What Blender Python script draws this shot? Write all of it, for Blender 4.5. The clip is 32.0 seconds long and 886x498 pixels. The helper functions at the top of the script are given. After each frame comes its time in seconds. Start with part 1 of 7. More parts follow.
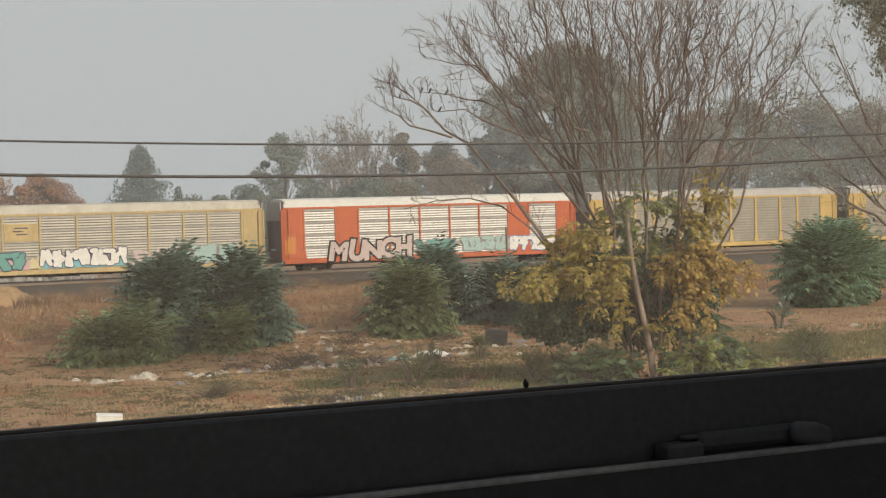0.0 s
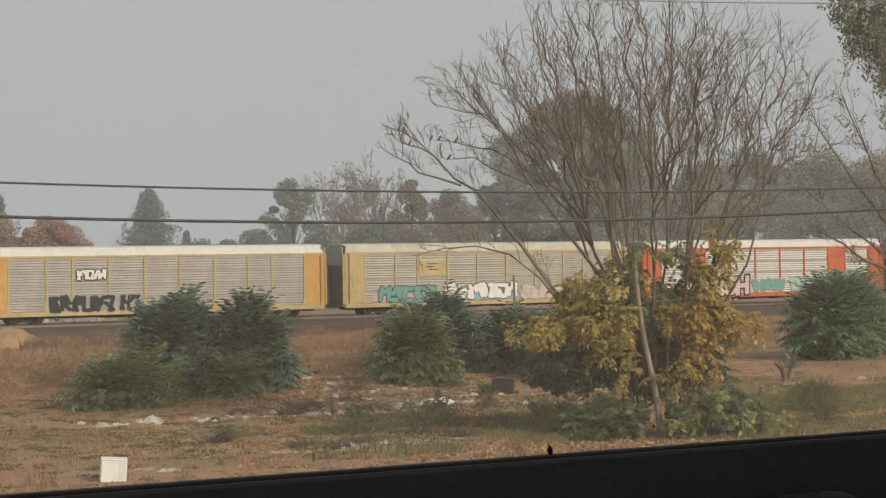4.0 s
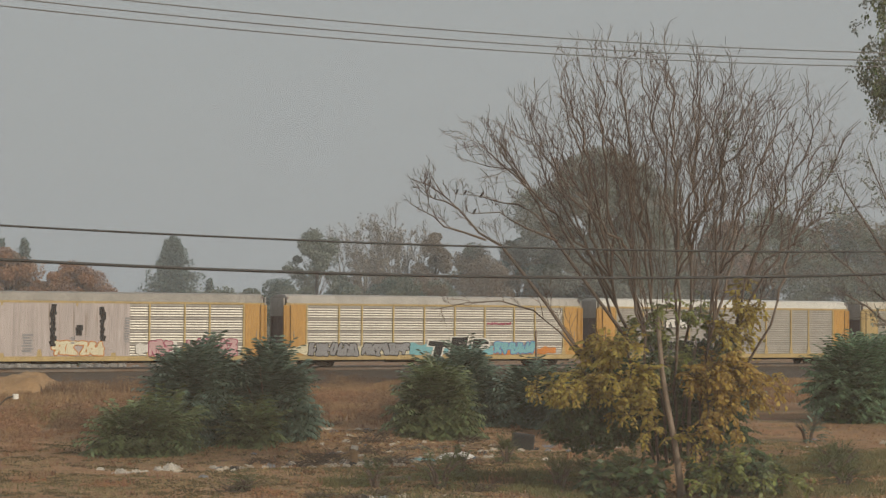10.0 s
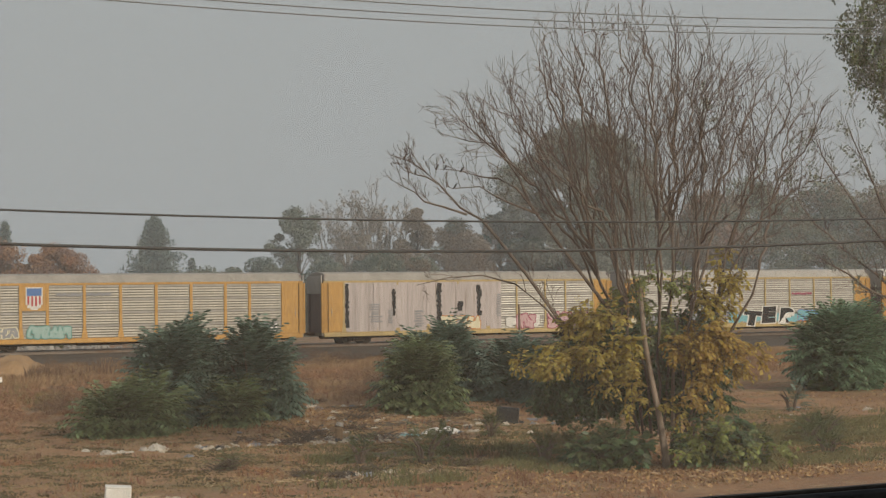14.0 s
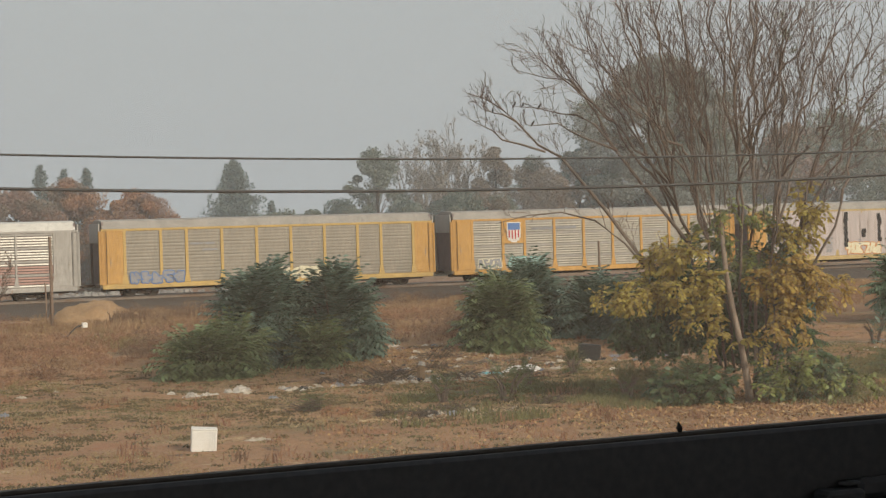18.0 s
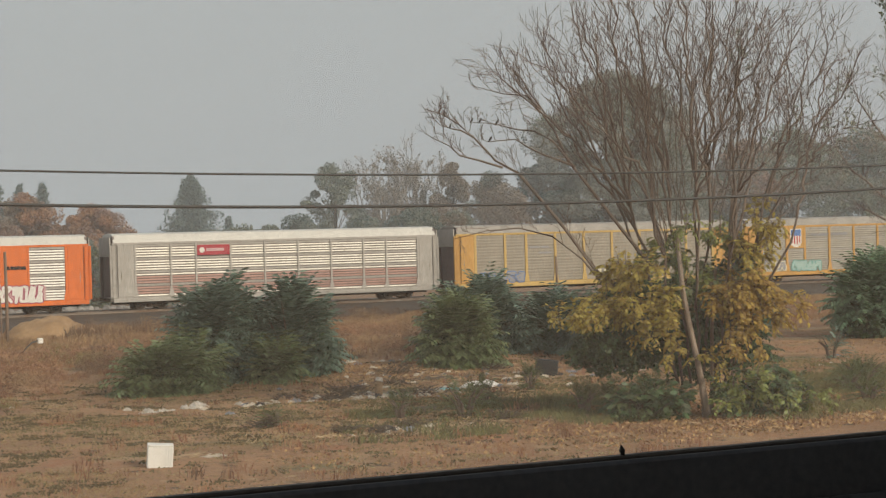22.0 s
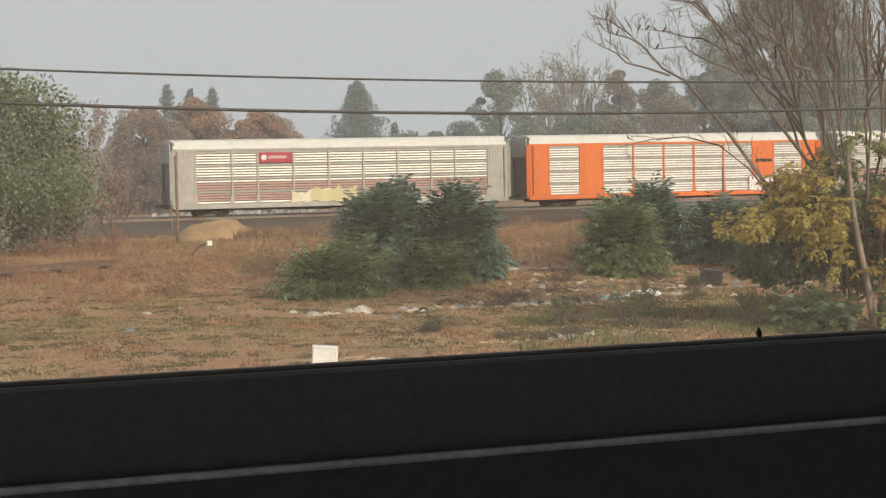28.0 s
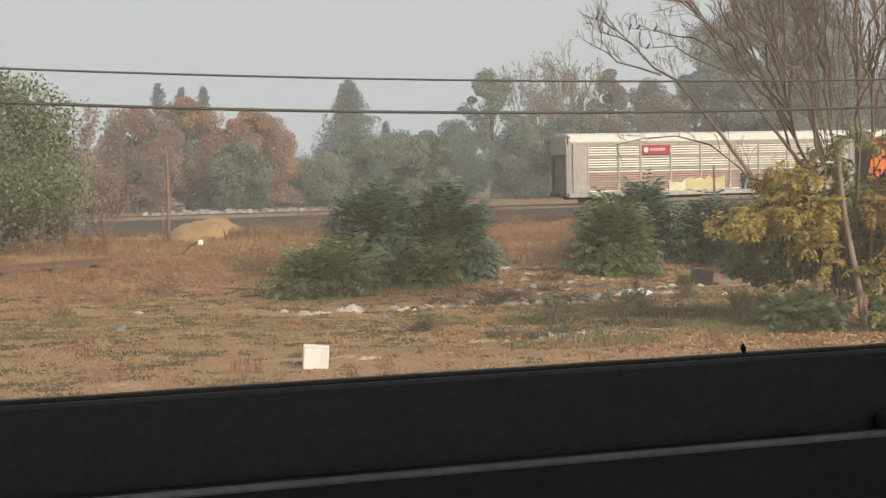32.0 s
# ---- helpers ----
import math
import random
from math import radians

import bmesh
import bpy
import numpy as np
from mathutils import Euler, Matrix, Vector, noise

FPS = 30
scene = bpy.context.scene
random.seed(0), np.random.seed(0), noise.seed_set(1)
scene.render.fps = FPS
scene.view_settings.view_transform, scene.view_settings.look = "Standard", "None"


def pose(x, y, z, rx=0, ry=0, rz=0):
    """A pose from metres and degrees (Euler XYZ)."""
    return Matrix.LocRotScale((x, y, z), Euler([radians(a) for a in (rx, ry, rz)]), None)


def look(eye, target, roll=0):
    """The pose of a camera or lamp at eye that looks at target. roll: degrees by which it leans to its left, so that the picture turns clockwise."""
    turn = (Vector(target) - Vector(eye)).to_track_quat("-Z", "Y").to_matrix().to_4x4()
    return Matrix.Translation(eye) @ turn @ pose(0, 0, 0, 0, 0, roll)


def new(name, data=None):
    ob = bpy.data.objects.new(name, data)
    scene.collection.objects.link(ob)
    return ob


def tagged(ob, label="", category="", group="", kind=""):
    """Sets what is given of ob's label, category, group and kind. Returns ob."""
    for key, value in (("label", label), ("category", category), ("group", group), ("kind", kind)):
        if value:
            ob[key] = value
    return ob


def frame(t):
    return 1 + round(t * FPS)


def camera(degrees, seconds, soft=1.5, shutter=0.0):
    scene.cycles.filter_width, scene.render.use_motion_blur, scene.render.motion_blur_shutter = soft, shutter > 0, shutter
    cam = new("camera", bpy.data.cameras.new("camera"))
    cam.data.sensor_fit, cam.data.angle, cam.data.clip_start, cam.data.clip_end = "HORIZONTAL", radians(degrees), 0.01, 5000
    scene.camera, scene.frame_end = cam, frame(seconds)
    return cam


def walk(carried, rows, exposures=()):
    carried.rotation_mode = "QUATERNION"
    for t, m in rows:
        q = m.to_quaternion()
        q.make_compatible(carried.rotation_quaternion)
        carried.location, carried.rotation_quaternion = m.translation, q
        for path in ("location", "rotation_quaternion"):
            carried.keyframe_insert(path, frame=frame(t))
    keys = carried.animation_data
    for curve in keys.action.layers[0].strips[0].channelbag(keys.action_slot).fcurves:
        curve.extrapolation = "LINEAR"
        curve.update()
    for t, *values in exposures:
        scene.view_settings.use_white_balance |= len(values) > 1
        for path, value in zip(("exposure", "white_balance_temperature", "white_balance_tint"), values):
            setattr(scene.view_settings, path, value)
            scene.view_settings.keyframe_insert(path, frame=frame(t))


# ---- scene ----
cam = camera(27.53, 32.0, soft=1.3)
PATH = [
    (0.0, 0.0207, -0.0198, 4.7769, 88.903, 1.635, -27.999),
    (0.5, 0.0270, -0.0269, 4.7809, 89.228, 2.092, -28.607),
    (1.0, 0.0273, -0.0301, 4.7820, 89.419, 2.035, -28.743),
    (1.5, 0.0248, -0.0209, 4.7800, 89.484, 1.551, -28.628),
    (2.0, 0.0201, -0.0293, 4.7838, 89.847, 1.200, -28.970),
    (2.5, 0.0164, -0.0318, 4.7828, 89.538, 1.036, -29.123),
    (3.0, 0.0212, -0.0252, 4.7855, 89.598, 1.027, -29.351),
    (3.5, 0.0148, -0.0117, 4.7868, 90.152, 0.830, -28.007),
    (5.5, 0.0236, -0.0005, 4.7872, 90.873, 0.960, -27.571),
    (6.0, 0.0179, -0.0088, 4.7897, 91.217, 0.830, -27.563),
    (6.5, 0.0192, -0.0063, 4.7894, 91.252, 0.798, -27.690),
    (7.0, 0.0181, -0.0015, 4.7866, 90.902, 0.505, -27.654),
    (7.5, 0.0244, 0.0081, 4.7874, 91.306, 0.412, -27.781),
    (8.0, 0.0396, 0.0181, 4.7871, 91.720, 0.713, -27.839),
    (8.5, 0.0086, -0.0076, 4.8075, 92.425, 0.108, -27.302),
    (9.0, 0.0000, -0.0000, 4.8000, 92.541, 0.384, -26.516),
    (9.5, 0.0001, -0.0001, 4.7982, 91.954, 0.431, -26.806),
    (10.0, -0.0031, 0.0068, 4.8008, 92.095, -0.428, -27.059),
    (10.5, 0.0044, -0.0078, 4.8055, 92.251, -0.477, -26.490),
    (11.0, -0.0000, 0.0037, 4.7936, 92.465, -0.752, -26.248),
    (11.5, 0.0034, -0.0048, 4.8029, 92.547, -0.268, -26.234),
    (12.0, -0.0017, 0.0006, 4.7952, 92.319, 0.355, -26.318),
    (12.5, 0.0064, -0.0016, 4.7942, 91.946, 0.696, -26.486),
    (13.0, 0.0096, -0.0040, 4.8009, 92.212, 0.419, -26.382),
    (13.5, 0.0056, -0.0040, 4.8016, 92.262, -0.244, -27.556),
    (14.0, 0.0048, -0.0060, 4.8025, 91.307, 0.644, -27.599),
    (14.5, 0.0020, -0.0107, 4.8030, 91.009, 1.403, -27.470),
    (15.0, 0.0161, -0.0011, 4.8005, 90.741, 1.999, -27.576),
    (15.5, 0.0089, -0.0022, 4.7928, 89.346, 1.958, -26.817),
    (17.5, -0.0115, -0.0078, 4.7950, 89.317, 1.817, -25.482),
    (18.0, 0.0080, 0.0300, 4.7919, 89.427, 1.704, -25.098),
    (18.5, -0.0007, -0.0022, 4.7985, 89.687, 2.041, -25.273),
    (19.0, 0.0091, 0.0041, 4.7987, 90.051, 2.118, -25.425),
    (19.5, 0.0035, -0.0106, 4.8000, 89.803, 2.403, -25.447),
    (20.0, -0.0008, -0.0089, 4.7960, 89.479, 2.290, -25.265),
    (20.5, 0.0168, 0.0319, 4.7896, 89.399, 1.775, -25.215),
    (21.0, 0.0098, 0.0124, 4.7962, 89.874, 1.521, -25.997),
    (21.5, 0.0067, 0.0126, 4.7981, 89.810, 1.490, -26.483),
    (22.0, 0.0125, 0.0206, 4.7970, 89.876, 1.653, -26.437),
    (22.5, -0.0003, -0.0189, 4.7992, 89.731, 1.736, -27.094),
    (23.0, 0.0035, -0.0186, 4.7984, 89.776, 1.719, -27.302),
    (23.5, 0.0098, -0.0294, 4.7939, 89.702, 1.706, -27.703),
    (24.0, 0.0283, -0.0248, 4.7842, 89.486, 1.359, -28.457),
    (24.5, 0.0431, -0.0270, 4.7776, 89.578, 1.205, -28.459),
    (25.0, 0.0869, -0.0147, 4.7541, 88.309, 1.669, -28.307),
    (25.5, 0.0776, -0.0349, 4.7552, 88.474, 1.465, -27.764),
    (26.0, 0.0712, 0.0105, 4.7610, 88.221, 1.887, -24.257),
    (26.5, 0.0567, 0.0239, 4.7800, 89.035, 1.547, -22.468),
    (28.5, 0.0161, -0.0022, 4.7798, 86.672, 1.154, -20.999),
    (29.0, 0.0157, 0.0012, 4.7839, 86.774, 1.463, -21.089),
    (29.5, 0.0112, -0.0127, 4.7892, 87.168, 1.131, -21.215),
    (30.0, 0.0141, -0.0060, 4.7911, 87.407, 0.908, -21.592),
    (30.5, 0.0147, -0.0098, 4.7933, 87.338, 1.075, -21.458),
    (31.0, 0.0182, -0.0093, 4.7918, 87.010, 1.197, -21.648),
    (31.5, 0.0196, -0.0114, 4.7912, 87.000, 1.062, -21.701),
    (32.0, 0.0182, -0.0094, 4.7914, 87.034, 1.020, -21.489),
]
EXPOSURES = [(0.0, 0.55), (2.0, 0.55), (3.0, 0.5), (6.0, 0.25), (8.0, 0.15), (9.0, 0.1), (13.0, 0.1), (15.0, 0.2), (17.5, 0.42), (18.0, 0.42), (20.0, 0.36), (24.0, 0.4), (25.0, 0.58), (26.0, 0.63), (29.0, 0.73), (32.0, 0.8)]
walk(cam, [(r[0], pose(*r[1:])) for r in PATH], EXPOSURES)

# ---- light: overcast, hazy autumn sky with a veiled sun behind the camera's shoulder ----
world = bpy.data.worlds.new("overcast_sky")
scene.world = world
world.use_nodes = True
wn = world.node_tree
wn.nodes.clear()
sky = wn.nodes.new("ShaderNodeTexSky")
sky.sky_type, sky.sun_disc = "NISHITA", False
sky.sun_elevation, sky.sun_rotation = radians(26.6), radians(162)
sky.air_density, sky.dust_density = 1.6, 6.0
haze = wn.nodes.new("ShaderNodeMix")
haze.data_type = "RGBA"
haze.inputs[0].default_value = 0.9
haze.inputs[7].default_value = (5.31, 5.64, 5.77, 1)
back = wn.nodes.new("ShaderNodeBackground")
back.inputs[1].default_value = 0.075
wout = wn.nodes.new("ShaderNodeOutputWorld")
wn.links.new(sky.outputs[0], haze.inputs[6])
wn.links.new(haze.outputs[2], back.inputs[0])
wn.links.new(back.outputs[0], wout.inputs[0])
sun = new("sun", bpy.data.lights.new("sun", "SUN"))
sun.data.energy, sun.data.angle, sun.data.color = 2.5, radians(14), (1.0, 0.89, 0.70)
sun.matrix_world = look((25, -80, 42), (0, 0, 0))

# ---- materials ----
MATS = {}


def mat(name, a, b=None, scale=3.0, rough=0.8, metal=0.0, bump=0.0, fine=None, spots=None, stretch=(1, 1, 1), rnd=0.0, thin=0.0, passes=0.0):
    """Two-scale noise between the colours a and b, fine grain, optional dark spots (colour, scale, threshold), bump."""
    if name in MATS:
        return MATS[name]
    m = MATS[name] = bpy.data.materials.new(name)
    m.use_nodes = True
    nt = m.node_tree
    bsdf = nt.nodes["Principled BSDF"]
    bsdf.inputs["Roughness"].default_value = rough
    bsdf.inputs["Metallic"].default_value = metal
    b = b or tuple(c * 0.75 for c in a)
    co = nt.nodes.new("ShaderNodeTexCoord")
    mp = nt.nodes.new("ShaderNodeMapping")
    mp.inputs["Scale"].default_value = stretch
    nt.links.new(co.outputs["Object"], mp.inputs[0])

    def noise_node(sc, detail=6):
        n = nt.nodes.new("ShaderNodeTexNoise")
        n.inputs["Scale"].default_value, n.inputs["Detail"].default_value = sc, detail
        nt.links.new(mp.outputs[0], n.inputs["Vector"])
        return n

    def mix(fac, x, y, blend="MIX"):
        k = nt.nodes.new("ShaderNodeMix")
        k.data_type, k.blend_type = "RGBA", blend
        for value, sock in ((fac, k.inputs[0]), (x, k.inputs[6]), (y, k.inputs[7])):
            if isinstance(value, (int, float)):
                sock.default_value = value
            elif isinstance(value, tuple):
                sock.default_value = (*value, 1)
            else:
                nt.links.new(value, sock)
        return k.outputs[2]

    def ramp(src, lo, hi):
        r = nt.nodes.new("ShaderNodeMapRange")
        r.inputs["From Min"].default_value, r.inputs["From Max"].default_value = lo, hi
        nt.links.new(src, r.inputs["Value"])
        return r.outputs[0]

    big = noise_node(scale)
    col = mix(ramp(big.outputs[0], 0.32, 0.68), a, b)
    small = noise_node(fine or scale * 9, 4)
    g = nt.nodes.new("ShaderNodeMapRange")
    g.inputs["From Min"].default_value, g.inputs["From Max"].default_value = 0.25, 0.75
    g.inputs["To Min"].default_value, g.inputs["To Max"].default_value = 0.72, 1.25
    nt.links.new(small.outputs[0], g.inputs["Value"])
    grey = nt.nodes.new("ShaderNodeCombineColor")
    for i in range(3):
        nt.links.new(g.outputs[0], grey.inputs[i])
    col = mix(0.75, col, grey.outputs[0], "MULTIPLY")
    for c, sc, th in spots or ():
        sp = noise_node(sc, 5)
        col = mix(ramp(sp.outputs[0], th, th + 0.08), col, c)
    if rnd:
        oi = nt.nodes.new("ShaderNodeNewGeometry")
        hs = nt.nodes.new("ShaderNodeHueSaturation")
        r = nt.nodes.new("ShaderNodeMapRange")
        r.inputs["To Min"].default_value, r.inputs["To Max"].default_value = 1 - rnd, 1 + rnd
        nt.links.new(oi.outputs["Random Per Island"], r.inputs["Value"])
        nt.links.new(r.outputs[0], hs.inputs["Value"])
        h2 = nt.nodes.new("ShaderNodeMapRange")
        h2.inputs["To Min"].default_value, h2.inputs["To Max"].default_value = 0.5 - rnd * 0.05, 0.5 + rnd * 0.05
        nt.links.new(oi.outputs["Random Per Island"], h2.inputs["Value"])
        nt.links.new(h2.outputs[0], hs.inputs["Hue"])
        nt.links.new(col, hs.inputs["Color"])
        col = hs.outputs[0]
    nt.links.new(col, bsdf.inputs["Base Color"])
    if thin:
        tl = nt.nodes.new("ShaderNodeBsdfTranslucent")
        nt.links.new(col, tl.inputs[0])
        ms = nt.nodes.new("ShaderNodeMixShader")
        ms.inputs[0].default_value = thin
        nt.links.new(bsdf.outputs[0], ms.inputs[1])
        nt.links.new(tl.outputs[0], ms.inputs[2])
        nt.links.new(ms.outputs[0], nt.nodes["Material Output"].inputs[0])
    if passes:
        tl = nt.nodes.new("ShaderNodeBsdfTranslucent")
        nt.links.new(mix(1.0, col, (passes, passes, passes), "MULTIPLY"), tl.inputs[0])
        both = nt.nodes.new("ShaderNodeAddShader")
        nt.links.new(bsdf.outputs[0], both.inputs[0])
        nt.links.new(tl.outputs[0], both.inputs[1])
        nt.links.new(both.outputs[0], nt.nodes["Material Output"].inputs[0])
    if bump:
        bp = nt.nodes.new("ShaderNodeBump")
        bp.inputs["Strength"].default_value, bp.inputs["Distance"].default_value = bump, 0.05
        nt.links.new(small.outputs[0], bp.inputs["Height"])
        nt.links.new(bp.outputs[0], bsdf.inputs["Normal"])
    return m


# ---- mesh helpers ----
class MB:
    """Collects vertices and faces of one mesh."""

    def __init__(self):
        self.v, self.f = [], []

    def face(self, *pts):
        n = len(self.v)
        self.v += [tuple(p) for p in pts]
        self.f.append(tuple(range(n, n + len(pts))))

    def box(self, x0, y0, z0, x1, y1, z1, bev=0.0, m=None):
        n = len(self.v)
        if bev:
            e = min(bev, (x1 - x0) / 2.01, (y1 - y0) / 2.01, (z1 - z0) / 2.01)
            bm = bmesh.new()
            bmesh.ops.create_cube(bm, size=1)
            for w in bm.verts:
                w.co = ((x0 + x1) / 2 + w.co.x * (x1 - x0), (y0 + y1) / 2 + w.co.y * (y1 - y0), (z0 + z1) / 2 + w.co.z * (z1 - z0))
            bmesh.ops.bevel(bm, geom=bm.edges[:], offset=e, segments=1, affect="EDGES")
            pts = [w.co.copy() for w in bm.verts]
            fs = [[w.index for w in q.verts] for q in bm.faces]
            bm.verts.index_update()
            fs = [[w.index for w in q.verts] for q in bm.faces]
            bm.free()
        else:
            pts = [Vector(p) for p in ((x0, y0, z0), (x1, y0, z0), (x1, y1, z0), (x0, y1, z0), (x0, y0, z1), (x1, y0, z1), (x1, y1, z1), (x0, y1, z1))]
            fs = [(0, 3, 2, 1), (4, 5, 6, 7), (0, 1, 5, 4), (1, 2, 6, 5), (2, 3, 7, 6), (3, 0, 4, 7)]
        if m is not None:
            pts = [m @ p for p in pts]
        self.v += [tuple(p) for p in pts]
        self.f += [tuple(n + i for i in q) for q in fs]
        return self

    def tube(self, pts, radii, sides=6, cap=True):
        n = len(self.v)
        pts = [Vector(p) for p in pts]
        for i, p in enumerate(pts):
            d = (pts[min(i + 1, len(pts) - 1)] - pts[max(i - 1, 0)]).normalized()
            u = d.orthogonal().normalized()
            w = d.cross(u)
            for k in range(sides):
                a = 2 * math.pi * k / sides
                self.v.append(tuple(p + (u * math.cos(a) + w * math.sin(a)) * radii[i]))
        for i in range(len(pts) - 1):
            for k in range(sides):
                a, b = n + i * sides + k, n + i * sides + (k + 1) % sides
                self.f.append((a, b, b + sides, a + sides))
        if cap:
            self.f.append(tuple(n + k for k in reversed(range(sides))))
            self.f.append(tuple(n + (len(pts) - 1) * sides + k for k in range(sides)))
        return self

    def mesh(self, name, material, smooth=False):
        me = bpy.data.meshes.new(name)
        me.from_pydata(self.v, [], self.f)
        me.materials.append(material)
        if smooth:
            me.polygons.foreach_set("use_smooth", [True] * len(me.polygons))
        me.update()
        return me


def part(name, mb, material, parent=None, label="", smooth=False):
    """Links a mesh (an MB or ready mesh data) as one object, under parent if given."""
    me = mb.mesh(name, material, smooth) if isinstance(mb, MB) else mb
    ob = new(name, me)
    if parent:
        ob.parent = parent
    return tagged(ob, label=label)


def thing(name, label, category, group="", kind="", at=None):
    e = new(name)
    e.empty_display_size = 0.2
    if at is not None:
        e.matrix_basis = at
    return tagged(e, label, category, group, kind)


def leaves(mb, pos, size, rng, droop=0.3, aspect=0.5):
    """Single pointed leaves as folded diamonds at the given positions (n x 3)."""
    n = len(pos)
    az = rng.uniform(0, 2 * math.pi, n)
    el = rng.normal(-droop, 0.6, n)
    d = np.stack([np.cos(az) * np.cos(el), np.sin(az) * np.cos(el), np.sin(el)], 1)
    s = rng.normal(size=(n, 3))
    s = np.cross(d, s)
    s /= np.linalg.norm(s, axis=1)[:, None] + 1e-9
    ln = size * rng.uniform(0.6, 1.3, n)[:, None]
    a, b = pos - d * ln / 2, pos + d * ln / 2
    c, e = pos + s * ln * aspect / 2, pos - s * ln * aspect / 2
    base = len(mb.v)
    mb.v += [tuple(p) for p in np.stack([a, c, b, e], 1).reshape(-1, 3)]
    mb.f += [(base + 4 * i, base + 4 * i + 1, base + 4 * i + 2, base + 4 * i + 3) for i in range(n)]


def cloud(rng, n, centre, radii, shell=0.55):
    """Points in an ellipsoid, denser towards its shell."""
    u = rng.normal(size=(n, 3))
    u /= np.linalg.norm(u, axis=1)[:, None]
    r = rng.uniform(shell ** 3, 1, n)[:, None] ** (1 / 3)
    return np.array(centre) + u * r * np.array(radii)


# ---- ground ----
def ground_height(x, y):
    h = 0.10 * noise.noise(Vector((x * 0.12, y * 0.12, 0))) + 0.05 * noise.noise(Vector((x * 0.5, y * 0.5, 3)))
    h += 0.35 * math.exp(-((x - 30) / 9) ** 2 - ((y - 63) / 5.0) ** 2)           # low bank between the shrubs
    fade = 1 if y < 112 else max(0.0, 1 - (y - 112) / 3)
    return h * fade


def axis_steps(stops):
    out = []
    for a, b, n in stops:
        out += [a + (b - a) * i / n for i in range(n)]
    return out + [stops[-1][1]]


gx = axis_steps([(-3000, -60, 8), (-60, -4, 14), (-4, 80, 150), (80, 130, 30), (130, 3000, 12)])
gy = axis_steps([(-3000, -20, 6), (-20, 28, 16), (28, 112, 150), (112, 140, 10), (140, 3500, 14)])
g = MB()
g.v = [(x, y, ground_height(x, y)) for y in gy for x in gx]
nx = len(gx)
g.f = [(j * nx + i, j * nx + i + 1, (j + 1) * nx + i + 1, (j + 1) * nx + i) for j in range(len(gy) - 1) for i in range(nx - 1)]
M_GROUND = mat("dry_ground", (0.335, 0.186, 0.098), (0.205, 0.11, 0.058), 0.22, 0.95, bump=0.6, fine=4.5,
               spots=[((0.15, 0.125, 0.058), 0.17, 0.575), ((0.33, 0.213, 0.12), 0.45, 0.57), ((0.29, 0.13, 0.064), 0.31, 0.60), ((0.085, 0.052, 0.03), 0.9, 0.61), ((0.40, 0.29, 0.17), 1.4, 0.64), ((0.07, 0.045, 0.028), 2.3, 0.63)])
ground = tagged(part("ground", g, M_GROUND, smooth=True), "dry tan and reddish-brown vacant ground with sparse grass", "ground", kind="structure")

# ballast bed of the railway, with two rails and ties
TY, RAIL = 130.0, 0.62
M_BALLAST = mat("ballast", (0.092, 0.073, 0.061), (0.064, 0.051, 0.043), 0.5, 0.95, bump=1.0, fine=14)
bed = MB()
prof = [(113.5, -0.15), (116.5, 0.10), (120, 0.16), (126.5, 0.22), (128.2, 0.42), (134.2, 0.42), (139, 0.40), (146, 0.30), (149.5, -0.15)]
xs = axis_steps([(-800, 0, 10), (0, 170, 170), (170, 1200, 12)])
for x in xs:
    for k, (y, z) in enumerate(prof):
        w = 0.7 * noise.noise(Vector((x * 0.15, k, 7))) if k < 2 else 0
        bed.v.append((x, y + w, z + 0.05 * noise.noise(Vector((x * 0.6, y, 1)))))
n = len(prof)
bed.f = [(i * n + k, (i + 1) * n + k, (i + 1) * n + k + 1, i * n + k + 1) for i in range(len(xs) - 1) for k in range(n - 1)]
tagged(part("ballast_bed", bed, M_BALLAST, smooth=True), "dark grey gravel ballast bed under the railway track", "railway bed", kind="structure")
M_RAIL = mat("rail_steel", (0.16, 0.11, 0.08), (0.22, 0.19, 0.17), 0.8, 0.45, 0.6)
for ry in (130.78, 132.215):
    r = MB().box(-800, ry - 0.07, 0.44, 1200, ry + 0.07, 0.465).box(-800, ry - 0.012, 0.465, 1200, ry + 0.012, 0.58).box(-800, ry - 0.036, 0.575, 1200, ry + 0.036, RAIL)
    tagged(part("rail", r, M_RAIL), "rusty steel rail on the ballast", "rail", "rails of the track", kind="structure")
M_TIE = mat("old_timber", (0.11, 0.085, 0.065), (0.065, 0.05, 0.04), 2.5, 0.9, bump=0.4, stretch=(4, 1, 4))
ties = MB()
for i in range(-20, 330):
    ties.box(i * 0.55, 130.2, 0.33, i * 0.55 + 0.22, 132.8, 0.445)
tagged(part("railway_ties", ties, M_TIE), "dark weathered timber railway ties in the ballast", "railway tie", kind="stuff")

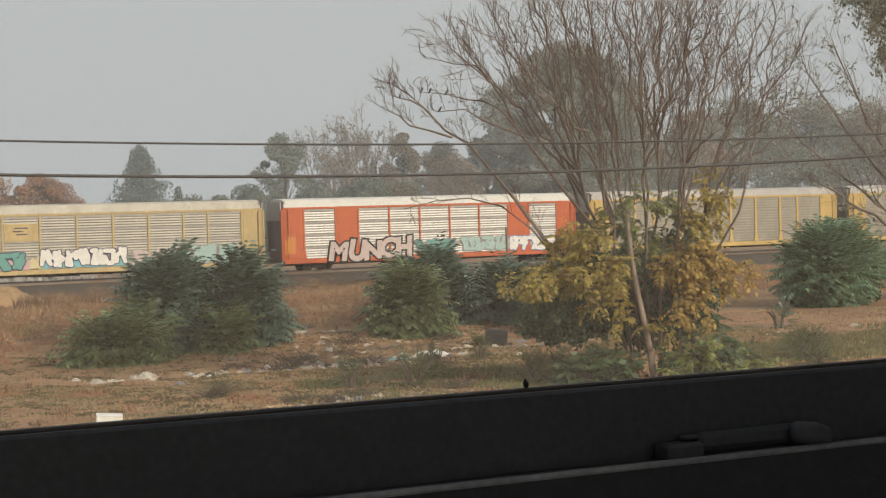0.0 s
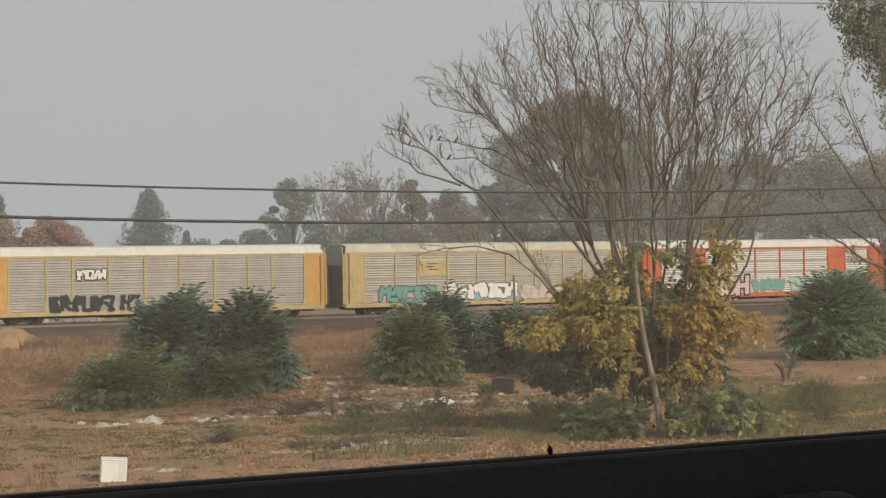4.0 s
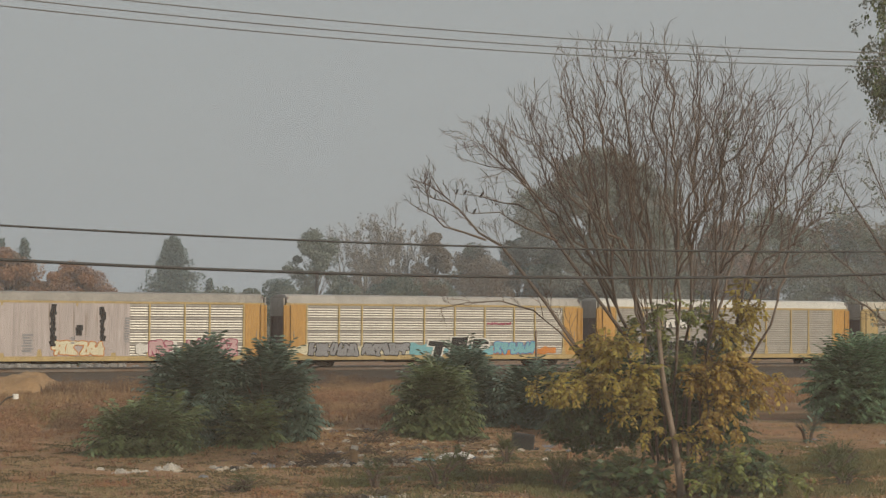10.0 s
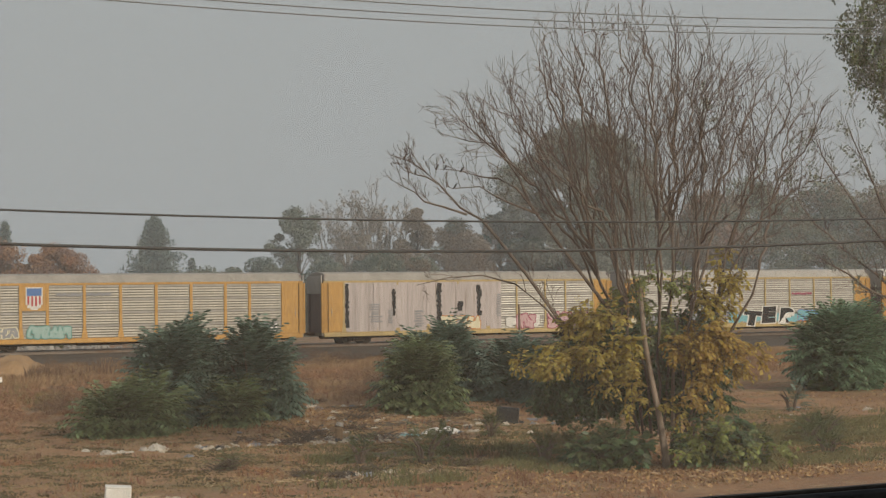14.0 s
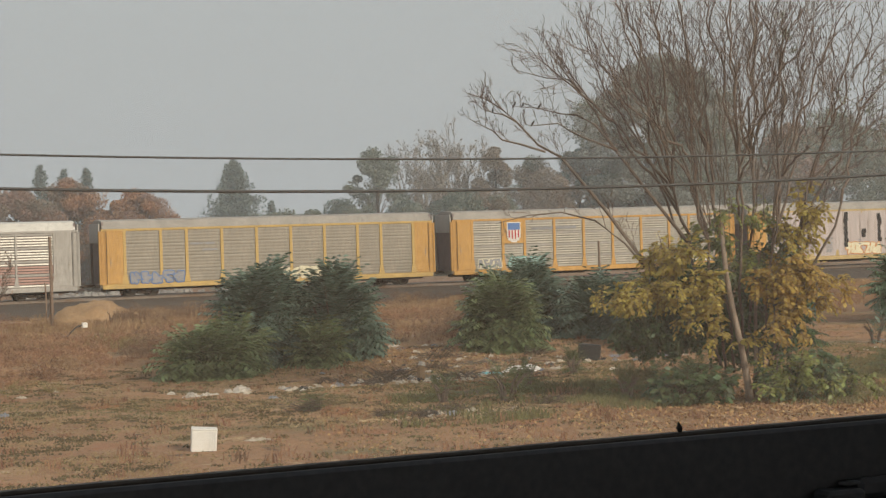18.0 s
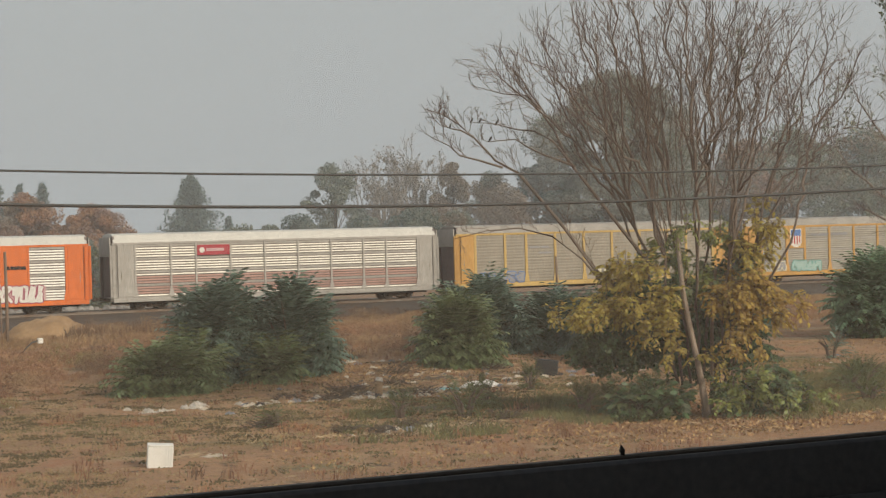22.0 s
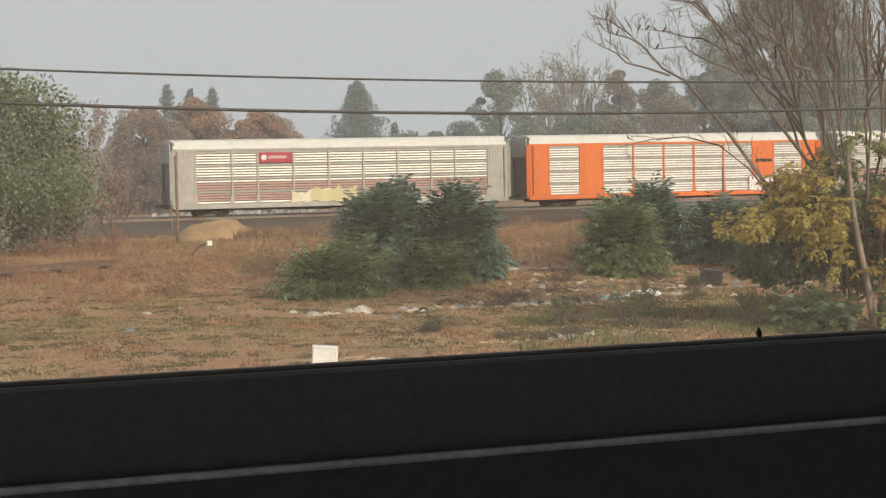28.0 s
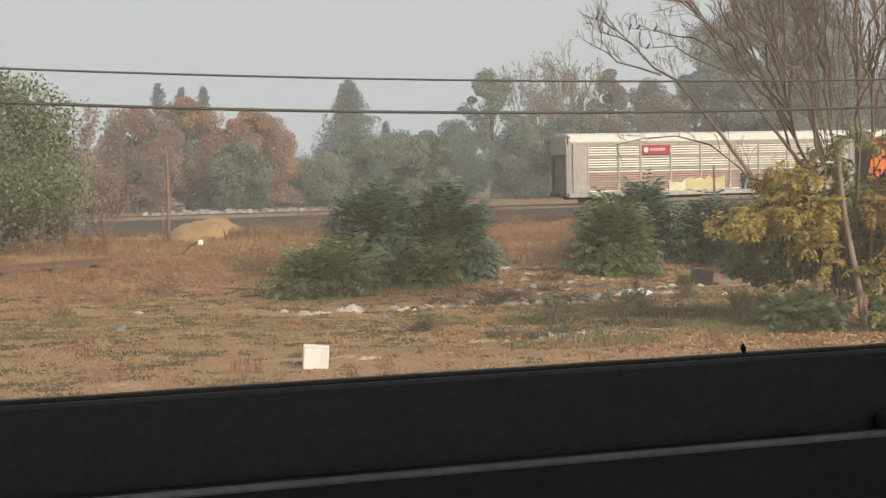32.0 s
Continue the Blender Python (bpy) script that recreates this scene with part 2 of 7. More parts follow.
# haze beyond the railway, imitated by thin see-through upright sheets in a sky-like colour
def mist(y, share):
    m = bpy.data.materials.new("haze_sheet")
    m.use_nodes = True
    nt = m.node_tree
    nt.nodes.clear()
    out, air, veil, both = (nt.nodes.new(k) for k in ("ShaderNodeOutputMaterial", "ShaderNodeBsdfTransparent", "ShaderNodeBsdfDiffuse", "ShaderNodeMixShader"))
    veil.inputs[0].default_value = (0.38, 0.447, 0.515, 1)
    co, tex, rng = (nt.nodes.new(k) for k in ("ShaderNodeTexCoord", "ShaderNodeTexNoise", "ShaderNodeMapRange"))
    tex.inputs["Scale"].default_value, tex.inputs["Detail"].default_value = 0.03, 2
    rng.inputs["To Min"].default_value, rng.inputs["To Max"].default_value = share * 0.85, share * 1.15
    nt.links.new(co.outputs["Object"], tex.inputs["Vector"])
    nt.links.new(tex.outputs[0], rng.inputs["Value"])
    nt.links.new(rng.outputs[0], both.inputs[0])
    nt.links.new(air.outputs[0], both.inputs[1])
    nt.links.new(veil.outputs[0], both.inputs[2])
    nt.links.new(both.outputs[0], out.inputs[0])
    mb = MB()
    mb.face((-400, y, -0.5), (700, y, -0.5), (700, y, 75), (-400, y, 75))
    tagged(part("mist", mb, m), "thin see-through sheet standing in for haze beyond the railway", "mist", kind="stuff")


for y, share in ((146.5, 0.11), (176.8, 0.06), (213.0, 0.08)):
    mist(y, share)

# ---- the autorack cars ----
def paint(name, c, rough=0.55, dirt=0.6, metal=0.0):
    return mat("paint_" + name, c, tuple(x * (1 - 0.35 * dirt) for x in c), 0.7, rough, metal, bump=0.05, fine=7,
               spots=[(tuple(x * (1 - 0.5 * dirt) + 0.01 for x in c), 1.3, 0.66 - 0.03 * dirt)], stretch=(1, 1, 0.35))


P_ORANGE = paint("ochre_orange", (0.56, 0.31, 0.085))
P_YELLOW = paint("faded_yellow", (0.56, 0.38, 0.13))
P_CREAM = paint("pale_ochre", (0.50, 0.37, 0.17))
P_RED = paint("rust_red_orange", (0.52, 0.11, 0.035))
P_BRIGHT = paint("bright_orange", (0.72, 0.16, 0.025))
P_SILVER = paint("galvanised_silver", (0.46, 0.438, 0.395), 0.46, 0.5, 0.25)
P_TAN = paint("tan_silver", (0.35, 0.325, 0.28), 0.5, 0.6, 0.15)
P_ROOFG = paint("grey_roof", (0.335, 0.31, 0.28), 0.6)
P_GREY = paint("weathered_grey", (0.30, 0.272, 0.222), 0.6)
P_DUSTY = paint("brownish_grey", (0.31, 0.275, 0.225), 0.6)
P_LIGHT = paint("light_grey", (0.42, 0.395, 0.365), 0.6)
P_WHITE = paint("white", (0.60, 0.58, 0.54), 0.46, 0.25, 0.1)
P_BEIGE = paint("beige_roof", (0.50, 0.46, 0.385), 0.6)
P_PINK = mat("streaked_pinkish_sheet", (0.52, 0.455, 0.445), (0.40, 0.35, 0.34), 1.0, 0.75, bump=0.05, fine=9, stretch=(3, 1, 0.12), spots=[((0.30, 0.25, 0.225), 1.5, 0.60)])
P_MAROON = paint("brown_red_stripe", (0.42, 0.245, 0.205), 0.6)
P_SIGN = paint("sign_red", (0.38, 0.03, 0.05), 0.5, 0.2)
P_DARK = mat("underframe_dark", (0.035, 0.03, 0.028), (0.06, 0.045, 0.035), 1.5, 0.85, bump=0.3)
P_ENDWALL = mat("end_wall_brown", (0.25, 0.205, 0.20), (0.18, 0.15, 0.147), 0.8, 0.8, bump=0.2)
P_WHEEL = mat("wheel_steel", (0.09, 0.075, 0.065), (0.05, 0.04, 0.035), 3.0, 0.6, 0.5)
INK = {k: mat("spray_" + k, c, tuple(x * 0.85 for x in c), 1.5, 0.7) for k, c in dict(
    black=(0.012, 0.012, 0.015), white=(0.75, 0.72, 0.68), cyan=(0.20, 0.46, 0.52), pink=(0.58, 0.38, 0.39), magenta=(0.34, 0.06, 0.12),
    yellow=(0.60, 0.52, 0.30), teal=(0.13, 0.33, 0.30), blue=(0.10, 0.20, 0.45), cream=(0.72, 0.66, 0.48), orange=(0.6, 0.22, 0.05), grey=(0.3, 0.3, 0.32), navy=(0.03, 0.03, 0.09), red=(0.48, 0.05, 0.06), mint=(0.36, 0.50, 0.47), blush=(0.56, 0.45, 0.42)).items()}

CAR_L, PITCH = 27.02, 28.37
Z_SILL, Z_SIDE0, Z_SIDE1, Z_EAVE, Z_ROOF = 0.62, 0.98, 4.86, 5.02, 5.70
DOOR_W = 1.90
BAYS = [2.75, 1.97, 2.75, 2.75, 2.75, 2.75, 2.75, 1.97, 2.75]
BAY_X = [DOOR_W + 0.04]
for b in BAYS:
    BAY_X.append(BAY_X[-1] + b)
SHARED = {}


def shared(key, make):
    if key not in SHARED:
        SHARED[key] = make()
    return SHARED[key]


def louvre_mesh(width, lower, upper):
    """Four tiers of four pressed slats, each leaning back towards its top, with a flat border above every tier."""
    def make():
        mb, idx = MB(), []
        h = (Z_SIDE1 - Z_SIDE0) / 4
        for t in range(4):
            z0 = Z_SIDE0 + t * h
            mb.face((0, 0.075, z0), (width, 0.075, z0), (width, 0.075, z0 + h), (0, 0.075, z0 + h))
            idx.append(2)
            top = z0 + h
            mb.face((0, 0.012, top - 0.17), (width, 0.012, top - 0.17), (width, 0.012, top - 0.02), (0, 0.012, top - 0.02))
            mb.face((0, 0.075, top - 0.17), (width, 0.075, top - 0.17), (width, 0.012, top - 0.17), (0, 0.012, top - 0.17))
            idx += [3, 3]
            for k in range(4):
                a = z0 + 0.03 + k * 0.193
                p = [(0.075, a), (0.004, a + 0.004), (0.0, a + 0.022), (0.034, a + 0.128), (0.075, a + 0.132)]
                stripe = (t == 1 and k < 3) or (t == 0 and k >= 1)
                for (y0, q0), (y1, q1) in zip(p, p[1:]):
                    mb.face((0, y0, q0), (width, y0, q0), (width, y1, q1), (0, y1, q1))
                    idx.append(1 if stripe else 0)
        me = mb.mesh("side_panel", upper)
        for m in (lower, P_GREY if upper in (P_LIGHT, P_TAN) else P_ENDWALL, P_LIGHT if upper is not P_GREY else P_GREY):
            me.materials.append(m)
        me.polygons.foreach_set("material_index", idx)
        return me
    return shared(("louvre", width, lower.name, upper.name), make)


def flat_mesh(width, lower, upper):
    """Perforated sheet in four tiers: shallow ridges and a recessed seam between the tiers."""
    def make():
        mb = MB()
        h = (Z_SIDE1 - Z_SIDE0) / 4
        for t in range(4):
            z0 = Z_SIDE0 + t * h
            p = [(0.05, z0), (0.03, z0 + 0.015)]
            for k in range(4):
                a = z0 + 0.03 + k * (h - 0.04) / 4
                p += [(0.03, a), (0.018, a + 0.05), (0.018, a + 0.13), (0.03, a + 0.18)]
            p += [(0.05, z0 + h)]
            for (y0, q0), (y1, q1) in zip(p, p[1:]):
                mb.face((0, y0, q0), (width, y0, q0), (width, y1, q1), (0, y1, q1))
        return mb.mesh("side_panel", upper)
    return shared(("flat", width, upper.name), make)


def letters(parent, x0, x1, z0, z1, count, fill, edge, rng, name="graffiti", label=""):
    """Rounded spray-painted strokes in letter-sized cells: an outline a few millimetres proud of the side, the fill before it."""
    w = (x1 - x0) / count
    hgt = z1 - z0
    for colour, grow, y in ((edge, 0.07, -0.062), (fill, 0.0, -0.068)):
        if colour is None:
            continue
        mb = MB()
        state = np.random.RandomState(int(x0 * 100) + count)
        for i in range(count):
            cx, dz, slant = x0 + (i + 0.5) * w, state.uniform(-0.06, 0.06) * hgt, state.uniform(-0.1, 0.2) * w
            t = min(0.155 * w + 0.02, 0.135 * hgt + 0.02) + grow
            grid = [(-0.36, 0.1), (0.34, 0.08), (-0.34, 0.52), (0.32, 0.5), (-0.36, 0.92), (0.36, 0.9), (0.0, 0.95), (0.0, 0.06)]
            order = state.permutation(8)[:6]
            pts = [Vector((cx + grid[k][0] * w + slant * (grid[k][1] - 0.5), y - 0.0004 * i, z0 + dz + grid[k][1] * hgt)) for k in order]
            for p, q in zip(pts, pts[1:]):
                d = q - p
                if d.length < 0.05 or d.length > 1.05 * max(w, hgt):
                    continue
                d.normalize()
                s = Vector((-d.z, 0, d.x))
                ring = []
                for c0, base in ((p, 0), (q, math.pi)):
                    for j in range(5):
                        an = base + math.pi / 2 + j * math.pi / 4
                        ring.append(c0 + (d * math.cos(an) + s * math.sin(an)) * t)
                lift = Vector((0, -0.00012 * len(mb.f), 0))
                mb.face(*[r + lift for r in ring])
        part(name, mb, colour, parent, label)


def patch(parent, x0, x1, z0, z1, colour, name="paint_patch", label="", y=-0.0595, seed=1):
    """An irregular sprayed patch on the side."""
    mb, st = MB(), np.random.RandomState(seed)
    k = max(6, int((x1 - x0) / 0.35))
    top = [(x0 + (x1 - x0) * i / k, y, z1 - st.uniform(0, 0.35) * (z1 - z0)) for i in range(k + 1)]
    bot = [(x0 + (x1 - x0) * i / k, y, z0 + st.uniform(0, 0.25) * (z1 - z0)) for i in range(k + 1)]
    for i in range(k):
        mb.face(bot[i], bot[i + 1], top[i + 1], top[i])
    return part(name, mb, colour, parent, label)


def word(parent, text, x, z, height, width, colour, edge=None, name="lettering", seed=1, lean=0.12, bold=0.055, grow=0.065):
    """Sprayed lettering on the side, each letter a little turned and shifted, with an outline behind it."""
    advance = dict(M=0.80, U=0.68, N=0.70, C=0.64, H=0.70, T=0.76, E=0.74, R=0.78)
    st = np.random.RandomState(seed)
    cx = x
    for k, ch in enumerate(text):
        dz, turn, sz = st.uniform(-0.05, 0.07) * height, st.uniform(-9, 7), st.uniform(0.92, 1.15)
        for c, off, y in (([(edge, bold + grow, -0.062)] if edge else []) + [(colour, bold, -0.068)]):
            cu = bpy.data.curves.new(name, "FONT")
            cu.body, cu.size, cu.offset, cu.extrude, cu.shear = ch, 1.0, off, 0.002, lean
            ob = new(name, cu)
            cu.materials.append(c)
            ob.parent = parent
            ob.rotation_euler = (radians(90), radians(turn), 0)
            ob.location = (cx, y - 0.0006 * k, z + dz)
            ob.scale = (width, height * sz, 1)
        cx += advance.get(ch, 0.66) * width


def car_roof(colour):
    def make():
        mb = MB()
        pr = [(-0.02, Z_EAVE), (0.0, Z_EAVE + 0.05), (0.30, Z_EAVE + 0.56), (0.55, Z_EAVE + 0.64), (1.525, Z_ROOF + 0.02), (2.5, Z_EAVE + 0.64), (2.75, Z_EAVE + 0.56), (3.05, Z_EAVE + 0.05), (3.07, Z_EAVE)]
        xs = [0.30] + [0.34 + i * (CAR_L - 0.68) / 44 for i in range(45)] + [CAR_L - 0.30]
        for i, x in enumerate(xs):
            rib = 0.018 if 0 < i < len(xs) - 1 and i % 2 else 0.0
            mb.v += [(x, y - (rib if y < 1 else 0), z + rib) for y, z in pr]
        m = len(pr)
        mb.f = [(i * m + k, (i + 1) * m + k, (i + 1) * m + k + 1, i * m + k + 1) for i in range(len(xs) - 1) for k in range(m - 1)]
        mb.f += [tuple(range(m)), tuple((len(xs) - 1) * m + k for k in reversed(range(m)))]
        return mb.mesh("roof", colour)
    return shared(("roof", colour.name), make)


def wheelset_mesh():
    """Axle with two flanged wheels, dished discs and hubs."""
    def make():
        mb = MB()
        c = 24
        for sg, at_y in ((1, -0.79), (-1, 0.79)):
            a, ring = len(mb.v), [(0.0, 0.42), (0.10, 0.425), (0.105, 0.45), (0.135, 0.45), (0.135, 0.36), (0.09, 0.34), (0.10, 0.14), (0.14, 0.13), (0.14, 0.085), (-0.06, 0.085), (-0.06, 0.14), (0.0, 0.15), (0.02, 0.34), (0.0, 0.36)]
            for y, r in ring:
                mb.v += [(r * math.cos(2 * math.pi * i / c), at_y + sg * y, r * math.sin(2 * math.pi * i / c)) for i in range(c)]
            n = len(ring)
            mb.f += [(a + j * c + i, a + j * c + (i + 1) % c, a + ((j + 1) % n) * c + (i + 1) % c, a + ((j + 1) % n) * c + i) for j in range(n) for i in range(c)]
        mb.tube([(0, -1.0, 0), (0, 1.0, 0)], [0.085, 0.085], 10)
        return mb.mesh("wheelset", P_WHEEL)
    return shared("wheelset", make)


def autorack(index, label, post, door, roof, upper, lower, end=None):
    """One covered car carrier; its origin is the near lower left corner at rail height."""
    car = thing("autorack_railcar", label, "railcar", "autorack cars of the freight train")
    end = end or P_ENDWALL
    part("roof", car_roof(roof), None, car)
    # near side: sill, top rail, posts, panels
    part("side_sill", shared(("sill", post.name), lambda: MB().box(0.25, -0.06, Z_SILL, CAR_L - 0.25, 0.10, Z_SIDE0 - 0.10, 0.02)
                             .box(0.25, -0.02, Z_SIDE0 - 0.10, CAR_L - 0.25, 0.09, Z_SIDE0, 0.0).mesh("side_sill", post)), None, car)
    part("top_rail", shared(("rail", post.name), lambda: MB().box(0.2, -0.03, Z_SIDE1, CAR_L - 0.2, 0.10, Z_EAVE, 0.015).mesh("top_rail", post)), None, car)
    for i, x in enumerate(BAY_X):
        def make_post():
            h = 0.115 if post in (P_ORANGE, P_YELLOW) else 0.075
            mb = MB().box(-h, -0.055, Z_SIDE0, h, 0.09, Z_SIDE1, 0.015)
            mb.v += [(-h, -0.058, Z_SIDE0 + 0.75), (h, -0.058, Z_SIDE0 + 0.75), (h + 0.13, -0.058, Z_SIDE0), (-h - 0.13, -0.058, Z_SIDE0)]
            k = len(mb.v)
            mb.f.append((k - 4, k - 3, k - 2, k - 1))
            return mb.mesh("side_post", post)
        p = part("side_post", shared(("post", post.name), make_post), None, car)
        p.location = (x, 0, 0)
    panels = []
    for i, w in enumerate(BAYS):
        p = part("side_panel", (flat_mesh if upper in (P_GREY, P_DUSTY) else louvre_mesh)(round(w - 0.15, 3), lower, upper), None, car)
        p.location = (BAY_X[i] + 0.075, 0, 0)
        panels.append(p)
    # end bays with the tall doors, their ribs, ladder and handles
    for side in (0, 1):
        def make_end():
            mb = MB().box(0.05, -0.02, Z_SIDE0 - 0.02, DOOR_W - 0.02, 0.10, Z_SIDE1 - 0.02, 0.02)
            mb.box(0.02, -0.05, Z_SIDE0 - 0.02, 0.14, 0.12, Z_SIDE1, 0.02)
            return mb.mesh("end_bay", door)
        q = part("end_bay", shared(("end", door.name), make_end), None, car)
        flip = Matrix.Translation((CAR_L, 0, 0)) @ Matrix.Diagonal((-1, 1, 1, 1)) if side else Matrix()
        if side:
            q.location, q.scale = (CAR_L, 0, 0), (-1, 1, 1)
        d = part("side_door", shared(("door", door.name), lambda: MB().box(0, -0.05, Z_SIDE0 + 0.05, 1.15, -0.021, Z_SIDE1 + 0.02, 0.02)
                                     .box(-0.05, -0.065, Z_SIDE1 - 0.04, 1.22, -0.02, Z_SIDE1 + 0.05, 0.01).mesh("side_door", door)), None, q)
        d.location = (0.62, 0, 0)
        gap = part("door_seal", shared("seal", lambda: MB().box(-0.035, -0.045, Z_SIDE0 + 0.03, 0.0, -0.02, Z_SIDE1).mesh("door_seal", P_DARK)), None, q)
        gap.location = (0.60, 0, 0)
        h = part("door_handle", shared("handle", lambda: MB().tube([(0, -0.09, 2.2), (0, -0.09, 2.9)], [0.018, 0.018], 6).box(-0.05, -0.08, 2.5, 0.05, -0.05, 2.6).mesh("door_handle", P_GREY)), None, d)
        h.location = (0.25, 0, 0)
        lad = part("ladder", shared(("ladder", door.name), lambda: ladder_mesh(door)), None, q)
    # far side, end walls, floor
    shell = part("far_side", shared("far", lambda: MB().box(0.1, 2.95, Z_SILL, CAR_L - 0.1, 3.05, Z_EAVE).box(0.1, 0.12, Z_SILL + 0.1, CAR_L - 0.1, 2.95, Z_SIDE0).mesh("far_side", P_GREY)), None, car)
    for side in (0, 1):
        w = part("end_door", shared(("endw", end.name), lambda: end_wall_mesh(end)), None, car)
        if side:
            w.location, w.scale = (CAR_L, 0, 0), (-1, 1, 1)
        # upper end panel in a lighter grey, to imitate light falling on it
        hd = part("end_header", shared("header", lambda: MB().box(0.06, 0.14, Z_SIDE1 - 0.85, 0.155, 2.91, Z_EAVE + 0.42, 0.02).mesh("end_header", P_LIGHT)), None, car, "end header, light grey for the light on the upper end")
        if side:
            hd.location, hd.scale = (CAR_L, 0, 0), (-1, 1, 1)
        k = part("coupler", shared("coupler", lambda: MB().box(-0.66, 1.43, 0.78, 0.4, 1.62, 0.98, 0.03).box(-0.68, 1.36, 0.74, -0.45, 1.69, 1.02, 0.05).mesh("coupler", P_DARK)), None, car)
        if side:
            k.location, k.scale = (CAR_L, 0, 0), (-1, 1, 1)
        # truck with side frame and wheels
        t = part("truck", shared("truck", truck_mesh), None, car)
        t.location = (3.35 if not side else CAR_L - 3.35, 0, 0)
        for wx in (-0.86, 0.86):
            o = part("wheelset", wheelset_mesh(), None, t)
            o.location = (wx, 1.4975, 0.42)
            WHEELSETS.append((o, wx))
    part("underframe", shared("under", lambda: MB().box(0.6, 1.1, 0.45, CAR_L - 0.6, 1.95, 0.9, 0.05).box(9, 0.5, 0.40, 12.5, 0.95, 0.75, 0.06)
                              .box(14.2, 0.4, 0.42, 15.0, 0.9, 0.80, 0.06).box(16.5, 0.6, 0.45, 18.4, 1.0, 0.75, 0.05).mesh("underframe", P_DARK)), None, car)
    return car, panels


def ladder_mesh(material):
    mb = MB()
    for x in (0.20, 0.50):
        mb.tube([(x, -0.07, Z_SIDE0 - 0.1), (x, -0.07, Z_SIDE1)], [0.017, 0.017], 5)
    for i in range(12):
        z = Z_SIDE0 + i * 0.32
        mb.tube([(0.20, -0.07, z), (0.50, -0.07, z)], [0.012, 0.012], 4)
    return mb.mesh("ladder", material)


def end_wall_mesh(material):
    """Folding end doors: two shallow angled leaves with vertical ribs."""
    mb = MB()
    ys = [0.12, 0.75, 1.50, 1.525, 1.55, 2.3, 2.93]
    xs = [0.32, 0.22, 0.16, 0.20, 0.16, 0.22, 0.32]
    for (x0, y0), (x1, y1) in zip(zip(xs, ys), zip(xs[1:], ys[1:])):
        mb.face((x0, y0, Z_SIDE0 - 0.1), (x0, y0, Z_EAVE), (x1, y1, Z_EAVE), (x1, y1, Z_SIDE0 - 0.1))
    mb.box(0.10, 0.30, Z_SIDE0, 0.20, 0.36, Z_EAVE).box(0.10, 2.68, Z_SIDE0, 0.20, 2.74, Z_EAVE)
    mb.box(0.30, 0.10, Z_EAVE, 0.42, 2.95, Z_EAVE + 0.5)
    mb.box(-0.08, 0.3, 0.95, 0.3, 2.75, 1.02)
    return mb.mesh("end_door", material)


def truck_mesh():
    mb = MB()
    for y in (0.50, 2.42):
        mb.box(-1.25, y, 0.40, 1.25, y + 0.13, 0.56, 0.03).box(-0.45, y - 0.02, 0.20, 0.45, y + 0.15, 0.48, 0.05)
        for x in (-0.86, 0.86):
            mb.box(x - 0.17, y - 0.03, 0.28, x + 0.17, y + 0.14, 0.60, 0.04)
        for x in (-0.25, 0, 0.25):
            mb.tube([(x, y + 0.05, 0.25), (x, y + 0.05, 0.5)], [0.09, 0.09], 8)
    mb.box(-0.3, 0.5, 0.35, 0.3, 2.55, 0.55)
    return mb.mesh("truck", P_DARK)


CARS = {}
WHEELSETS = []
SPECS = {  # post, door, roof, louvre upper, louvre stripe
    -1: ("grey autorack car with faded yellow posts", P_YELLOW, P_YELLOW, P_LIGHT, P_GREY, P_GREY),
    0: ("grey autorack car with thin faded yellow posts", P_YELLOW, P_YELLOW, P_LIGHT, P_GREY, P_GREY),
    1: ("rust-red autorack car with white slats and graffiti", P_RED, P_RED, P_WHITE, P_WHITE, P_WHITE),
    2: ("pale yellow autorack car with silver slats and blue graffiti", P_CREAM, P_CREAM, P_BEIGE, P_TAN, P_TAN),
    3: ("ochre autorack car with grey slats and black graffiti", P_CREAM, P_ORANGE, P_WHITE, P_LIGHT, P_LIGHT),
    4: ("ochre autorack car with bright silver slats and graffiti", P_CREAM, P_ORANGE, P_LIGHT, P_SILVER, P_SILVER),
    5: ("ochre autorack car patched with pinkish-grey covers", P_CREAM, P_ORANGE, P_ROOFG, P_SILVER, P_SILVER),
    6: ("ochre autorack car with tan slats and a yellow panel", P_ORANGE, P_ORANGE, P_ROOFG, P_TAN, P_TAN),
    7: ("grey autorack car with yellow posts and white graffiti", P_YELLOW, P_ORANGE, P_ROOFG, P_DUSTY, P_DUSTY),
    8: ("silver autorack car with brown-red stripes and a red sign", P_LIGHT, P_LIGHT, P_WHITE, P_SILVER, P_MAROON),
    9: ("bright orange autorack car with white slats", P_BRIGHT, P_BRIGHT, P_WHITE, P_WHITE, P_WHITE),
    10: ("silver autorack car with brown-red stripes, last of the train", P_LIGHT, P_LIGHT, P_WHITE, P_SILVER, P_MAROON),
}
for i, spec in SPECS.items():
    CARS[i] = autorack(i, *spec)


def solid(car, bay, colour, name="solid_panel", label="", z0=Z_SIDE0, z1=Z_SIDE1, x0=0.0, x1=1.0, y=-0.03):
    a, b = BAY_X[bay] + 0.08, BAY_X[bay + 1] - 0.08
    return part(name, MB().box(a + (b - a) * x0, y, z0, a + (b - a) * x1, 0.02, z1, 0.008), colour, car, label)


RNG = np.random.RandomState(5)
c = {k: v[0] for k, v in CARS.items()}
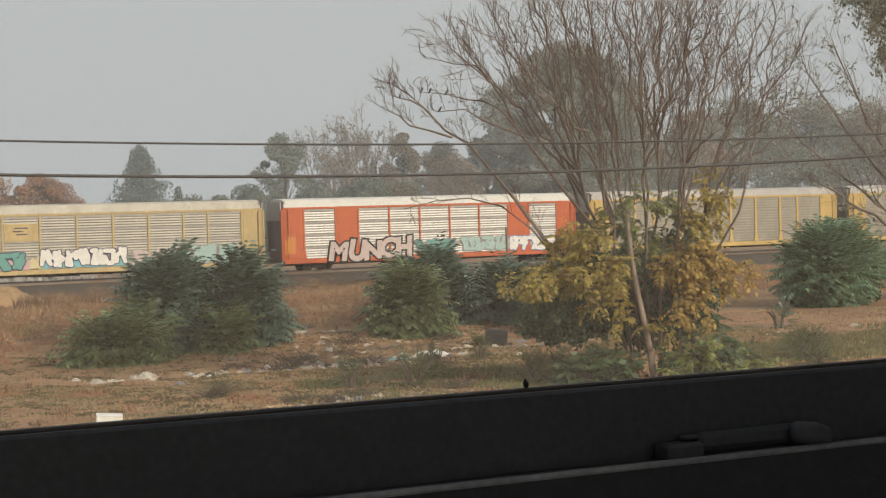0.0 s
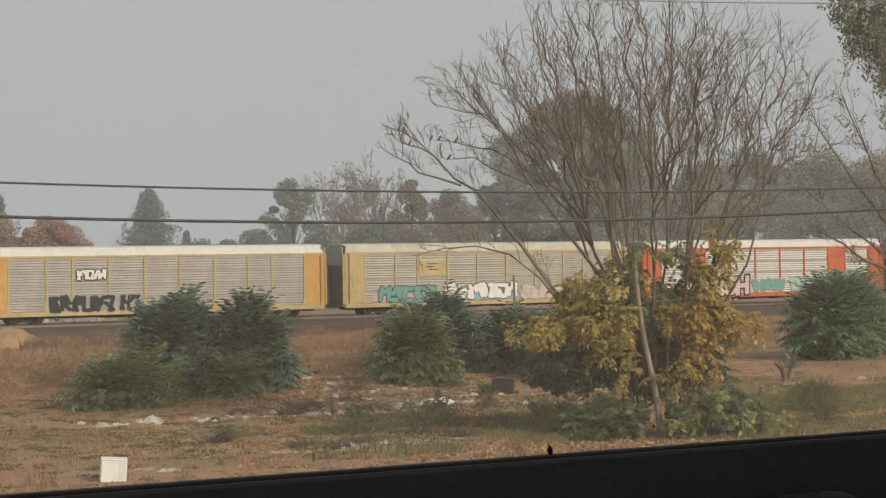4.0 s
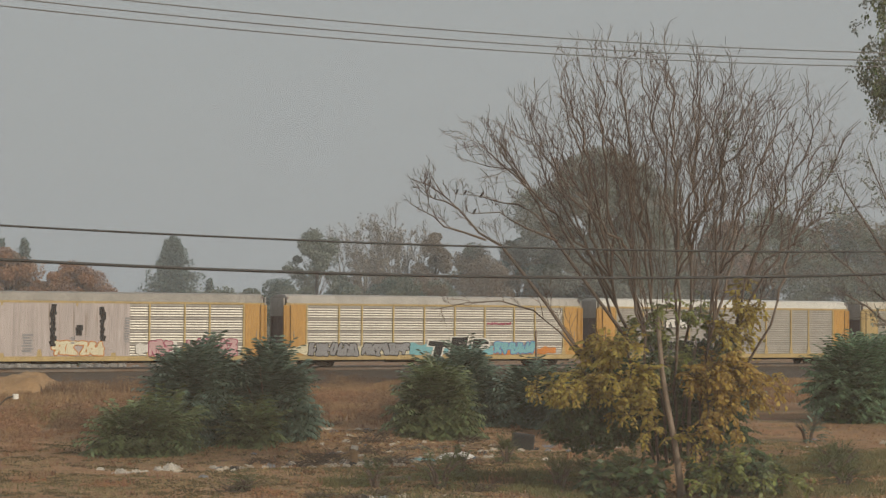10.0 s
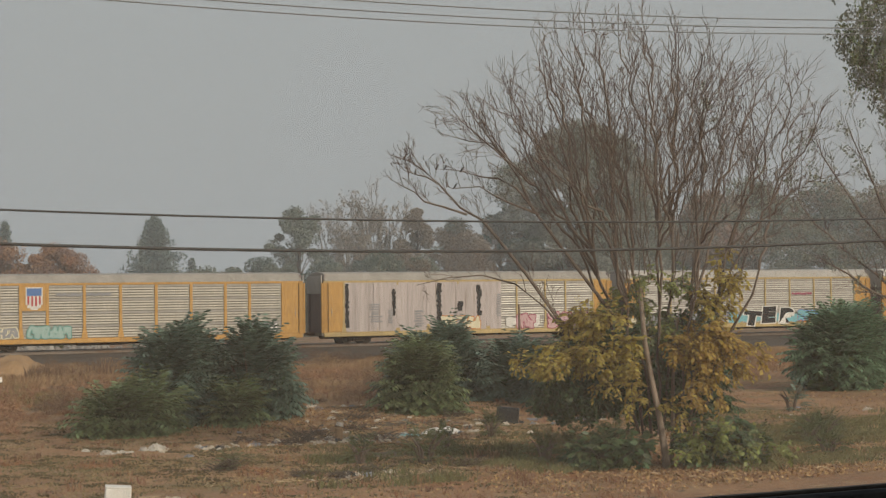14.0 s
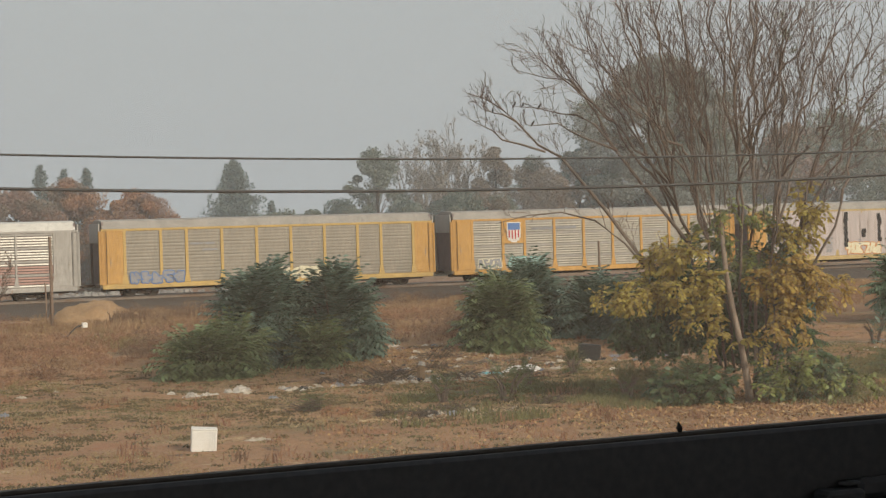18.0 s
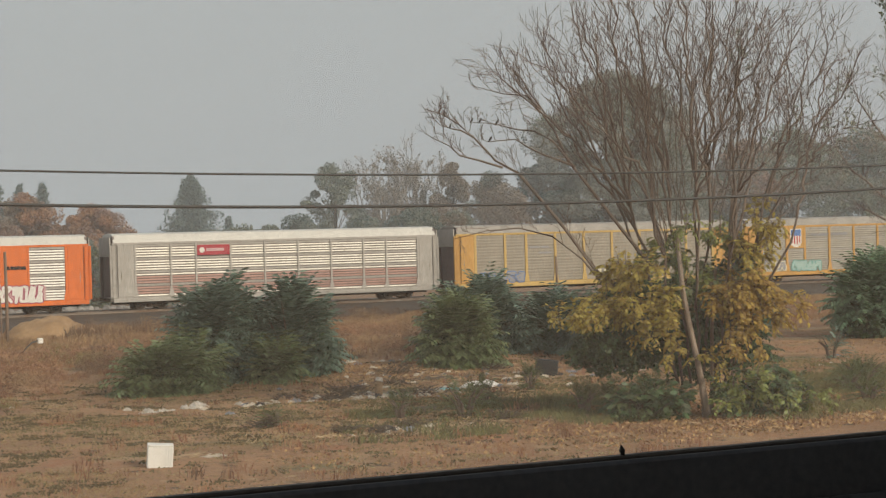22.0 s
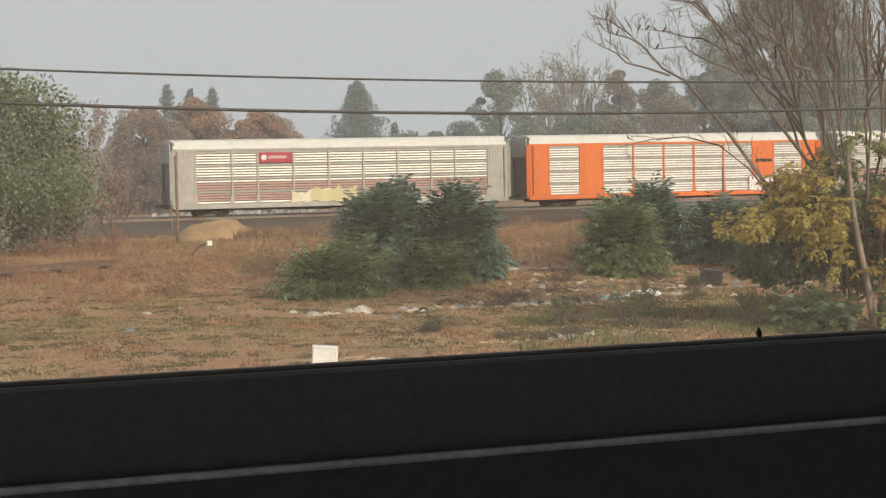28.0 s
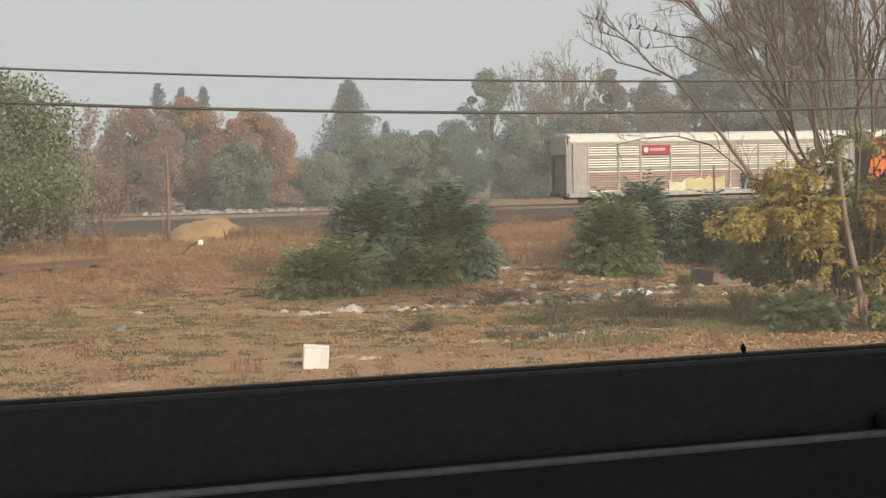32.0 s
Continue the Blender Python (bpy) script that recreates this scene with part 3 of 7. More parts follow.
# rust-red car
for b in (1, 7):
    solid(c[1], b, P_RED)
word(c[1], "MUNCH", BAY_X[0] + 2.0, 0.82, 1.95, 2.1, INK["blush"], INK["black"], "graffiti_word", 3)
letters(c[1], BAY_X[3] + 2.4, BAY_X[5] + 0.4, 1.2, 2.1, 5, INK["teal"], INK["grey"], RNG)
letters(c[1], BAY_X[5] + 1.0, BAY_X[7], 1.2, 2.2, 7, INK["mint"], INK["grey"], RNG)
letters(c[1], BAY_X[7] + 0.1, BAY_X[9] - 0.3, 1.1, 2.1, 5, INK["white"], INK["blue"], RNG)
patch(c[1], 0.3, 1.2, 1.2, 2.8, INK["orange"])
# pale yellow car
solid(c[2], 2, P_CREAM, "logo_panel", z0=3.05, z1=4.35, x0=0.02, x1=0.98, y=-0.04)
for k, (a, z, w) in enumerate([(0.85, 3.98, 1.0), (0.75, 3.74, 0.75), (1.0, 3.52, 0.8)]):
    part("logo_bar", MB().box(BAY_X[2] + a, -0.05, z, BAY_X[2] + a + w, -0.042, z + 0.09, 0.003), INK["navy"], c[2])
patch(c[2], 2.6, 8.6, 0.95, 1.7, INK["pink"], y=-0.0590, seed=5)
letters(c[2], 3.2, 8.3, 1.05, 2.15, 5, INK["teal"], INK["navy"], RNG)
patch(c[2], 8.6, 9.8, 0.95, 2.0, INK["yellow"], y=-0.0594, seed=6)
patch(c[2], 9.5, 16.0, 0.92, 1.65, INK["cyan"], y=-0.0600, seed=7)
letters(c[2], 9.4, 15.9, 1.2, 2.3, 7, INK["white"], INK["navy"], RNG)
patch(c[2], 16.2, 20.4, 0.95, 1.8, INK["blush"], y=-0.0604, seed=9)
letters(c[2], 16.4, 20.3, 1.1, 2.1, 5, INK["blush"], INK["grey"], RNG)
letters(c[2], 20.6, 24.9, 1.05, 2.3, 5, INK["mint"], INK["grey"], RNG)
# grey-slatted car
letters(c[3], BAY_X[2] + 0.3, BAY_X[2] + 2.5, 3.3, 3.95, 5, INK["white"], INK["black"], RNG, "tag")
letters(c[3], BAY_X[1] + 0.2, BAY_X[3] + 0.4, 0.95, 2.05, 6, INK["black"], INK["grey"], RNG)
letters(c[3], BAY_X[3] + 0.8, BAY_X[4] - 0.2, 0.95, 2.05, 3, INK["black"], INK["grey"], RNG)
# silver-slatted car with long graffiti
patch(c[4], BAY_X[0] - 1.6, BAY_X[3] + 1.6, 0.95, 1.9, INK["cream"], seed=8)
letters(c[4], BAY_X[0] + 0.2, BAY_X[2] - 0.3, 1.0, 1.9, 7, INK["grey"], INK["black"], RNG)
letters(c[4], BAY_X[2], BAY_X[3] + 1.4, 1.0, 1.85, 7, INK["grey"], INK["black"], RNG)
patch(c[4], BAY_X[3] + 1.4, BAY_X[6] + 0.8, 0.95, 2.0, INK["cyan"], y=-0.0605, seed=11)
word(c[4], "TER", BAY_X[4] + 0.3, 0.98, 1.6, 2.65, INK["black"], INK["white"], "graffiti_word", 5, 0.1, 0.085, 0.05)
patch(c[4], BAY_X[6] + 0.6, BAY_X[8] + 2.0, 0.95, 1.7, INK["orange"], seed=12)
letters(c[4], BAY_X[6] + 0.9, BAY_X[7] + 2.0, 1.15, 1.95, 6, INK["cyan"], INK["blue"], RNG)
letters(c[4], BAY_X[6] + 0.2, BAY_X[7] - 0.3, 3.45, 3.6, 8, INK["magenta"], None, RNG, "tag")
# patched car: pinkish sheets over more than half of the side, torn open in places
for b in range(6):
    solid(c[5], b, P_PINK, "cover_sheet", "pinkish-grey cover sheet", x1=1.0 if b < 5 else 0.45, y=-0.03 - 0.003 * (b % 2))
for k, b in enumerate((1, 2, 3, 4, 5)):
    part("cover_strip", MB().box(BAY_X[b] - 0.16, -0.064, Z_SIDE0 + 0.25 * (k % 3), BAY_X[b] + 0.14, -0.058, Z_SIDE1 - 0.2 * (k % 2), 0.002), P_PINK, c[5])
# tears: dark bars laid on the sheets imitate shaded slats beneath
for x, w, z0, z1, ink in ((2.02, 0.32, 1.3, 4.8, "black"), (6.15, 0.30, 2.2, 4.5, "black"), (5.8, 0.36, 1.6, 2.9, "grey"), (10.15, 0.42, 1.7, 4.8, "black"), (13.85, 0.40, 2.1, 4.8, "black"), (15.7, 0.34, 2.0, 4.1, "grey"),
                          (4.2, 0.9, 1.7, 3.4, "grey"), (8.1, 0.75, 1.3, 2.7, "grey"), (12.0, 0.5, 2.5, 3.4, "black"), (11.7, 0.3, 1.9, 2.6, "grey")):
    gap = MB()
    st = np.random.RandomState(int(x * 10))
    for k in range(int((z1 - z0) / 0.193)):
        a, e = x + w * st.uniform(-0.1, 0.25), x + w * st.uniform(0.8, 1.25)
        gap.box(a, -0.072, z0 + k * 0.193, e, -0.0665, z0 + k * 0.193 + (0.194 if ink == "black" else st.uniform(0.10, 0.14)))
    part("torn_gap_shade", gap, INK[ink], c[5], "dark bars for the shaded slats in a tear")
letters(c[5], 10.3, 14.2, 1.1, 2.0, 6, INK["cream"], INK["orange"], RNG)
patch(c[5], BAY_X[5] + 1.7, BAY_X[7] - 0.6, 1.0, 2.2, INK["white"], seed=4)
letters(c[5], BAY_X[6], BAY_X[7] - 1.0, 1.05, 2.1, 3, INK["pink"], INK["magenta"], RNG)
letters(c[5], BAY_X[7] + 0.2, BAY_X[8] + 2.2, 1.05, 2.15, 5, INK["pink"], INK["magenta"], RNG)
# car with the yellow panel and plain shield
solid(c[6], 1, P_ORANGE, "logo_panel", z0=3.0, z1=Z_SIDE1, y=-0.04)
xs = (BAY_X[1] + BAY_X[2]) / 2
part("shield_ground", MB().box(xs - 0.62, -0.052, 3.45, xs + 0.62, -0.0415, 4.72, 0.004).box(xs - 0.5, -0.052, 3.22, xs + 0.5, -0.0415, 3.5, 0.004).box(xs - 0.28, -0.052, 3.08, xs + 0.28, -0.0415, 3.25, 0.004), INK["white"], c[6])
part("shield_top", MB().box(xs - 0.55, -0.06, 4.1, xs + 0.55, -0.042, 4.65, 0.008), INK["blue"], c[6])
for k in range(7):
    part("shield_bar", MB().box(xs - 0.49 + k * 0.14, -0.06, 3.3 + 0.18 * abs(k - 3) / 3, xs - 0.36 + k * 0.14, -0.042, 4.08, 0.004), INK["white" if k % 2 else "red"], c[6])
letters(c[6], BAY_X[2] + 0.65, BAY_X[3] - 0.12, 4.08, 4.26, 8, INK["grey"], None, RNG, "lettering")
letters(c[6], BAY_X[3] + 0.18, BAY_X[3] + 2.0, 4.08, 4.26, 7, INK["grey"], None, RNG, "lettering")
letters(c[6], BAY_X[0] + 0.5, BAY_X[1] - 0.2, 1.1, 1.75, 5, INK["grey"], INK["cream"], RNG)
letters(c[6], BAY_X[1] + 0.5, BAY_X[2] + 1.7, 1.05, 1.85, 6, INK["mint"], INK["teal"], RNG)
letters(c[6], BAY_X[8] + 0.3, BAY_X[8] + 2.2, 1.1, 1.75, 4, INK["white"], INK["grey"], RNG)
# grey car with white letters
for a, z, w in ((0.3, 3.72, 1.0), (1.4, 3.72, 0.8), (1.2, 3.25, 1.2)):
    part("marking_bar", MB().box(BAY_X[2] + a, 0.0, z, BAY_X[2] + a + w, 0.02, z + 0.14, 0.003), INK["grey"], c[7])
letters(c[7], BAY_X[0] + 0.4, BAY_X[1] + 1.7, 1.05, 1.75, 5, INK["grey"], INK["blue"], RNG)
letters(c[7], BAY_X[4] + 1.2, BAY_X[6] - 0.1, 0.9, 1.75, 6, INK["cream"], None, RNG)
# striped silver cars with a red sign
for k in (8, 10):
    solid(c[k], 2, P_SIGN, "sign_board", "red sign board with plain white marks", z0=3.95, z1=4.72, y=-0.07)
    a = BAY_X[2] + 0.35
    part("sign_mark", MB().tube([(a + 0.12, -0.09, 4.33), (a + 0.12, -0.072, 4.33)], [0.21, 0.21], 14), INK["white"], c[k])
    part("sign_bar", MB().box(a + 0.45, -0.09, 4.24, a + 1.85, -0.072, 4.46, 0.005), INK["pink"], c[k])
patch(c[10], BAY_X[3] - 0.2, BAY_X[4] + 1.9, 0.9, 2.0, INK["cream"], seed=31)
patch(c[10], BAY_X[3] + 1.3, BAY_X[4] + 2.2, 0.85, 2.25, INK["yellow"], y=-0.0612, seed=32)
letters(c[10], BAY_X[5] + 0.9, BAY_X[6] + 1.8, 0.95, 2.2, 6, INK["black"], INK["grey"], RNG)
letters(c[10], BAY_X[6] + 0.1, BAY_X[6] + 1.9, 0.8, 1.0, 5, INK["black"], None, RNG, "tag")
# bright orange car
for b in (1, 7):
    solid(c[9], b, P_BRIGHT)
letters(c[9], BAY_X[7] + 0.2, BAY_X[7] + 1.8, 3.3, 3.5, 7, INK["black"], None, RNG, "tag")
patch(c[9], BAY_X[6] + 2.3, BAY_X[8] + 1.2, 0.8, 2.2, INK["pink"], seed=41)
letters(c[9], BAY_X[6] + 2.4, BAY_X[8] + 1.0, 0.9, 2.1, 6, INK["white"], INK["magenta"], RNG)

LEDGE_OUT, LEDGE_Z, LX, DUST_VEIL = 0.044, 4.6188, 0.678, 0.08
# ---- the window of the carriage that the camera looks through ----
M_FRAME = mat("window_frame_dark", (0.070, 0.077, 0.091), (0.066, 0.073, 0.086), 3, 0.6, bump=0.03, fine=180)
M_GASKET = mat("rubber_gasket", (0.045, 0.038, 0.032), (0.062, 0.050, 0.040), 20, 0.7, bump=0.1, fine=200)
M_ALU = mat("grey_aluminium", (0.48, 0.51, 0.51), (0.39, 0.415, 0.415), 9, 0.5, 0.1, bump=0.1, fine=150)
# lip metal made paler than the ledge to imitate an edge highlight
M_LIP = mat("lightened_lip_metal", (0.33, 0.35, 0.375), (0.22, 0.235, 0.26), 14, 0.45, 0.3, bump=0.1, fine=150)
M_WALL = mat("carriage_wall", (0.046, 0.049, 0.058), (0.038, 0.041, 0.049), 3, 0.8, bump=0.15, fine=90)
LOW_Z = 4.553
SILL, JAMB, WY = 4.6668, 0.909, 0.955
# unseen lining, kept pale so daylight bounces onto the window frame
M_ROOM = mat("carriage_lining", (0.5, 0.5, 0.48), (0.44, 0.44, 0.43), 2, 0.7, bump=0.05, fine=60)
room = part("carriage_wall", MB().box(-2.2, WY + 0.008, 3.2, 2.0, WY + 0.08, 3.9).box(-2.2, WY + 0.008, 3.9, -1.06, WY + 0.08, SILL - 0.10).box(0.907, WY + 0.008, 3.9, 2.0, WY + 0.08, SILL - 0.10).box(-2.2, WY + 0.008, 5.66, 2.0, WY + 0.08, 5.9)
            .box(-2.2, WY + 0.008, SILL - 0.10, -1.06, WY + 0.08, 5.66).box(JAMB + 0.14, WY + 0.008, SILL - 0.10, 2.0, WY + 0.08, 5.66), M_WALL)
tagged(room, "dark interior wall of a railway carriage round the window", "wall", kind="structure")
for nm, b in (("wall_left", (-2.3, -1.9, 3.2, -2.2, WY + 0.1, 5.9)), ("wall_right", (2.0, -1.9, 3.2, 2.1, WY + 0.1, 5.9)),
              ("floor", (-2.3, -1.9, 3.1, 2.1, WY + 0.1, 3.2)), ("ceiling", (-2.3, -1.9, 5.9, 2.1, WY + 0.1, 6.0))):
    tagged(part(nm, MB().box(*b), M_ROOM), "plain light grey carriage " + nm.replace("_", " "), nm.split("_")[0], kind="structure")
# unseen wall behind the camera; its openings are added to light the frame
tagged(part("wall_back", MB().box(-2.2, -1.9, 3.2, 2.0, -1.8, 4.45).box(-2.2, -1.9, 5.6, 2.0, -1.8, 5.9).box(-2.2, -1.9, 4.45, -1.9, -1.8, 5.6).box(1.7, -1.9, 4.45, 2.0, -1.8, 5.6).box(-0.15, -1.9, 4.45, 0.05, -1.8, 5.6), M_ROOM),
       "unseen light grey carriage wall, two openings added to light the frame", "wall", kind="structure")
tagged(part("carriage_body", MB().box(-2.3, -1.9, 0.9, 2.1, WY + 0.1, 3.1, 0.03).box(-1.6, -1.5, -0.3, -0.6, WY - 0.3, 0.9, 0.05).box(0.4, -1.5, -0.3, 1.4, WY - 0.3, 0.9, 0.05), M_WALL), "dark lower body of the carriage on its bogies", "carriage", kind="structure")
win = thing("window_1", "carriage window with dark frame and dusty, haze-veiled glass", "window", kind="structure")
part("lower_frame", MB().box(-1.08, WY - 0.012, SILL - 0.13, JAMB + 0.16, WY + 0.004, SILL - 0.002, 0.002), M_FRAME, win)
gk = MB()
xs = np.linspace(-0.95, JAMB, 260)
for x in xs:
    top = SILL + 0.0002 + 0.00035 * noise.noise(Vector((x * 23, 0, 0))) + 0.0002 * noise.noise(Vector((x * 90, 0, 4)))
    gk.v += [(x, WY - 0.006, SILL - 0.006), (x, WY - 0.006, top - 0.0012), (x, WY - 0.0045, top), (x, WY + 0.002, top), (x, WY + 0.002, SILL - 0.006)]
gk.f = [(5 * i + k, 5 * i + 5 + k, 5 * i + 6 + k, 5 * i + 1 + k) for i in range(259) for k in range(4)]
part("lower_gasket", gk, M_GASKET, win, "worn black rubber gasket")
led = MB()
prof = [(WY - 0.012, LEDGE_Z - 0.003), (WY - 0.020, LEDGE_Z - 0.0022), (WY - 0.030, LEDGE_Z - 0.0012), (WY - LEDGE_OUT + 0.002, LEDGE_Z)]
for (y0, z0), (y1, z1) in zip(prof, prof[1:]):
    led.face((-1.08, y0, z0), (1.4, y0, z0), (1.4, y1, z1), (-1.08, y1, z1))
part("ledge", led, M_FRAME, win, "dark metal ledge ending in a lip")
part("ledge_lip", MB().tube([(-1.08, WY - LEDGE_OUT + 0.002, LEDGE_Z - 0.0016), (1.4, WY - LEDGE_OUT + 0.002, LEDGE_Z - 0.0016)], [0.0021, 0.0021], 10), M_LIP, win, "metal lip, lightened for the light its edge catches")
part("lower_panel", MB().box(-1.08, WY - LEDGE_OUT + 0.0012, LOW_Z, 1.4, WY - 0.014, LEDGE_Z - 0.0035), M_WALL, win)
part("lower_jamb", MB().box(0.905, WY - 0.03, 3.9, 1.4, WY - 0.014, LOW_Z - 0.001), M_WALL, win)
part("right_gasket", MB().box(JAMB, WY - 0.005, SILL - 0.004, JAMB + 0.0088, WY + 0.002, 5.60, 0.001), M_GASKET, win, "black rubber gasket")
part("right_jamb", MB().box(JAMB + 0.0085, WY - 0.026, SILL - 0.002, JAMB + 0.0235, WY + 0.003, 5.60, 0.004), M_ALU, win, "grey metal jamb")
part("right_frame", MB().box(JAMB + 0.0235, WY - 0.022, LEDGE_Z, JAMB + 0.16, WY + 0.004, 5.66, 0.003), M_FRAME, win)
part("upper_frame", MB().box(-1.08, WY - 0.012, 5.57, JAMB + 0.034, WY + 0.004, 5.70, 0.003), M_FRAME, win)
part("left_frame", MB().box(-1.08, WY - 0.013, SILL - 0.07, -0.93, WY + 0.004, 5.62, 0.003), M_FRAME, win)
# dusty pane: film scatters a little daylight, partly dust, partly a veil imitating haze
gm = bpy.data.materials.new("dusty_veiled_glass")
gm.use_nodes = True
gt = gm.node_tree
gt.nodes.clear()
g_out = gt.nodes.new("ShaderNodeOutputMaterial")
g_clear = gt.nodes.new("ShaderNodeBsdfTransparent")
g_clear.inputs[0].default_value = (0.98, 0.98, 0.98, 1)
g_dust_veil = gt.nodes.new("ShaderNodeBsdfTranslucent")
g_dust_veil.inputs[0].default_value = (0.85, 0.77, 0.66, 1)
g_mix = gt.nodes.new("ShaderNodeMixShader")
g_mix.inputs[0].default_value = DUST_VEIL
gt.links.new(g_clear.outputs[0], g_mix.inputs[1])
gt.links.new(g_dust_veil.outputs[0], g_mix.inputs[2])
gt.links.new(g_mix.outputs[0], g_out.inputs[0])
pane = part("pane", MB().box(-0.94, WY + 0.0045, SILL - 0.008, JAMB + 0.008, WY + 0.0050, 5.6), gm, win, "slightly dusty glass pane with an added haze veil")
pane.visible_shadow = False
# latch on the ledge
latch = thing("window_latch", "dark metal window latch on the ledge", "latch")
lz = LEDGE_Z - 0.003
part("catch_block", MB().box(LX, WY - LEDGE_OUT + 0.010, lz, LX + 0.028, WY - 0.016, lz + 0.011, 0.002), M_FRAME, latch)
part("lever", MB().box(LX + 0.028, WY - LEDGE_OUT + 0.016, lz + 0.004, LX + 0.108, WY - 0.018, lz + 0.016, 0.003).box(LX + 0.018, WY - LEDGE_OUT + 0.018, lz + 0.012, LX + 0.030, WY - 0.018, lz + 0.015, 0.001), M_FRAME, latch)
part("knob", MB().tube([(LX + 0.100, WY - 0.030, lz + 0.0105), (LX + 0.104, WY - 0.031, lz + 0.0105), (LX + 0.116, WY - 0.034, lz + 0.0085), (LX + 0.124, WY - 0.036, lz + 0.006), (LX + 0.127, WY - 0.037, lz + 0.005)], [0.0055, 0.0078, 0.0085, 0.0075, 0.004], 14), M_FRAME, latch, "worn rounded metal knob", smooth=True)
M_STUD = mat("black_rubber_stud", (0.010, 0.010, 0.010), (0.016, 0.016, 0.016), 20, 0.75)
stud = thing("window_stud", "black rubber stud on the window rail below the ledge", "stud")
part("cap", MB().tube([(0.898, WY - 0.040, 4.602), (0.898, WY - LEDGE_OUT - 0.002, 4.602), (0.898, WY - LEDGE_OUT - 0.006, 4.602)], [0.0085, 0.0085, 0.006], 14), M_STUD, stud)
part("flange", MB().box(0.880, WY - LEDGE_OUT - 0.001, 4.5985, 0.922, WY - 0.040, 4.6045, 0.002), M_STUD, stud)
bug = MB()
bug.tube([(0.5935, WY - 0.002, SILL), (0.593, WY - 0.002, SILL + 0.003), (0.5925, WY - 0.002, SILL + 0.0062)], [0.0013, 0.0020, 0.0004], 7)
tagged(part("rubber_nib", bug, M_STUD), "tiny black rubber nib standing on the window gasket", "nib")


# ---- overhead wires ----
M_ALUWIRE = mat("dull_aluminium_wire", (0.17, 0.17, 0.168), (0.13, 0.13, 0.128), 2, 0.5, 0.3)
M_CABLE = mat("black_cable", (0.02, 0.02, 0.022), (0.035, 0.035, 0.035), 2, 0.6)


def wire(z, sag, mid, radius, y, label, material):
    mb = MB()
    pts = [(mid - 60 + i * 1.5, y, z + sag * ((i * 1.5 - 60) / 25.0) ** 2) for i in range(81)]
    mb.tube(pts, [radius] * len(pts), 5)
    tagged(part("overhead_wire", mb, material), label, "wire", "overhead wires")


wire(6.40, 0.75, 20.5, 0.024, 37.0, "thin black overhead cable", M_CABLE)
wire(5.70, 1.00, 19.0, 0.036, 37.0, "thick black overhead cable", M_CABLE)
for z, yy in ((11.37, 37.0), (11.22, 37.4), (11.11, 37.8)):
    wire(z, 1.1, 16.3, 0.014, yy, "thin grey aluminium power wire overhead", M_ALUWIRE)

# ---- plants ----
M_BARK = mat("grey_brown_bark", (0.185, 0.142, 0.114), (0.115, 0.088, 0.071), 4, 0.9, bump=0.5, stretch=(1, 1, 0.3))
# bark of the main stems, lightened in colour to imitate sunlight
M_STEM = mat("sunlit_tan_bark", (0.30, 0.235, 0.185), (0.20, 0.155, 0.12), 4, 0.9, bump=0.5, stretch=(1, 1, 0.3))
# bark of the far bare trees, its colour paled to imitate haze
M_PALE = mat("haze_paled_bark", (0.31, 0.27, 0.235), (0.22, 0.19, 0.165), 2, 0.9, rnd=0.2)
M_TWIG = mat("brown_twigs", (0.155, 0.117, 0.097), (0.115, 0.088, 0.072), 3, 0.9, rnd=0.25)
M_YLEAF = mat("yellow_autumn_leaves", (0.45, 0.345, 0.09), (0.34, 0.27, 0.07), 0.9, 0.7, rnd=0.35, thin=0.4)
M_ALEAF = mat("ochre_autumn_leaves", (0.46, 0.305, 0.078), (0.34, 0.235, 0.07), 0.9, 0.7, rnd=0.35, thin=0.4)
M_GLEAF = mat("mid_green_leaves", (0.19, 0.225, 0.11), (0.13, 0.17, 0.08), 1.2, 0.45, rnd=0.5, thin=0.3)
M_DLEAF = mat("dark_green_leaves", (0.135, 0.195, 0.145), (0.10, 0.15, 0.112), 1.0, 0.52, rnd=0.55, thin=0.2)
M_SLEAF = mat("fresh_green_leaves", (0.17, 0.26, 0.155), (0.125, 0.20, 0.118), 1.0, 0.42, rnd=0.5, thin=0.2)
M_FRESH = mat("yellow_green_leaves", (0.24, 0.26, 0.075), (0.17, 0.20, 0.06), 1.2, 0.5, rnd=0.4, thin=0.3)
# far crown leaves, lightened in colour to imitate haze
M_HLEAF = mat("haze_paled_leaves", (0.205, 0.212, 0.19), (0.175, 0.182, 0.163), 0.2, 0.9, rnd=0.12, passes=0.75)
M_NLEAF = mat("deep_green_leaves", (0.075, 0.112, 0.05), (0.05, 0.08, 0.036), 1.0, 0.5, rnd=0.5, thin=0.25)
M_LLEAF = mat("olive_green_leaves", (0.13, 0.15, 0.07), (0.095, 0.11, 0.05), 1.0, 0.6, rnd=0.4, thin=0.3)
# far-tree foliage below: colours and translucency raised to imitate haze
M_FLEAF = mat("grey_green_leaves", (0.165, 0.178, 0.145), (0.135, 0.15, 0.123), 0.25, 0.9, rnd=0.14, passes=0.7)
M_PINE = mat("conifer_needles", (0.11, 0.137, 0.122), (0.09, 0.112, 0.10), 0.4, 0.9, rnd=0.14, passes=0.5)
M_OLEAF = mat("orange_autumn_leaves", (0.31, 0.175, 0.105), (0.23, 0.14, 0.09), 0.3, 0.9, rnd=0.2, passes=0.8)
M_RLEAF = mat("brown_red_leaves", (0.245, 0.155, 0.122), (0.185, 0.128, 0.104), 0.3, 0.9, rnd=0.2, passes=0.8)
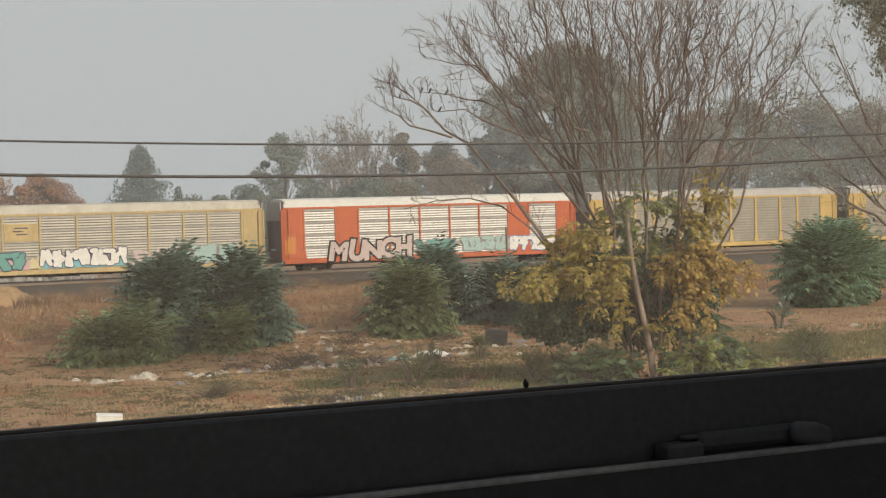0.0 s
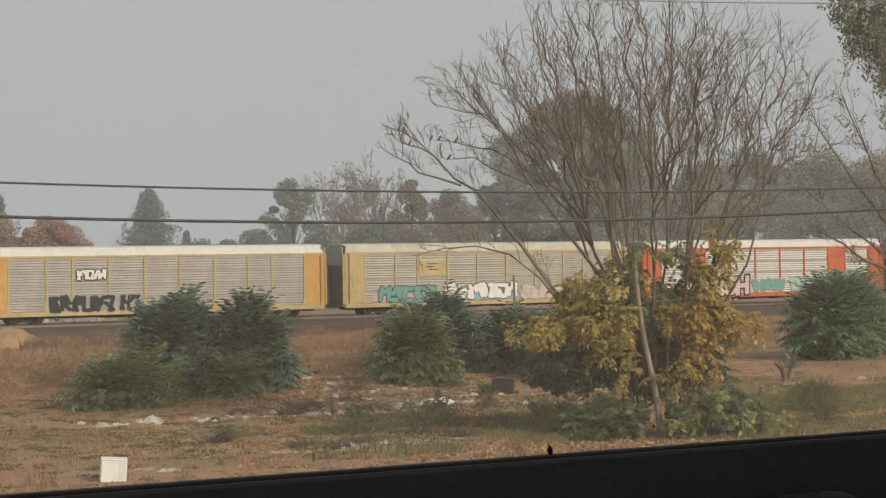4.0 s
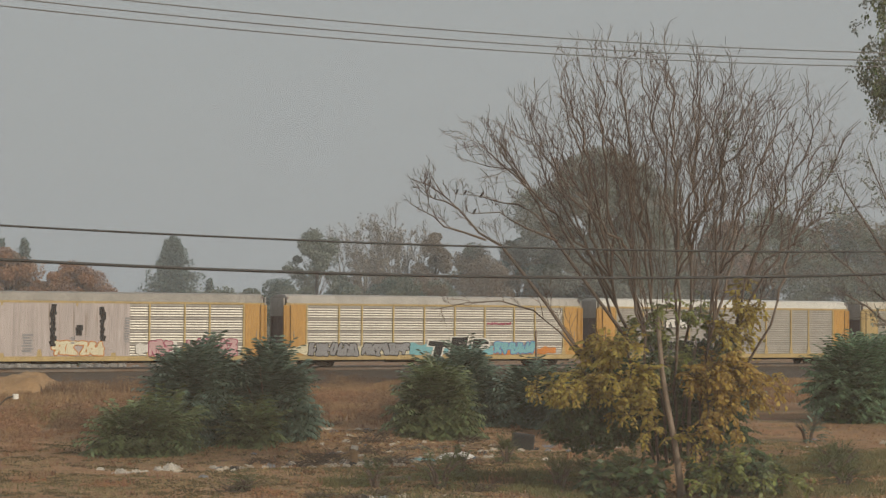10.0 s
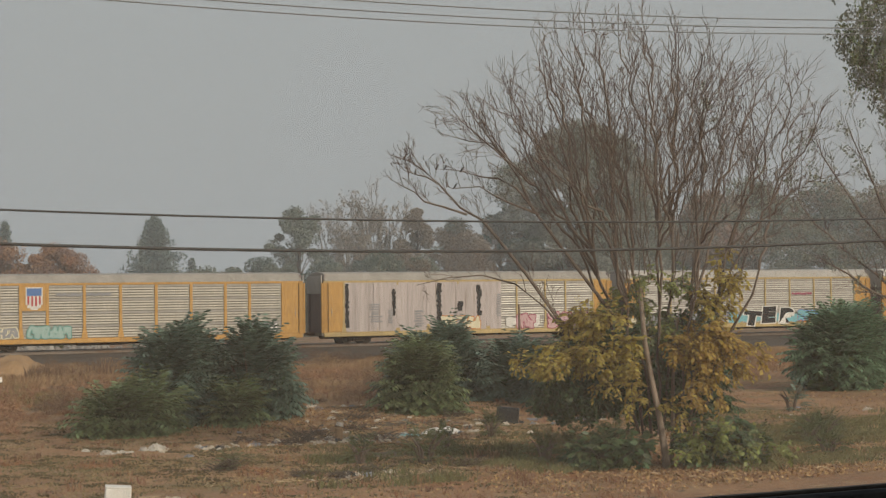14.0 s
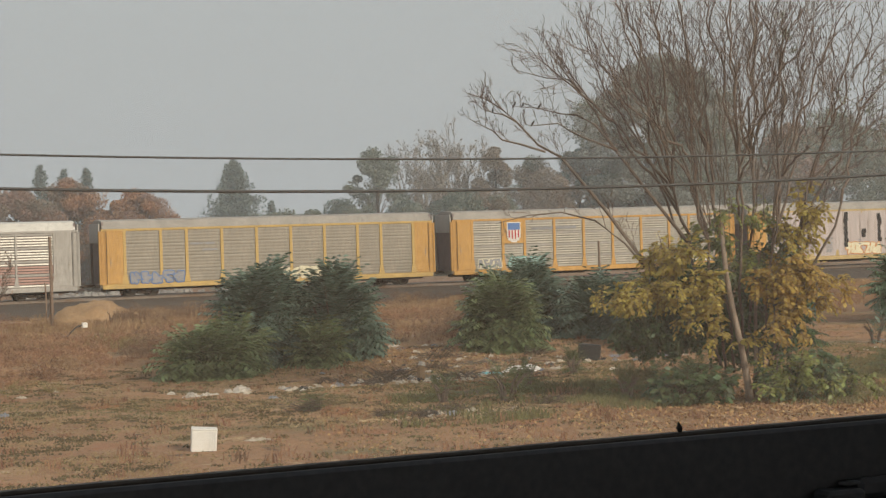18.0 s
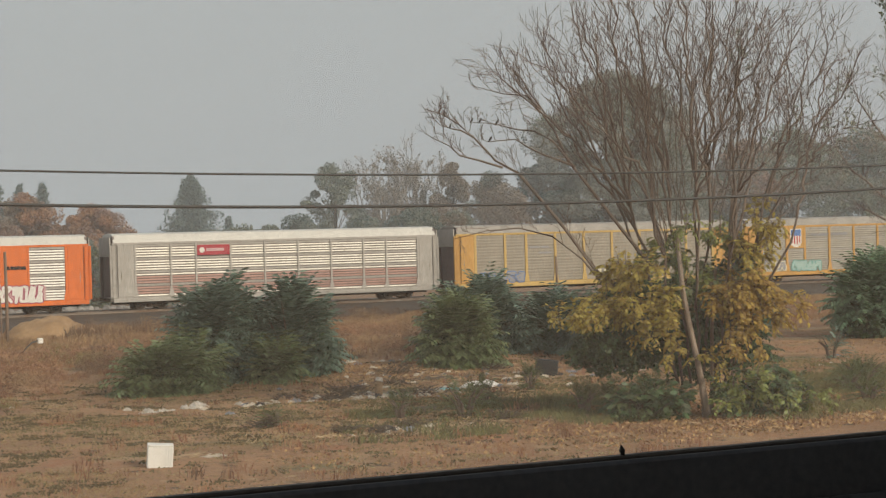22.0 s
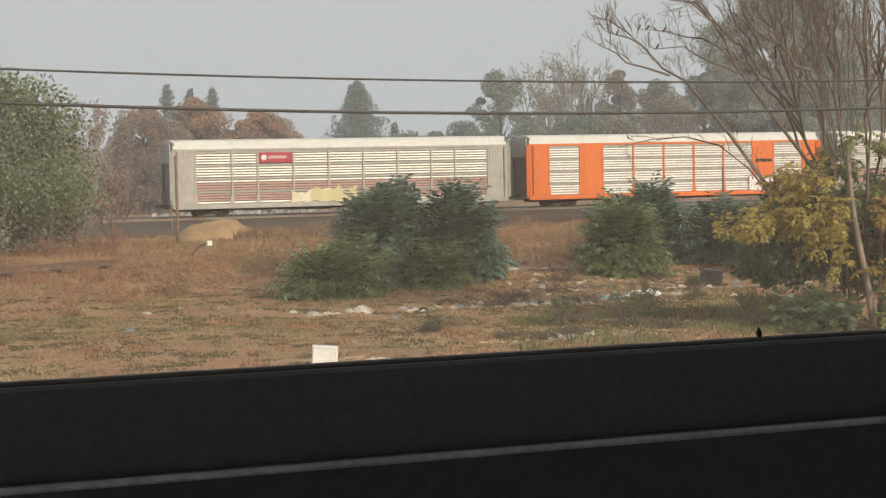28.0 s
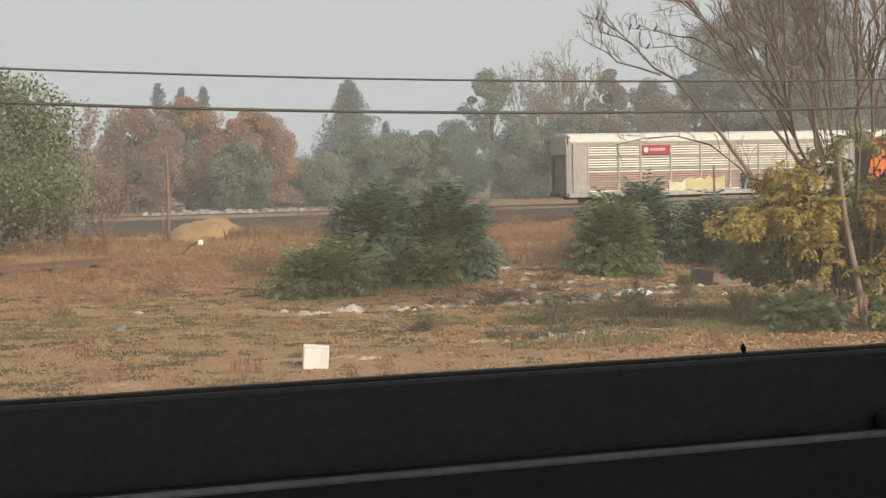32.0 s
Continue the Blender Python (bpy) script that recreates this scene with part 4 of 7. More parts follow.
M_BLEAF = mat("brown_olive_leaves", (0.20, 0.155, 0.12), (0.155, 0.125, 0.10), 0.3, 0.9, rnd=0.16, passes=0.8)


def branch(mb, twigs, start, direction, length, radius, level, rng, up=0.25, spread=0.5, kids=5, wob=0.12, least=0.0085):
    """A wandering tapered limb with children; the thinnest go to the twig mesh. Returns the tips."""
    steps = 9 if level == 0 else 6 if level == 1 else 3
    p, d = Vector(start), Vector(direction).normalized()
    pts, rs, tips = [p.copy()], [radius], []
    for i in range(steps):
        d = (d + Vector(rng.normal(0, wob, 3)) + Vector((0, 0, up / steps))).normalized()
        p = p + d * (length / steps)
        pts.append(p.copy())
        rs.append(max(least * 0.7, radius * (1 - 0.8 * (i + 1) / steps)))
        if level < 3 and i >= (2 if level == 0 else 1 if level == 1 else 0):
            for _ in range(kids if level == 0 else 1 if level == 2 else 2):
                if rng.rand() < (0.5 if level == 0 else 0.85):
                    q = d.orthogonal().normalized()
                    q.rotate(Matrix.Rotation(rng.uniform(0, 6.283), 3, d))
                    cd = (d + q * rng.uniform(0.35, 1.0) * spread * 1.6 + Vector((0, 0, 0.15))).normalized()
                    tips += branch(mb, twigs, p, cd, length * rng.uniform(0.25, 0.45) * (1 - 0.35 * i / steps), max(rs[-1] * 0.55, least), level + 1, rng, up, spread, kids, wob, least)
    (mb if level < 2 else twigs).tube(pts, rs, 6 if level == 0 else 4 if level == 1 else 3, cap=False)
    tips.append(p)
    return tips


RGT, DEP = Vector((0.87, -0.49, 0)), Vector((0.49, 0.87, 0))      # across and along the view at the tree
TREE_AT = Vector((27.9, 40.7, 0))
# low limbs on one side of the crown: side and height along each
LIMB1 = [(-0.55, 2.6), (-1.9, 3.2), (-2.75, 4.0), (-3.56, 5.16), (-4.14, 5.9), (-4.78, 6.7), (-5.39, 7.06), (-5.94, 7.69), (-6.35, 8.07), (-6.79, 8.37), (-7.32, 8.56)]
FORK1 = [(-5.19, 6.85), (-5.83, 7.07), (-6.36, 7.22), (-6.62, 7.49), (-7.03, 7.7), (-7.33, 7.88)]
FORK2 = [(-5.94, 7.69), (-6.3, 7.9), (-6.56, 7.96), (-6.88, 8.08), (-7.18, 8.35)]
FORK3 = [(-6.35, 8.07), (-6.56, 8.34), (-6.73, 8.7)]
STEM2 = [(-1.2, 4.0), (-2.1, 5.2), (-2.9, 6.3), (-3.42, 7.01), (-3.77, 7.84), (-4.17, 8.44), (-4.58, 8.97), (-4.93, 9.45), (-5.2, 9.9)]
LIMB2 = [(-3.25, 6.8), (-3.83, 7.55), (-4.3, 7.82), (-4.77, 7.88), (-5.38, 8.06), (-6.03, 8.13)]
FORK4 = [(-3.3, 6.85), (-4.07, 7.17), (-4.48, 7.38), (-4.83, 7.62), (-5.59, 7.58), (-5.77, 7.68)]
FORK5 = [(-4.06, 8.38), (-4.52, 8.79), (-5.11, 8.86), (-5.52, 8.98), (-6.02, 9.14)]
LIMB3 = [(-2.4, 3.4), (-3.1, 4.3), (-3.9, 4.95), (-4.8, 5.2), (-5.7, 5.15), (-6.6, 4.95)]


def sprig(wood, twigs, p, d, length, radius, level, rng):
    """A slightly zigzag shoot that bends upwards and forks again."""
    steps = 6 if level < 2 else 3
    pts, rs = [p.copy()], [radius]
    d = d.normalized()
    for i in range(steps):
        d = (d + Vector(rng.normal(0, 0.13, 3)) + Vector((0, 0, 0.07))).normalized()
        p = p + d * (length / steps)
        pts.append(p.copy())
        rs.append(max(0.0068, radius * (1 - 0.75 * (i + 1) / steps)))
        if level < 3 and i >= 1 and rng.rand() < (0.85 if level < 2 else 0.6):
            q = d.orthogonal().normalized()
            q.rotate(Matrix.Rotation(rng.uniform(0, 6.283), 3, d))
            sprig(wood, twigs, p, d + q * rng.uniform(0.5, 1.1), length * rng.uniform(0.38, 0.62), max(0.0085, rs[-1] * 0.75), level + 1, rng)
    (wood if level == 0 else twigs).tube(pts, rs, 5 if level == 0 else 3, cap=False)


def main_tree():
    """Vase-shaped bare tree, its foot hidden by yellow and green growth."""
    rng = np.random.RandomState(12)
    t = thing("bare_tree", "bare many-stemmed tree with yellowing growth round its foot", "tree", at=pose(*TREE_AT))
    wood, twigs = MB(), MB()

    def at(side, z, depth=0.0):
        return RGT * side + DEP * depth + Vector((0, 0, z))
    trunk = [at(0.08, -0.2, -0.6), at(0.05, 0.3, -0.6), at(-0.10, 1.3, -0.7), at(-0.32, 2.5, -0.6), at(-0.46, 3.4, -0.5), at(-0.55, 4.8, -0.3)]
    stem = MB().tube(trunk, [0.15, 0.10, 0.082, 0.075, 0.068, 0.055], 10)
    stem.tube([at(0.25, -0.2, 0.1), at(0.32, 1.0, 0.1), at(0.35, 2.4, 0.2), at(0.5, 4.0, 0.2)], [0.07, 0.055, 0.05, 0.045], 8)
    wood.tube([at(0.5, -0.2, 0.4), at(1.0, 1.4, 0.4), at(1.35, 3.0, 0.3), at(1.55, 4.2, 0.3)], [0.06, 0.05, 0.045, 0.04], 8)
    for limb, r in ((LIMB1, 0.062), (STEM2, 0.052), (LIMB2, 0.035), (LIMB3, 0.035), (FORK1, 0.034), (FORK2, 0.028), (FORK3, 0.022), (FORK4, 0.032), (FORK5, 0.026)):
        pts = [at(s, z, 0.05 * k) for k, (s, z) in enumerate(limb)]
        wood.tube(pts, [r * (1 - 0.8 * k / (len(pts) - 1)) for k in range(len(pts))], 6)
        for k in range(2, len(pts)):
            for _ in range(2):
                d = (pts[k] - pts[k - 1]).normalized() * 0.6 + Vector(rng.normal(0, 0.45, 3)) + Vector((0, 0, 0.55))
                sprig(wood, twigs, pts[k] - (pts[k] - pts[k - 1]) * rng.rand(), d, rng.uniform(0.35, 0.8) if k < len(pts) - 1 else 0.3, 0.011, 1, rng)
    # crown outline: side and height of the outermost twigs
    side_k = [-7.0, -5.7, -3.8, -1.9, -0.4, 1.6, 4.4]
    high_k = [7.8, 9.5, 10.7, 12.1, 11.8, 11.0, 9.8]
    limbs = []
    for k, (ls, lh) in enumerate([(-1.7, 5.7), (-1.25, 6.3), (-0.75, 6.7), (-0.1, 6.3), (0.5, 6.7), (1.1, 6.0), (1.9, 5.8), (2.6, 5.2)]):
        ld = (0.7, -0.6, 0.3, -0.9)[k % 4]
        pts = [at(0.36 * ls + 0.64 * ls * (i / 8) ** 1.1, 0.8 + (lh - 0.8) * i / 8, 0.5 + (ld - 0.5) * i / 8) + Vector(rng.normal(0, 0.05, 3)) for i in range(9)]
        wood.tube(pts, [0.046 - 0.002 * i for i in range(9)], 7)
        limbs.append((ls, pts))
    goal = [(-4.3, 1.0, 1.5), (-4.0, 0.98, -2), (-3.6, 0.95, 0.8), (-3.2, 1.0, -0.6), (-2.6, 0.92, 2.4), (-2.2, 1.0, -2.2), (-1.7, 1.0, 0.4), (-1.1, 0.98, -1.2), (-0.7, 0.95, 2.6), (-0.2, 1.0, 0.5), (0.3, 0.97, -2.2),
            (0.8, 1.0, 1.6), (1.3, 0.98, -0.8), (1.8, 1.0, 0.6), (2.3, 0.97, 2.2), (2.6, 1.0, -1.8), (3.2, 1.0, 0.2), (3.8, 0.98, 1.2), (4.2, 0.97, -0.8), (-2.9, 0.75, -2.6), (0.5, 0.75, -3.0), (2.2, 0.74, -2.4), (3.6, 0.7, 1.8), (-0.9, 0.8, 3.0), (1.2, 0.76, 3.0), (4.6, 0.86, 0.4), (-4.9, 1.0, 0.6), (-5.4, 1.02, -0.4), (-4.0, 0.99, 1.5), (-2.4, 0.99, 0.9), (-1.3, 1.0, 1.8), (-0.4, 1.0, -1.6), (0.6, 1.0, 0.2), (1.0, 1.0, -1.8), (1.6, 0.97, 2.2), (2.1, 1.0, -0.5), (2.8, 0.98, 1.3), (3.5, 1.0, -1.2), (-3.0, 0.96, -1.7), (0.1, 0.9, 2.6), (-1.9, 0.88, 2.4)]
    for n, (side, f, depth) in enumerate(goal):
        h = float(np.interp(side, side_k, high_k)) * f - 0.45
        limb = min(limbs, key=lambda q: abs(q[0] - side * 0.5 - 0.2 * ((n * 7) % 5 - 2)))
        s, e = limb[1][(6, 8, 7, 8, 5, 8)[n % 6]].copy(), at(side, h, depth)
        s0, z0 = s.dot(RGT), s.z
        mid = s + RGT * ((side - s0) * 0.44) + DEP * ((depth - s.dot(DEP)) * 0.5) + Vector((0, 0, (h - z0) * 0.52))
        pts, rs = [], []
        m = 13
        for i in range(m + 1):
            u = i / m
            p = s * (1 - u) ** 2 + mid * 2 * u * (1 - u) + e * u * u + Vector(rng.normal(0, 0.075, 3)) * min(1, 3 * u)
            pts.append(p)
            rs.append(0.027 * (1 - u) ** 0.7 + 0.013)
        wood.tube(pts, rs, 6, cap=False)
        for i in range(5, m + 1):
            d = (pts[i] - pts[i - 1]).normalized()
            for _ in range(1 if i < 9 else 2 if i % 2 else 1 if i < m else 3):
                q = d.orthogonal().normalized()
                q.rotate(Matrix.Rotation(rng.uniform(0, 6.283), 3, d))
                sprig(wood, twigs, pts[i], d * 0.9 + q * rng.uniform(0.25, 0.7) + Vector((0, 0, 0.12)), rng.uniform(0.7, 1.6) * (1.2 - 0.5 * i / m), max(0.012, rs[i] * 0.45), 0 if i < 6 else 1, rng)
    for n in range(30):
        side, depth = rng.uniform(-2.4, 2.0), rng.uniform(-1.6, 1.8)
        s, e = at(side * 0.5 - 0.1, rng.uniform(4.6, 6.2), depth * 0.4), at(side + rng.normal(0, 0.25), rng.uniform(7.4, 10.4), depth)
        pts = [s.lerp(e, i / 8) + RGT * (0.22 * side * math.sin(math.pi * i / 8) * 0.5) + Vector(rng.normal(0, 0.05, 3)) for i in range(9)]
        wood.tube(pts, [0.015 - 0.001 * i for i in range(9)], 4, cap=False)
        for i in range(3, 9):
            d = (pts[i] - pts[i - 1]).normalized()
            q = d.orthogonal().normalized()
            q.rotate(Matrix.Rotation(rng.uniform(0, 6.283), 3, d))
            sprig(wood, twigs, pts[i], d + q * rng.uniform(0.3, 0.7), rng.uniform(0.6, 1.2), 0.011, 2, rng)
    part("trunk", stem, M_STEM, t, "main stems, their tan lightened for the sun on them", smooth=True)
    part("limbs", wood, M_BARK, t, smooth=True)
    part("twigs", twigs, M_TWIG, t)
    yl, al, gl, dl, few, fr = MB(), MB(), MB(), MB(), MB(), MB()

    def blob(mb, side, depth, z, rs, rz, n, size):
        c0 = RGT * side + DEP * depth
        for _ in range(max(3, n // 26)):
            u = rng.normal(size=3)
            u *= rng.uniform(0.25, 1.05) / np.linalg.norm(u)
            cc = (c0.x + u[0] * rs, c0.y + u[1] * rs * 0.8, z + u[2] * rz)
            k = rng.uniform(0.10, 0.28)
            leaves(mb, cloud(rng, 26, cc, (k, k, k * 1.3), 0.1), size, rng, droop=0.6)
    def clusters(mb, side, depth, z, rs, rz, n, size, shoots=7, fill=12, reach=0.55):
        """Leafy boughs: each a knot of short arching shoots, their leaves lying roofwise over one another."""
        for _ in range(n):
            a, r = rng.uniform(0, 6.283), rng.rand() ** 0.5
            ps, pz = side + math.cos(a) * r * rs, z + math.sin(a) * r * rz
            knot = at(ps, pz, depth + rng.normal(0, 0.4))
            lean = RGT * math.copysign(0.45, ps + 0.2) + DEP * -0.3
            tone = rng.uniform(0.85, 1.15)
            for _ in range(shoots):
                d = (lean + Vector(rng.normal(0, 0.75, 3)) + Vector((0, 0, 0.35))).normalized()
                p, length = knot.copy(), reach * rng.uniform(0.5, 1.1)
                pts = [p.copy()]
                for i in range(fill):
                    d = (d + Vector((0, 0, -0.11))).normalized()
                    p = p + d * (length / fill)
                    if i % 4 == 3:
                        pts.append(p.copy())
                    across = d.cross(Vector((0, 0, 1)))
                    across = (across if across.length > 0.05 else RGT).normalized()
                    ax = (across * (1 if i % 2 else -1) + d * 0.6 + Vector((0, 0, -0.45)) + Vector(rng.normal(0, 0.25, 3))).normalized()
                    up = (Vector((0, 0, 0.75)) - DEP * 0.55 + Vector(rng.normal(0, 0.3, 3)))
                    w = ax.cross(up).normalized()
                    l = size * tone * rng.uniform(0.75, 1.2)
                    q = p + ax * l * 0.1
                    mb.face(q, q + ax * l * 0.45 + w * l * 0.27, q + ax * l, q + ax * l * 0.45 - w * l * 0.27)
                twigs_low.tube(pts, [0.010, 0.008, 0.006, 0.004, 0.003][:len(pts)], 3, cap=False)
    twigs_low = MB()
    clusters(yl, -1.7, -0.6, 3.45, 1.0, 0.85, 26, 0.16)
    clusters(yl, -2.5, -0.4, 2.95, 0.8, 0.4, 11, 0.155)
    clusters(yl, -3.4, -0.2, 2.85, 0.6, 0.25, 5, 0.14, 5)
    clusters(fr, -3.0, 0.2, 2.75, 0.9, 0.25, 7, 0.14, 5)
    clusters(yl, -1.1, -0.8, 2.35, 0.55, 0.5, 8, 0.16)
    clusters(yl, -0.75, -0.9, 1.75, 0.25, 0.25, 2, 0.15, 5)
    clusters(yl, 0.15, -0.7, 1.6, 0.3, 0.4, 3, 0.14, 5)
    clusters(al, 1.25, -0.6, 2.95, 1.0, 0.85, 30, 0.16)
    clusters(al, 0.7, -0.7, 3.45, 0.45, 0.4, 7, 0.155)
    clusters(al, 2.35, -0.3, 2.9, 0.5, 0.5, 7, 0.14, 6)
    clusters(al, 0.8, -0.7, 1.9, 0.6, 0.45, 6, 0.15, 5)
    clusters(yl, 1.4, -0.1, 4.5, 0.5, 0.5, 8, 0.15)
    clusters(yl, 1.75, 0.0, 5.3, 0.35, 0.45, 6, 0.15)
    clusters(fr, -0.7, 0.5, 3.8, 1.0, 1.0, 16, 0.14, 6)
    clusters(gl, 0.4, 0.6, 3.1, 0.8, 1.2, 14, 0.15, 6)
    clusters(gl, 0.1, 0.5, 4.2, 1.2, 0.9, 20, 0.13, 6)
    clusters(dl, 0.1, 0.8, 3.4, 1.3, 1.2, 18, 0.15, 6)
    clusters(fr, 0.3, 0.1, 4.9, 1.0, 0.5, 9, 0.12, 5)
    # dark leaves fill the hollow in place of shade under the canopy
    blob(dl, -2.2, 0.6, 1.75, 1.35, 0.62, 4600, 0.19)
    blob(dl, -0.4, 1.0, 1.9, 1.0, 1.0, 2600, 0.19)
    blob(dl, 0.9, 0.9, 1.7, 1.1, 1.0, 1500, 0.17)
    clusters(dl, -1.35, -0.9, 0.5, 0.95, 0.5, 20, 0.25, 6, 8, 0.6)
    clusters(gl, -1.6, -1.1, 0.5, 0.8, 0.4, 4, 0.24, 5, 8, 0.6)
    clusters(gl, 1.7, -0.7, 0.5, 1.3, 0.45, 10, 0.17, 6)
    clusters(fr, 1.7, -0.9, 0.55, 1.4, 0.5, 13, 0.16, 6)
    clusters(dl, 1.3, -0.2, 0.7, 1.4, 0.6, 14, 0.19, 6)
    blob(few, 3.4, -0.3, 8.2, 1.0, 0.8, 170, 0.12)
    blob(few, 1.6, 0.4, 9.8, 0.9, 0.8, 130, 0.12)
    part("yellow_foliage", yl, M_YLEAF, t, "yellow autumn leaves")
    part("ochre_foliage", al, M_ALEAF, t, "ochre-orange autumn leaves")
    part("green_foliage", gl, M_GLEAF, t, "mid-green leaves")
    part("dark_foliage", dl, M_NLEAF, t, "dark green leaves, some standing for shade under the canopy")
    part("fresh_foliage", fr, M_FRESH, t, "yellow-green leaves")
    part("leafy_shoots", twigs_low, M_TWIG, t)
    part("last_leaves", few, M_FLEAF, t, "few last grey-green leaves")
    return t


main_tree()


def frond(mb, base, d, length, rng, leaflet):
    """A drooping compound leaf: leaflets in pairs along a bending line."""
    p, d = Vector(base), Vector(d).normalized()
    n = 7
    for i in range(n):
        d = (d + Vector((0, 0, -0.13))).normalized()
        q = p + d * (length / n)
        s = d.cross(Vector((0, 0, 1)))
        if s.length < 0.05:
            s = Vector((1, 0, 0))
        s.normalize()
        u = s.cross(d)
        for sg in (-1, 1):
            tip = p + (s * sg + d * 0.7 - u * 0.45).normalized() * leaflet * (1.1 - 0.5 * i / n)
            w = d * leaflet * 0.155
            mid = (p + tip) / 2
            mb.face(p, mid + w + u * 0.01, tip, mid - w + u * 0.01)
        p = q


def shrub(at, w, d, h, n, seed, material, label, leaflet=0.43, length=1.1, core=True, taper=2.2, foot=1.0):
    """A shrub filled to the ground: several lobes of drooping fronds round a leafy core, darkened like shade."""
    rng = np.random.RandomState(seed)
    t = thing("shrub", label, "shrub", "green shrubs on the waste ground", at=pose(at[0], at[1], ground_height(at[0], at[1])))
    wood, fo, inner = MB(), MB(), MB()
    for _ in range(9):
        a = rng.uniform(0, 6.283)
        e = Vector((math.cos(a) * w * 0.3, math.sin(a) * d * 0.3, h * rng.uniform(0.5, 0.85)))
        wood.tube([(e.x * 0.15, e.y * 0.15, -0.1), e * 0.5 + Vector((0, 0, 0.1)), e], [0.05, 0.035, 0.012], 5)
    lobes = [(rng.uniform(-0.5, 0.5), rng.uniform(-0.5, 0.5), rng.uniform(0.6, 1.0)) for _ in range(6)]
    for _ in range(n):
        a = rng.uniform(0, 6.283)
        lx, ly, lh = lobes[rng.randint(6)]
        v = rng.uniform(0.0, 1.0)
        r = (1 - v ** taper) ** 0.6 * rng.uniform(0.6, 1.0)
        pinch = min(1.0, foot + 1.6 * v)
        r *= pinch
        lx, ly = lx * pinch, ly * pinch
        x = (lx * 0.62 * (1 - 0.45 * v) + math.cos(a) * r * 0.27) * w
        y = (ly * 0.62 * (1 - 0.45 * v) + math.sin(a) * r * 0.27) * d
        z = 0.05 + v * h * lh * 0.93
        out = Vector(((math.cos(a) * 0.8 + lx * 0.5) * (1 - 0.45 * v), (math.sin(a) * 0.8 + ly * 0.5) * (1 - 0.45 * v), rng.uniform(-0.15, 0.5) + 1.0 * v * v))
        frond(fo, (x - out.x * 0.25 * min(1, length), y - out.y * 0.25 * min(1, length), z), out, length * rng.uniform(0.55, 1.15 + 0.3 * v), rng, leaflet * rng.uniform(0.8, 1.2))
    part("stems", wood, M_BARK, t)
    part("foliage", fo, material, t)
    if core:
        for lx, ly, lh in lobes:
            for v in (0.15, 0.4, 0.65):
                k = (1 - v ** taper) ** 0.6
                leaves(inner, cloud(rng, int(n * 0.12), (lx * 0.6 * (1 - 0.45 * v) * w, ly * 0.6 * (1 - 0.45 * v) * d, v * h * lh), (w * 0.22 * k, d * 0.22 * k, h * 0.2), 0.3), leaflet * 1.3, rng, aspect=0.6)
        # core in a darker green, to imitate shaded gaps between the fronds
        part("darkened_inner_leaves", inner, M_NLEAF, t)
    return t


GREEN = "dark green bushy shrub with drooping compound leaves"
shrub((18.6, 58.9), 3.6, 2.2, 1.15, 520, 3, M_GLEAF, "mid-green low shrub with drooping compound leaves", taper=1.3)
shrub((21.6, 61.8), 2.7, 2.5, 3.45, 900, 4, M_DLEAF, GREEN, taper=3.2, foot=0.7)
shrub((24.15, 61.2), 3.0, 2.7, 3.2, 1050, 6, M_DLEAF, GREEN, taper=3.2, foot=0.7)
shrub((22.9, 62.6), 2.2, 2.0, 2.55, 460, 16, M_DLEAF, GREEN, taper=3.2)
shrub((20.1, 59.8), 1.7, 1.4, 1.4, 180, 17, M_GLEAF, "mid-green shrub leaning on darker ones", taper=1.5)
shrub((23.1, 59.9), 1.5, 1.2, 1.05, 170, 5, M_GLEAF, "low mid-green shrub in front of darker ones")
shrub((30.4, 60.6), 2.6, 2.2, 2.2, 750, 7, M_GLEAF, "mid-green shrub with drooping compound leaves", taper=1.6)
shrub((34.3, 66.5), 4.2, 3.0, 3.0, 1300, 8, M_DLEAF, GREEN)
shrub((37.0, 64.0), 3.6, 2.4, 1.9, 800, 13, M_DLEAF, GREEN)
# next two: leaf colour darkened to imitate the bare tree's shade
shrub((37.6, 59.0), 4.6, 3.0, 2.7, 1500, 14, M_NLEAF, "dense shrub, its green darkened for shade under the bare tree")
shrub((40.6, 57.0), 3.2, 3.0, 2.4, 800, 15, M_NLEAF, "dense shrub, its green darkened for shade under the bare tree")
shrub((55.9, 66.2), 7.2, 4.6, 3.45, 1700, 9, M_SLEAF, "broad rounded green shrub with hanging leaves", taper=3.0, foot=0.35)
shrub((56.0, 77.5), 3.6, 2.5, 2.6, 500, 10, M_DLEAF, GREEN)
shrub((63.5, 66.0), 4.0, 3.0, 2.8, 600, 11, M_GLEAF, "mid-green shrub with drooping leaves")
LOW = "low green weedy shrub on the dry ground"
for k, (x, y, w, h, n) in enumerate([(22.6, 44.4, 2.2, 1.0, 150), (21.2, 45.6, 1.3, 0.7, 70), (25.6, 43.0, 1.4, 0.8, 110), (24.3, 46.5, 1.0, 0.9, 70), (28.7, 51.6, 1.1, 0.75, 90), (31.4, 41.2, 1.8, 0.8, 170), (33.5, 40.6, 1.8, 0.7, 120),
                                     (38.2, 46.5, 2.6, 0.8, 200), (41.5, 45.0, 2.2, 0.9, 160), (26.6, 41.2, 1.5, 1.2, 170), (25.9, 40.6, 1.2, 0.8, 90), (43.5, 42.5, 2.4, 0.9, 160), (17.6, 46.0, 0.8, 0.45, 40), (27.4, 44.5, 1.6, 0.9, 110), (35.6, 44.0, 1.6, 0.6, 90)]):
    shrub((x, y), w, w * 0.7, h, n, 20 + k, M_LLEAF, LOW, 0.11, 0.4, core=False)
